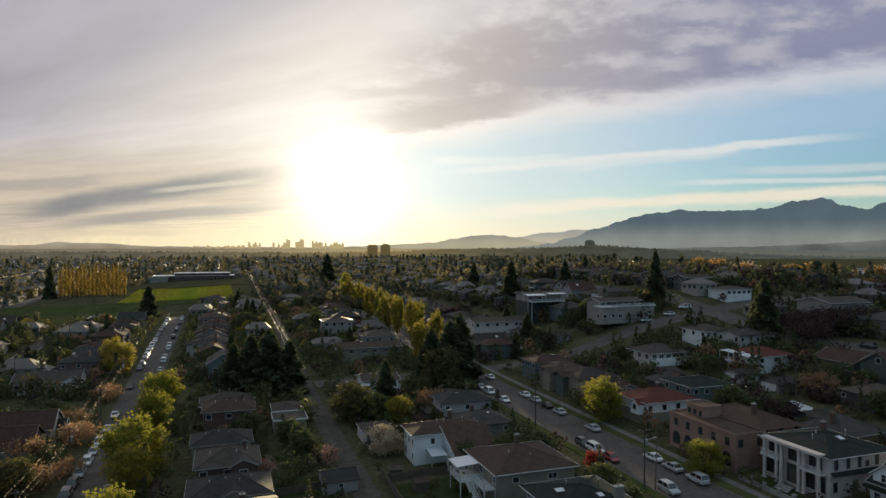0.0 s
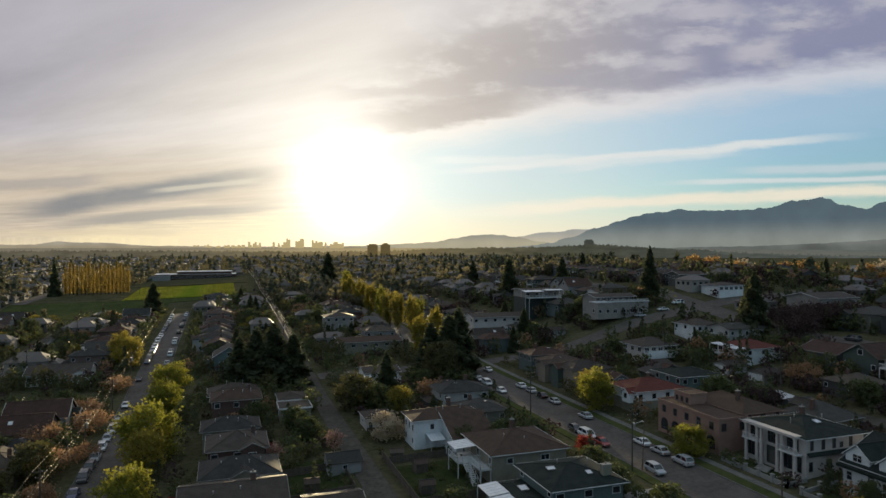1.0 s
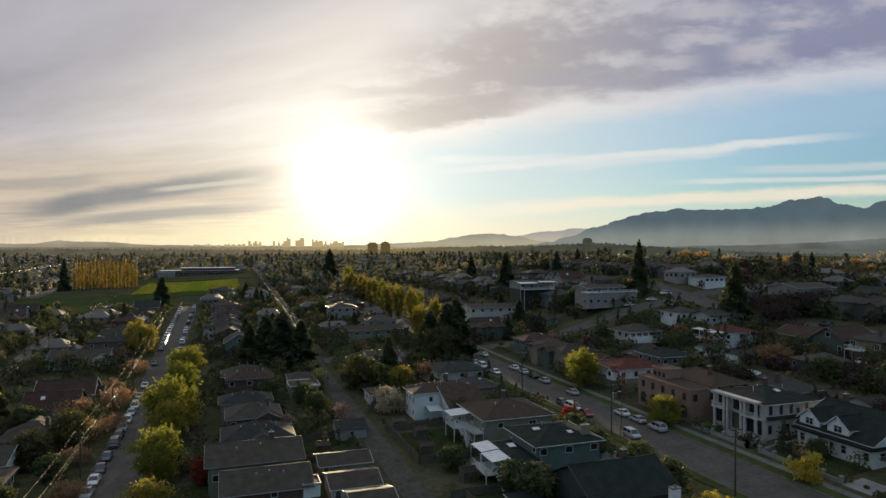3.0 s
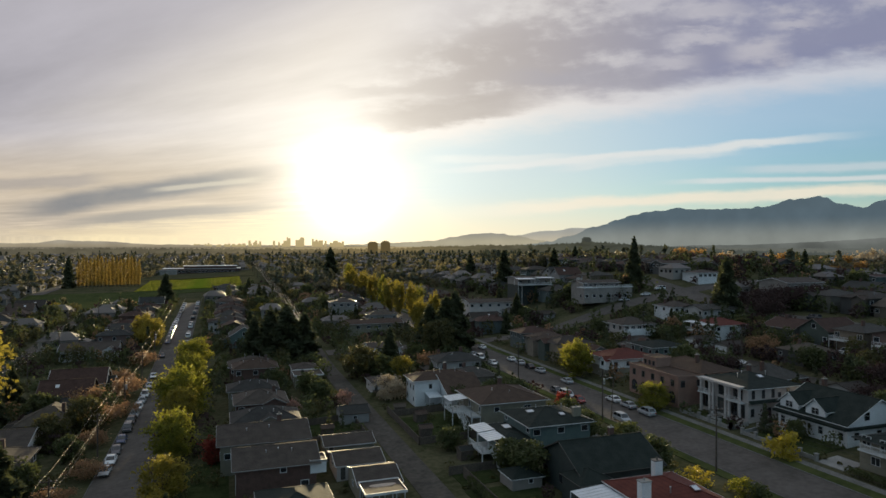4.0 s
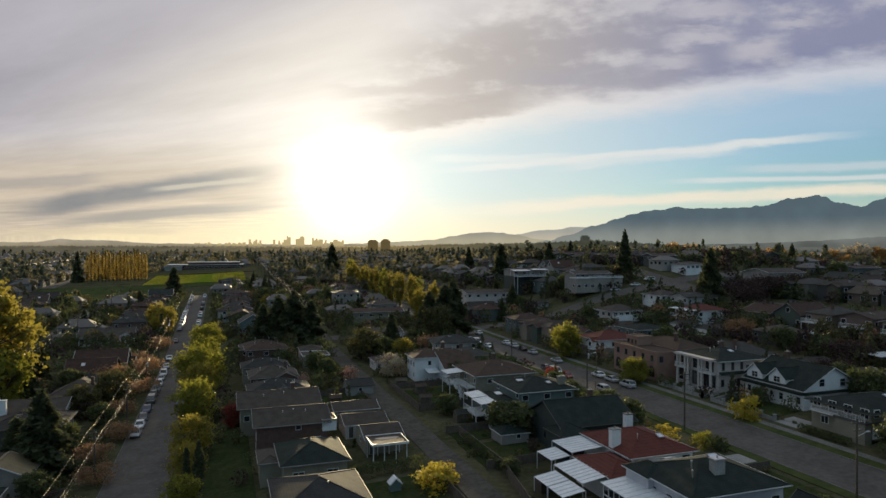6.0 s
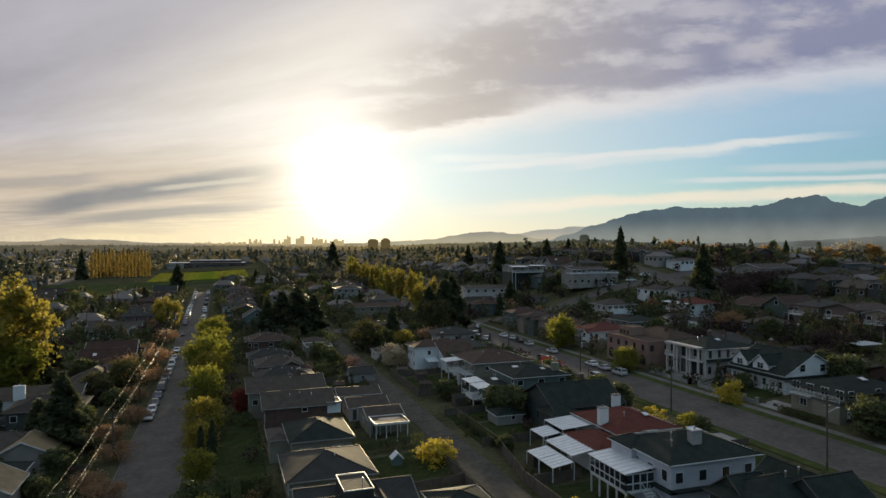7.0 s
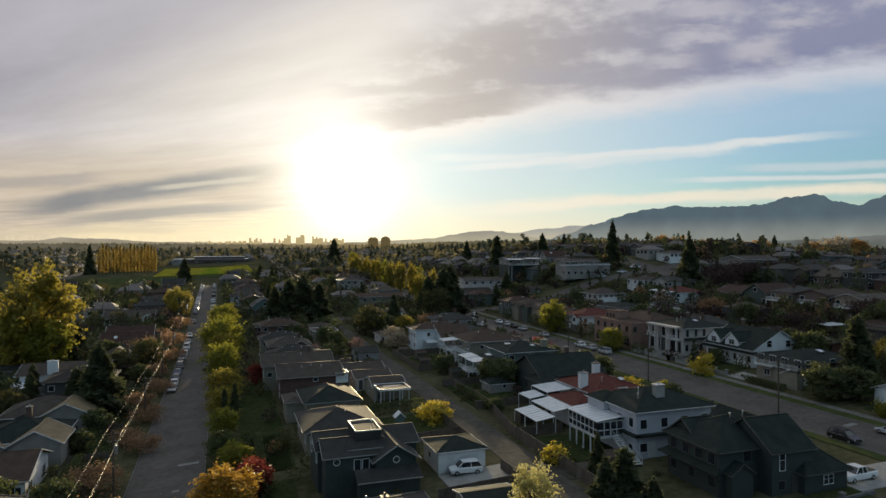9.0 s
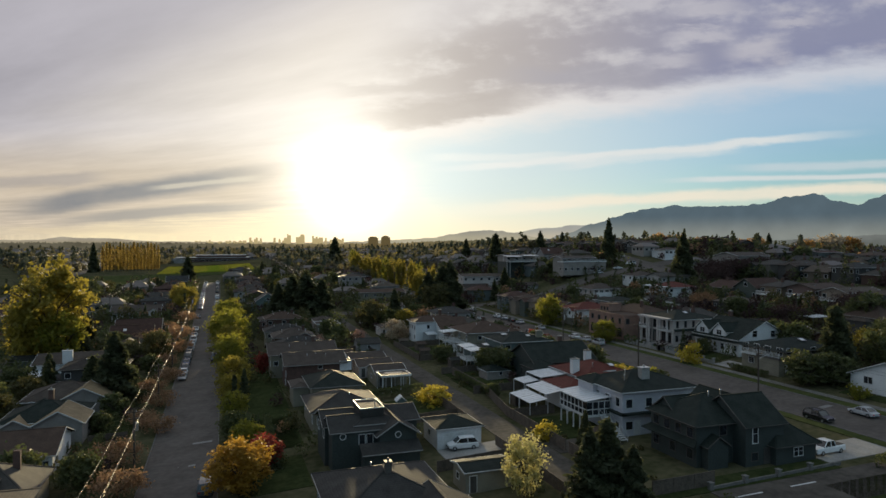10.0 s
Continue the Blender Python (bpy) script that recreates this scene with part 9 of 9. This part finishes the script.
M["city"] = far_material("hazy_city_glow", (0.46, 0.36, 0.18), (0.50, 0.40, 0.21), 30, 140, 0.05)
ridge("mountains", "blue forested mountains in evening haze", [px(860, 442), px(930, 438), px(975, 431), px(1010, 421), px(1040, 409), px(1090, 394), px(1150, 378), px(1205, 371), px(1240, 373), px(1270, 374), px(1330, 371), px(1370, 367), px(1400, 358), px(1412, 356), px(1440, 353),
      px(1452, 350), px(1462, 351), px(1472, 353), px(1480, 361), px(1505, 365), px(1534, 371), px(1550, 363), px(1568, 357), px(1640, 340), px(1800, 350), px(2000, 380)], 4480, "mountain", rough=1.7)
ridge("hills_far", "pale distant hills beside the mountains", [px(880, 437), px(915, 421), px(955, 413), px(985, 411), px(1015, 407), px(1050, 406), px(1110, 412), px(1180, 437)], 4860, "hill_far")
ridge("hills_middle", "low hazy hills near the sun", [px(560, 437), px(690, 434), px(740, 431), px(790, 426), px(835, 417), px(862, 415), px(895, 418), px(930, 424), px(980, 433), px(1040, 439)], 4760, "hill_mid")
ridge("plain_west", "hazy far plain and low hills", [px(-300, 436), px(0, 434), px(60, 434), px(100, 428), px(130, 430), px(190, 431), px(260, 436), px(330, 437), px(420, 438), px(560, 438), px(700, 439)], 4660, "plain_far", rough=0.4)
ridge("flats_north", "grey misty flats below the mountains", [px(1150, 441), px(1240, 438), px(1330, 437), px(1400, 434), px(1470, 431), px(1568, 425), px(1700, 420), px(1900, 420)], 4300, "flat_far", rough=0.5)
# a jagged treeline added to carry the painted suburb haze
ridge("suburb_skyline", "far wooded suburbs, evening haze painted as glow", [px(-200, 446), px(0, 446), px(200, 445), px(400, 446), px(560, 447), px(700, 445), px(760, 442), px(860, 440), px(980, 438), px(1040, 434), px(1090, 435), px(1150, 440), px(1240, 444), px(1320, 449), px(1420, 452), px(1568, 455), px(1760, 455)], 1660, "suburb_glow", rough=1.6, grain=14.0)
g = Geo()
city = random.Random(8)
for i in range(74):
    x = city.choice((city.uniform(335, 420), city.uniform(420, 610), city.uniform(420, 610)))
    hgt = city.uniform(5, 11) if x > 430 else city.uniform(2, 6)
    if 505 < x < 560:
        hgt += city.uniform(1, 7)
    a, e = px(x, 440 - hgt)
    d = 4400.0
    w = city.choice((city.uniform(4, 7), city.uniform(5, 12)))
    u, v = d * (HX + a * RX), d * (HY + a * RY)
    g.box(u - w, u + w, v - w, v + w, 20, 43 + e * d)
tagged(new("city_skyline", g.mesh("city_skyline", mats_of("city"))), "hazy skyline of far city towers", "skyline", kind="structure")

# the level country beyond the suburbs: a glowing sheet, evening haze painted into its colour
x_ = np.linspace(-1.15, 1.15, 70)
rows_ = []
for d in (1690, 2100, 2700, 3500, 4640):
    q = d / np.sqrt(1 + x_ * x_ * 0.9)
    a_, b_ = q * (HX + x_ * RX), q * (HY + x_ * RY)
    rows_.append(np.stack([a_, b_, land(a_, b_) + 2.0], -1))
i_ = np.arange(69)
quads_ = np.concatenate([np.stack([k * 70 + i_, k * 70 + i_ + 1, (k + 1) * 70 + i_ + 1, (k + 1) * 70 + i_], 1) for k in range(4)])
tagged(new("far_plain", quick_mesh("far_plain", np.concatenate(rows_), quads_, "plain_glow")), "level far country, evening haze painted as glow", "plain", kind="structure")
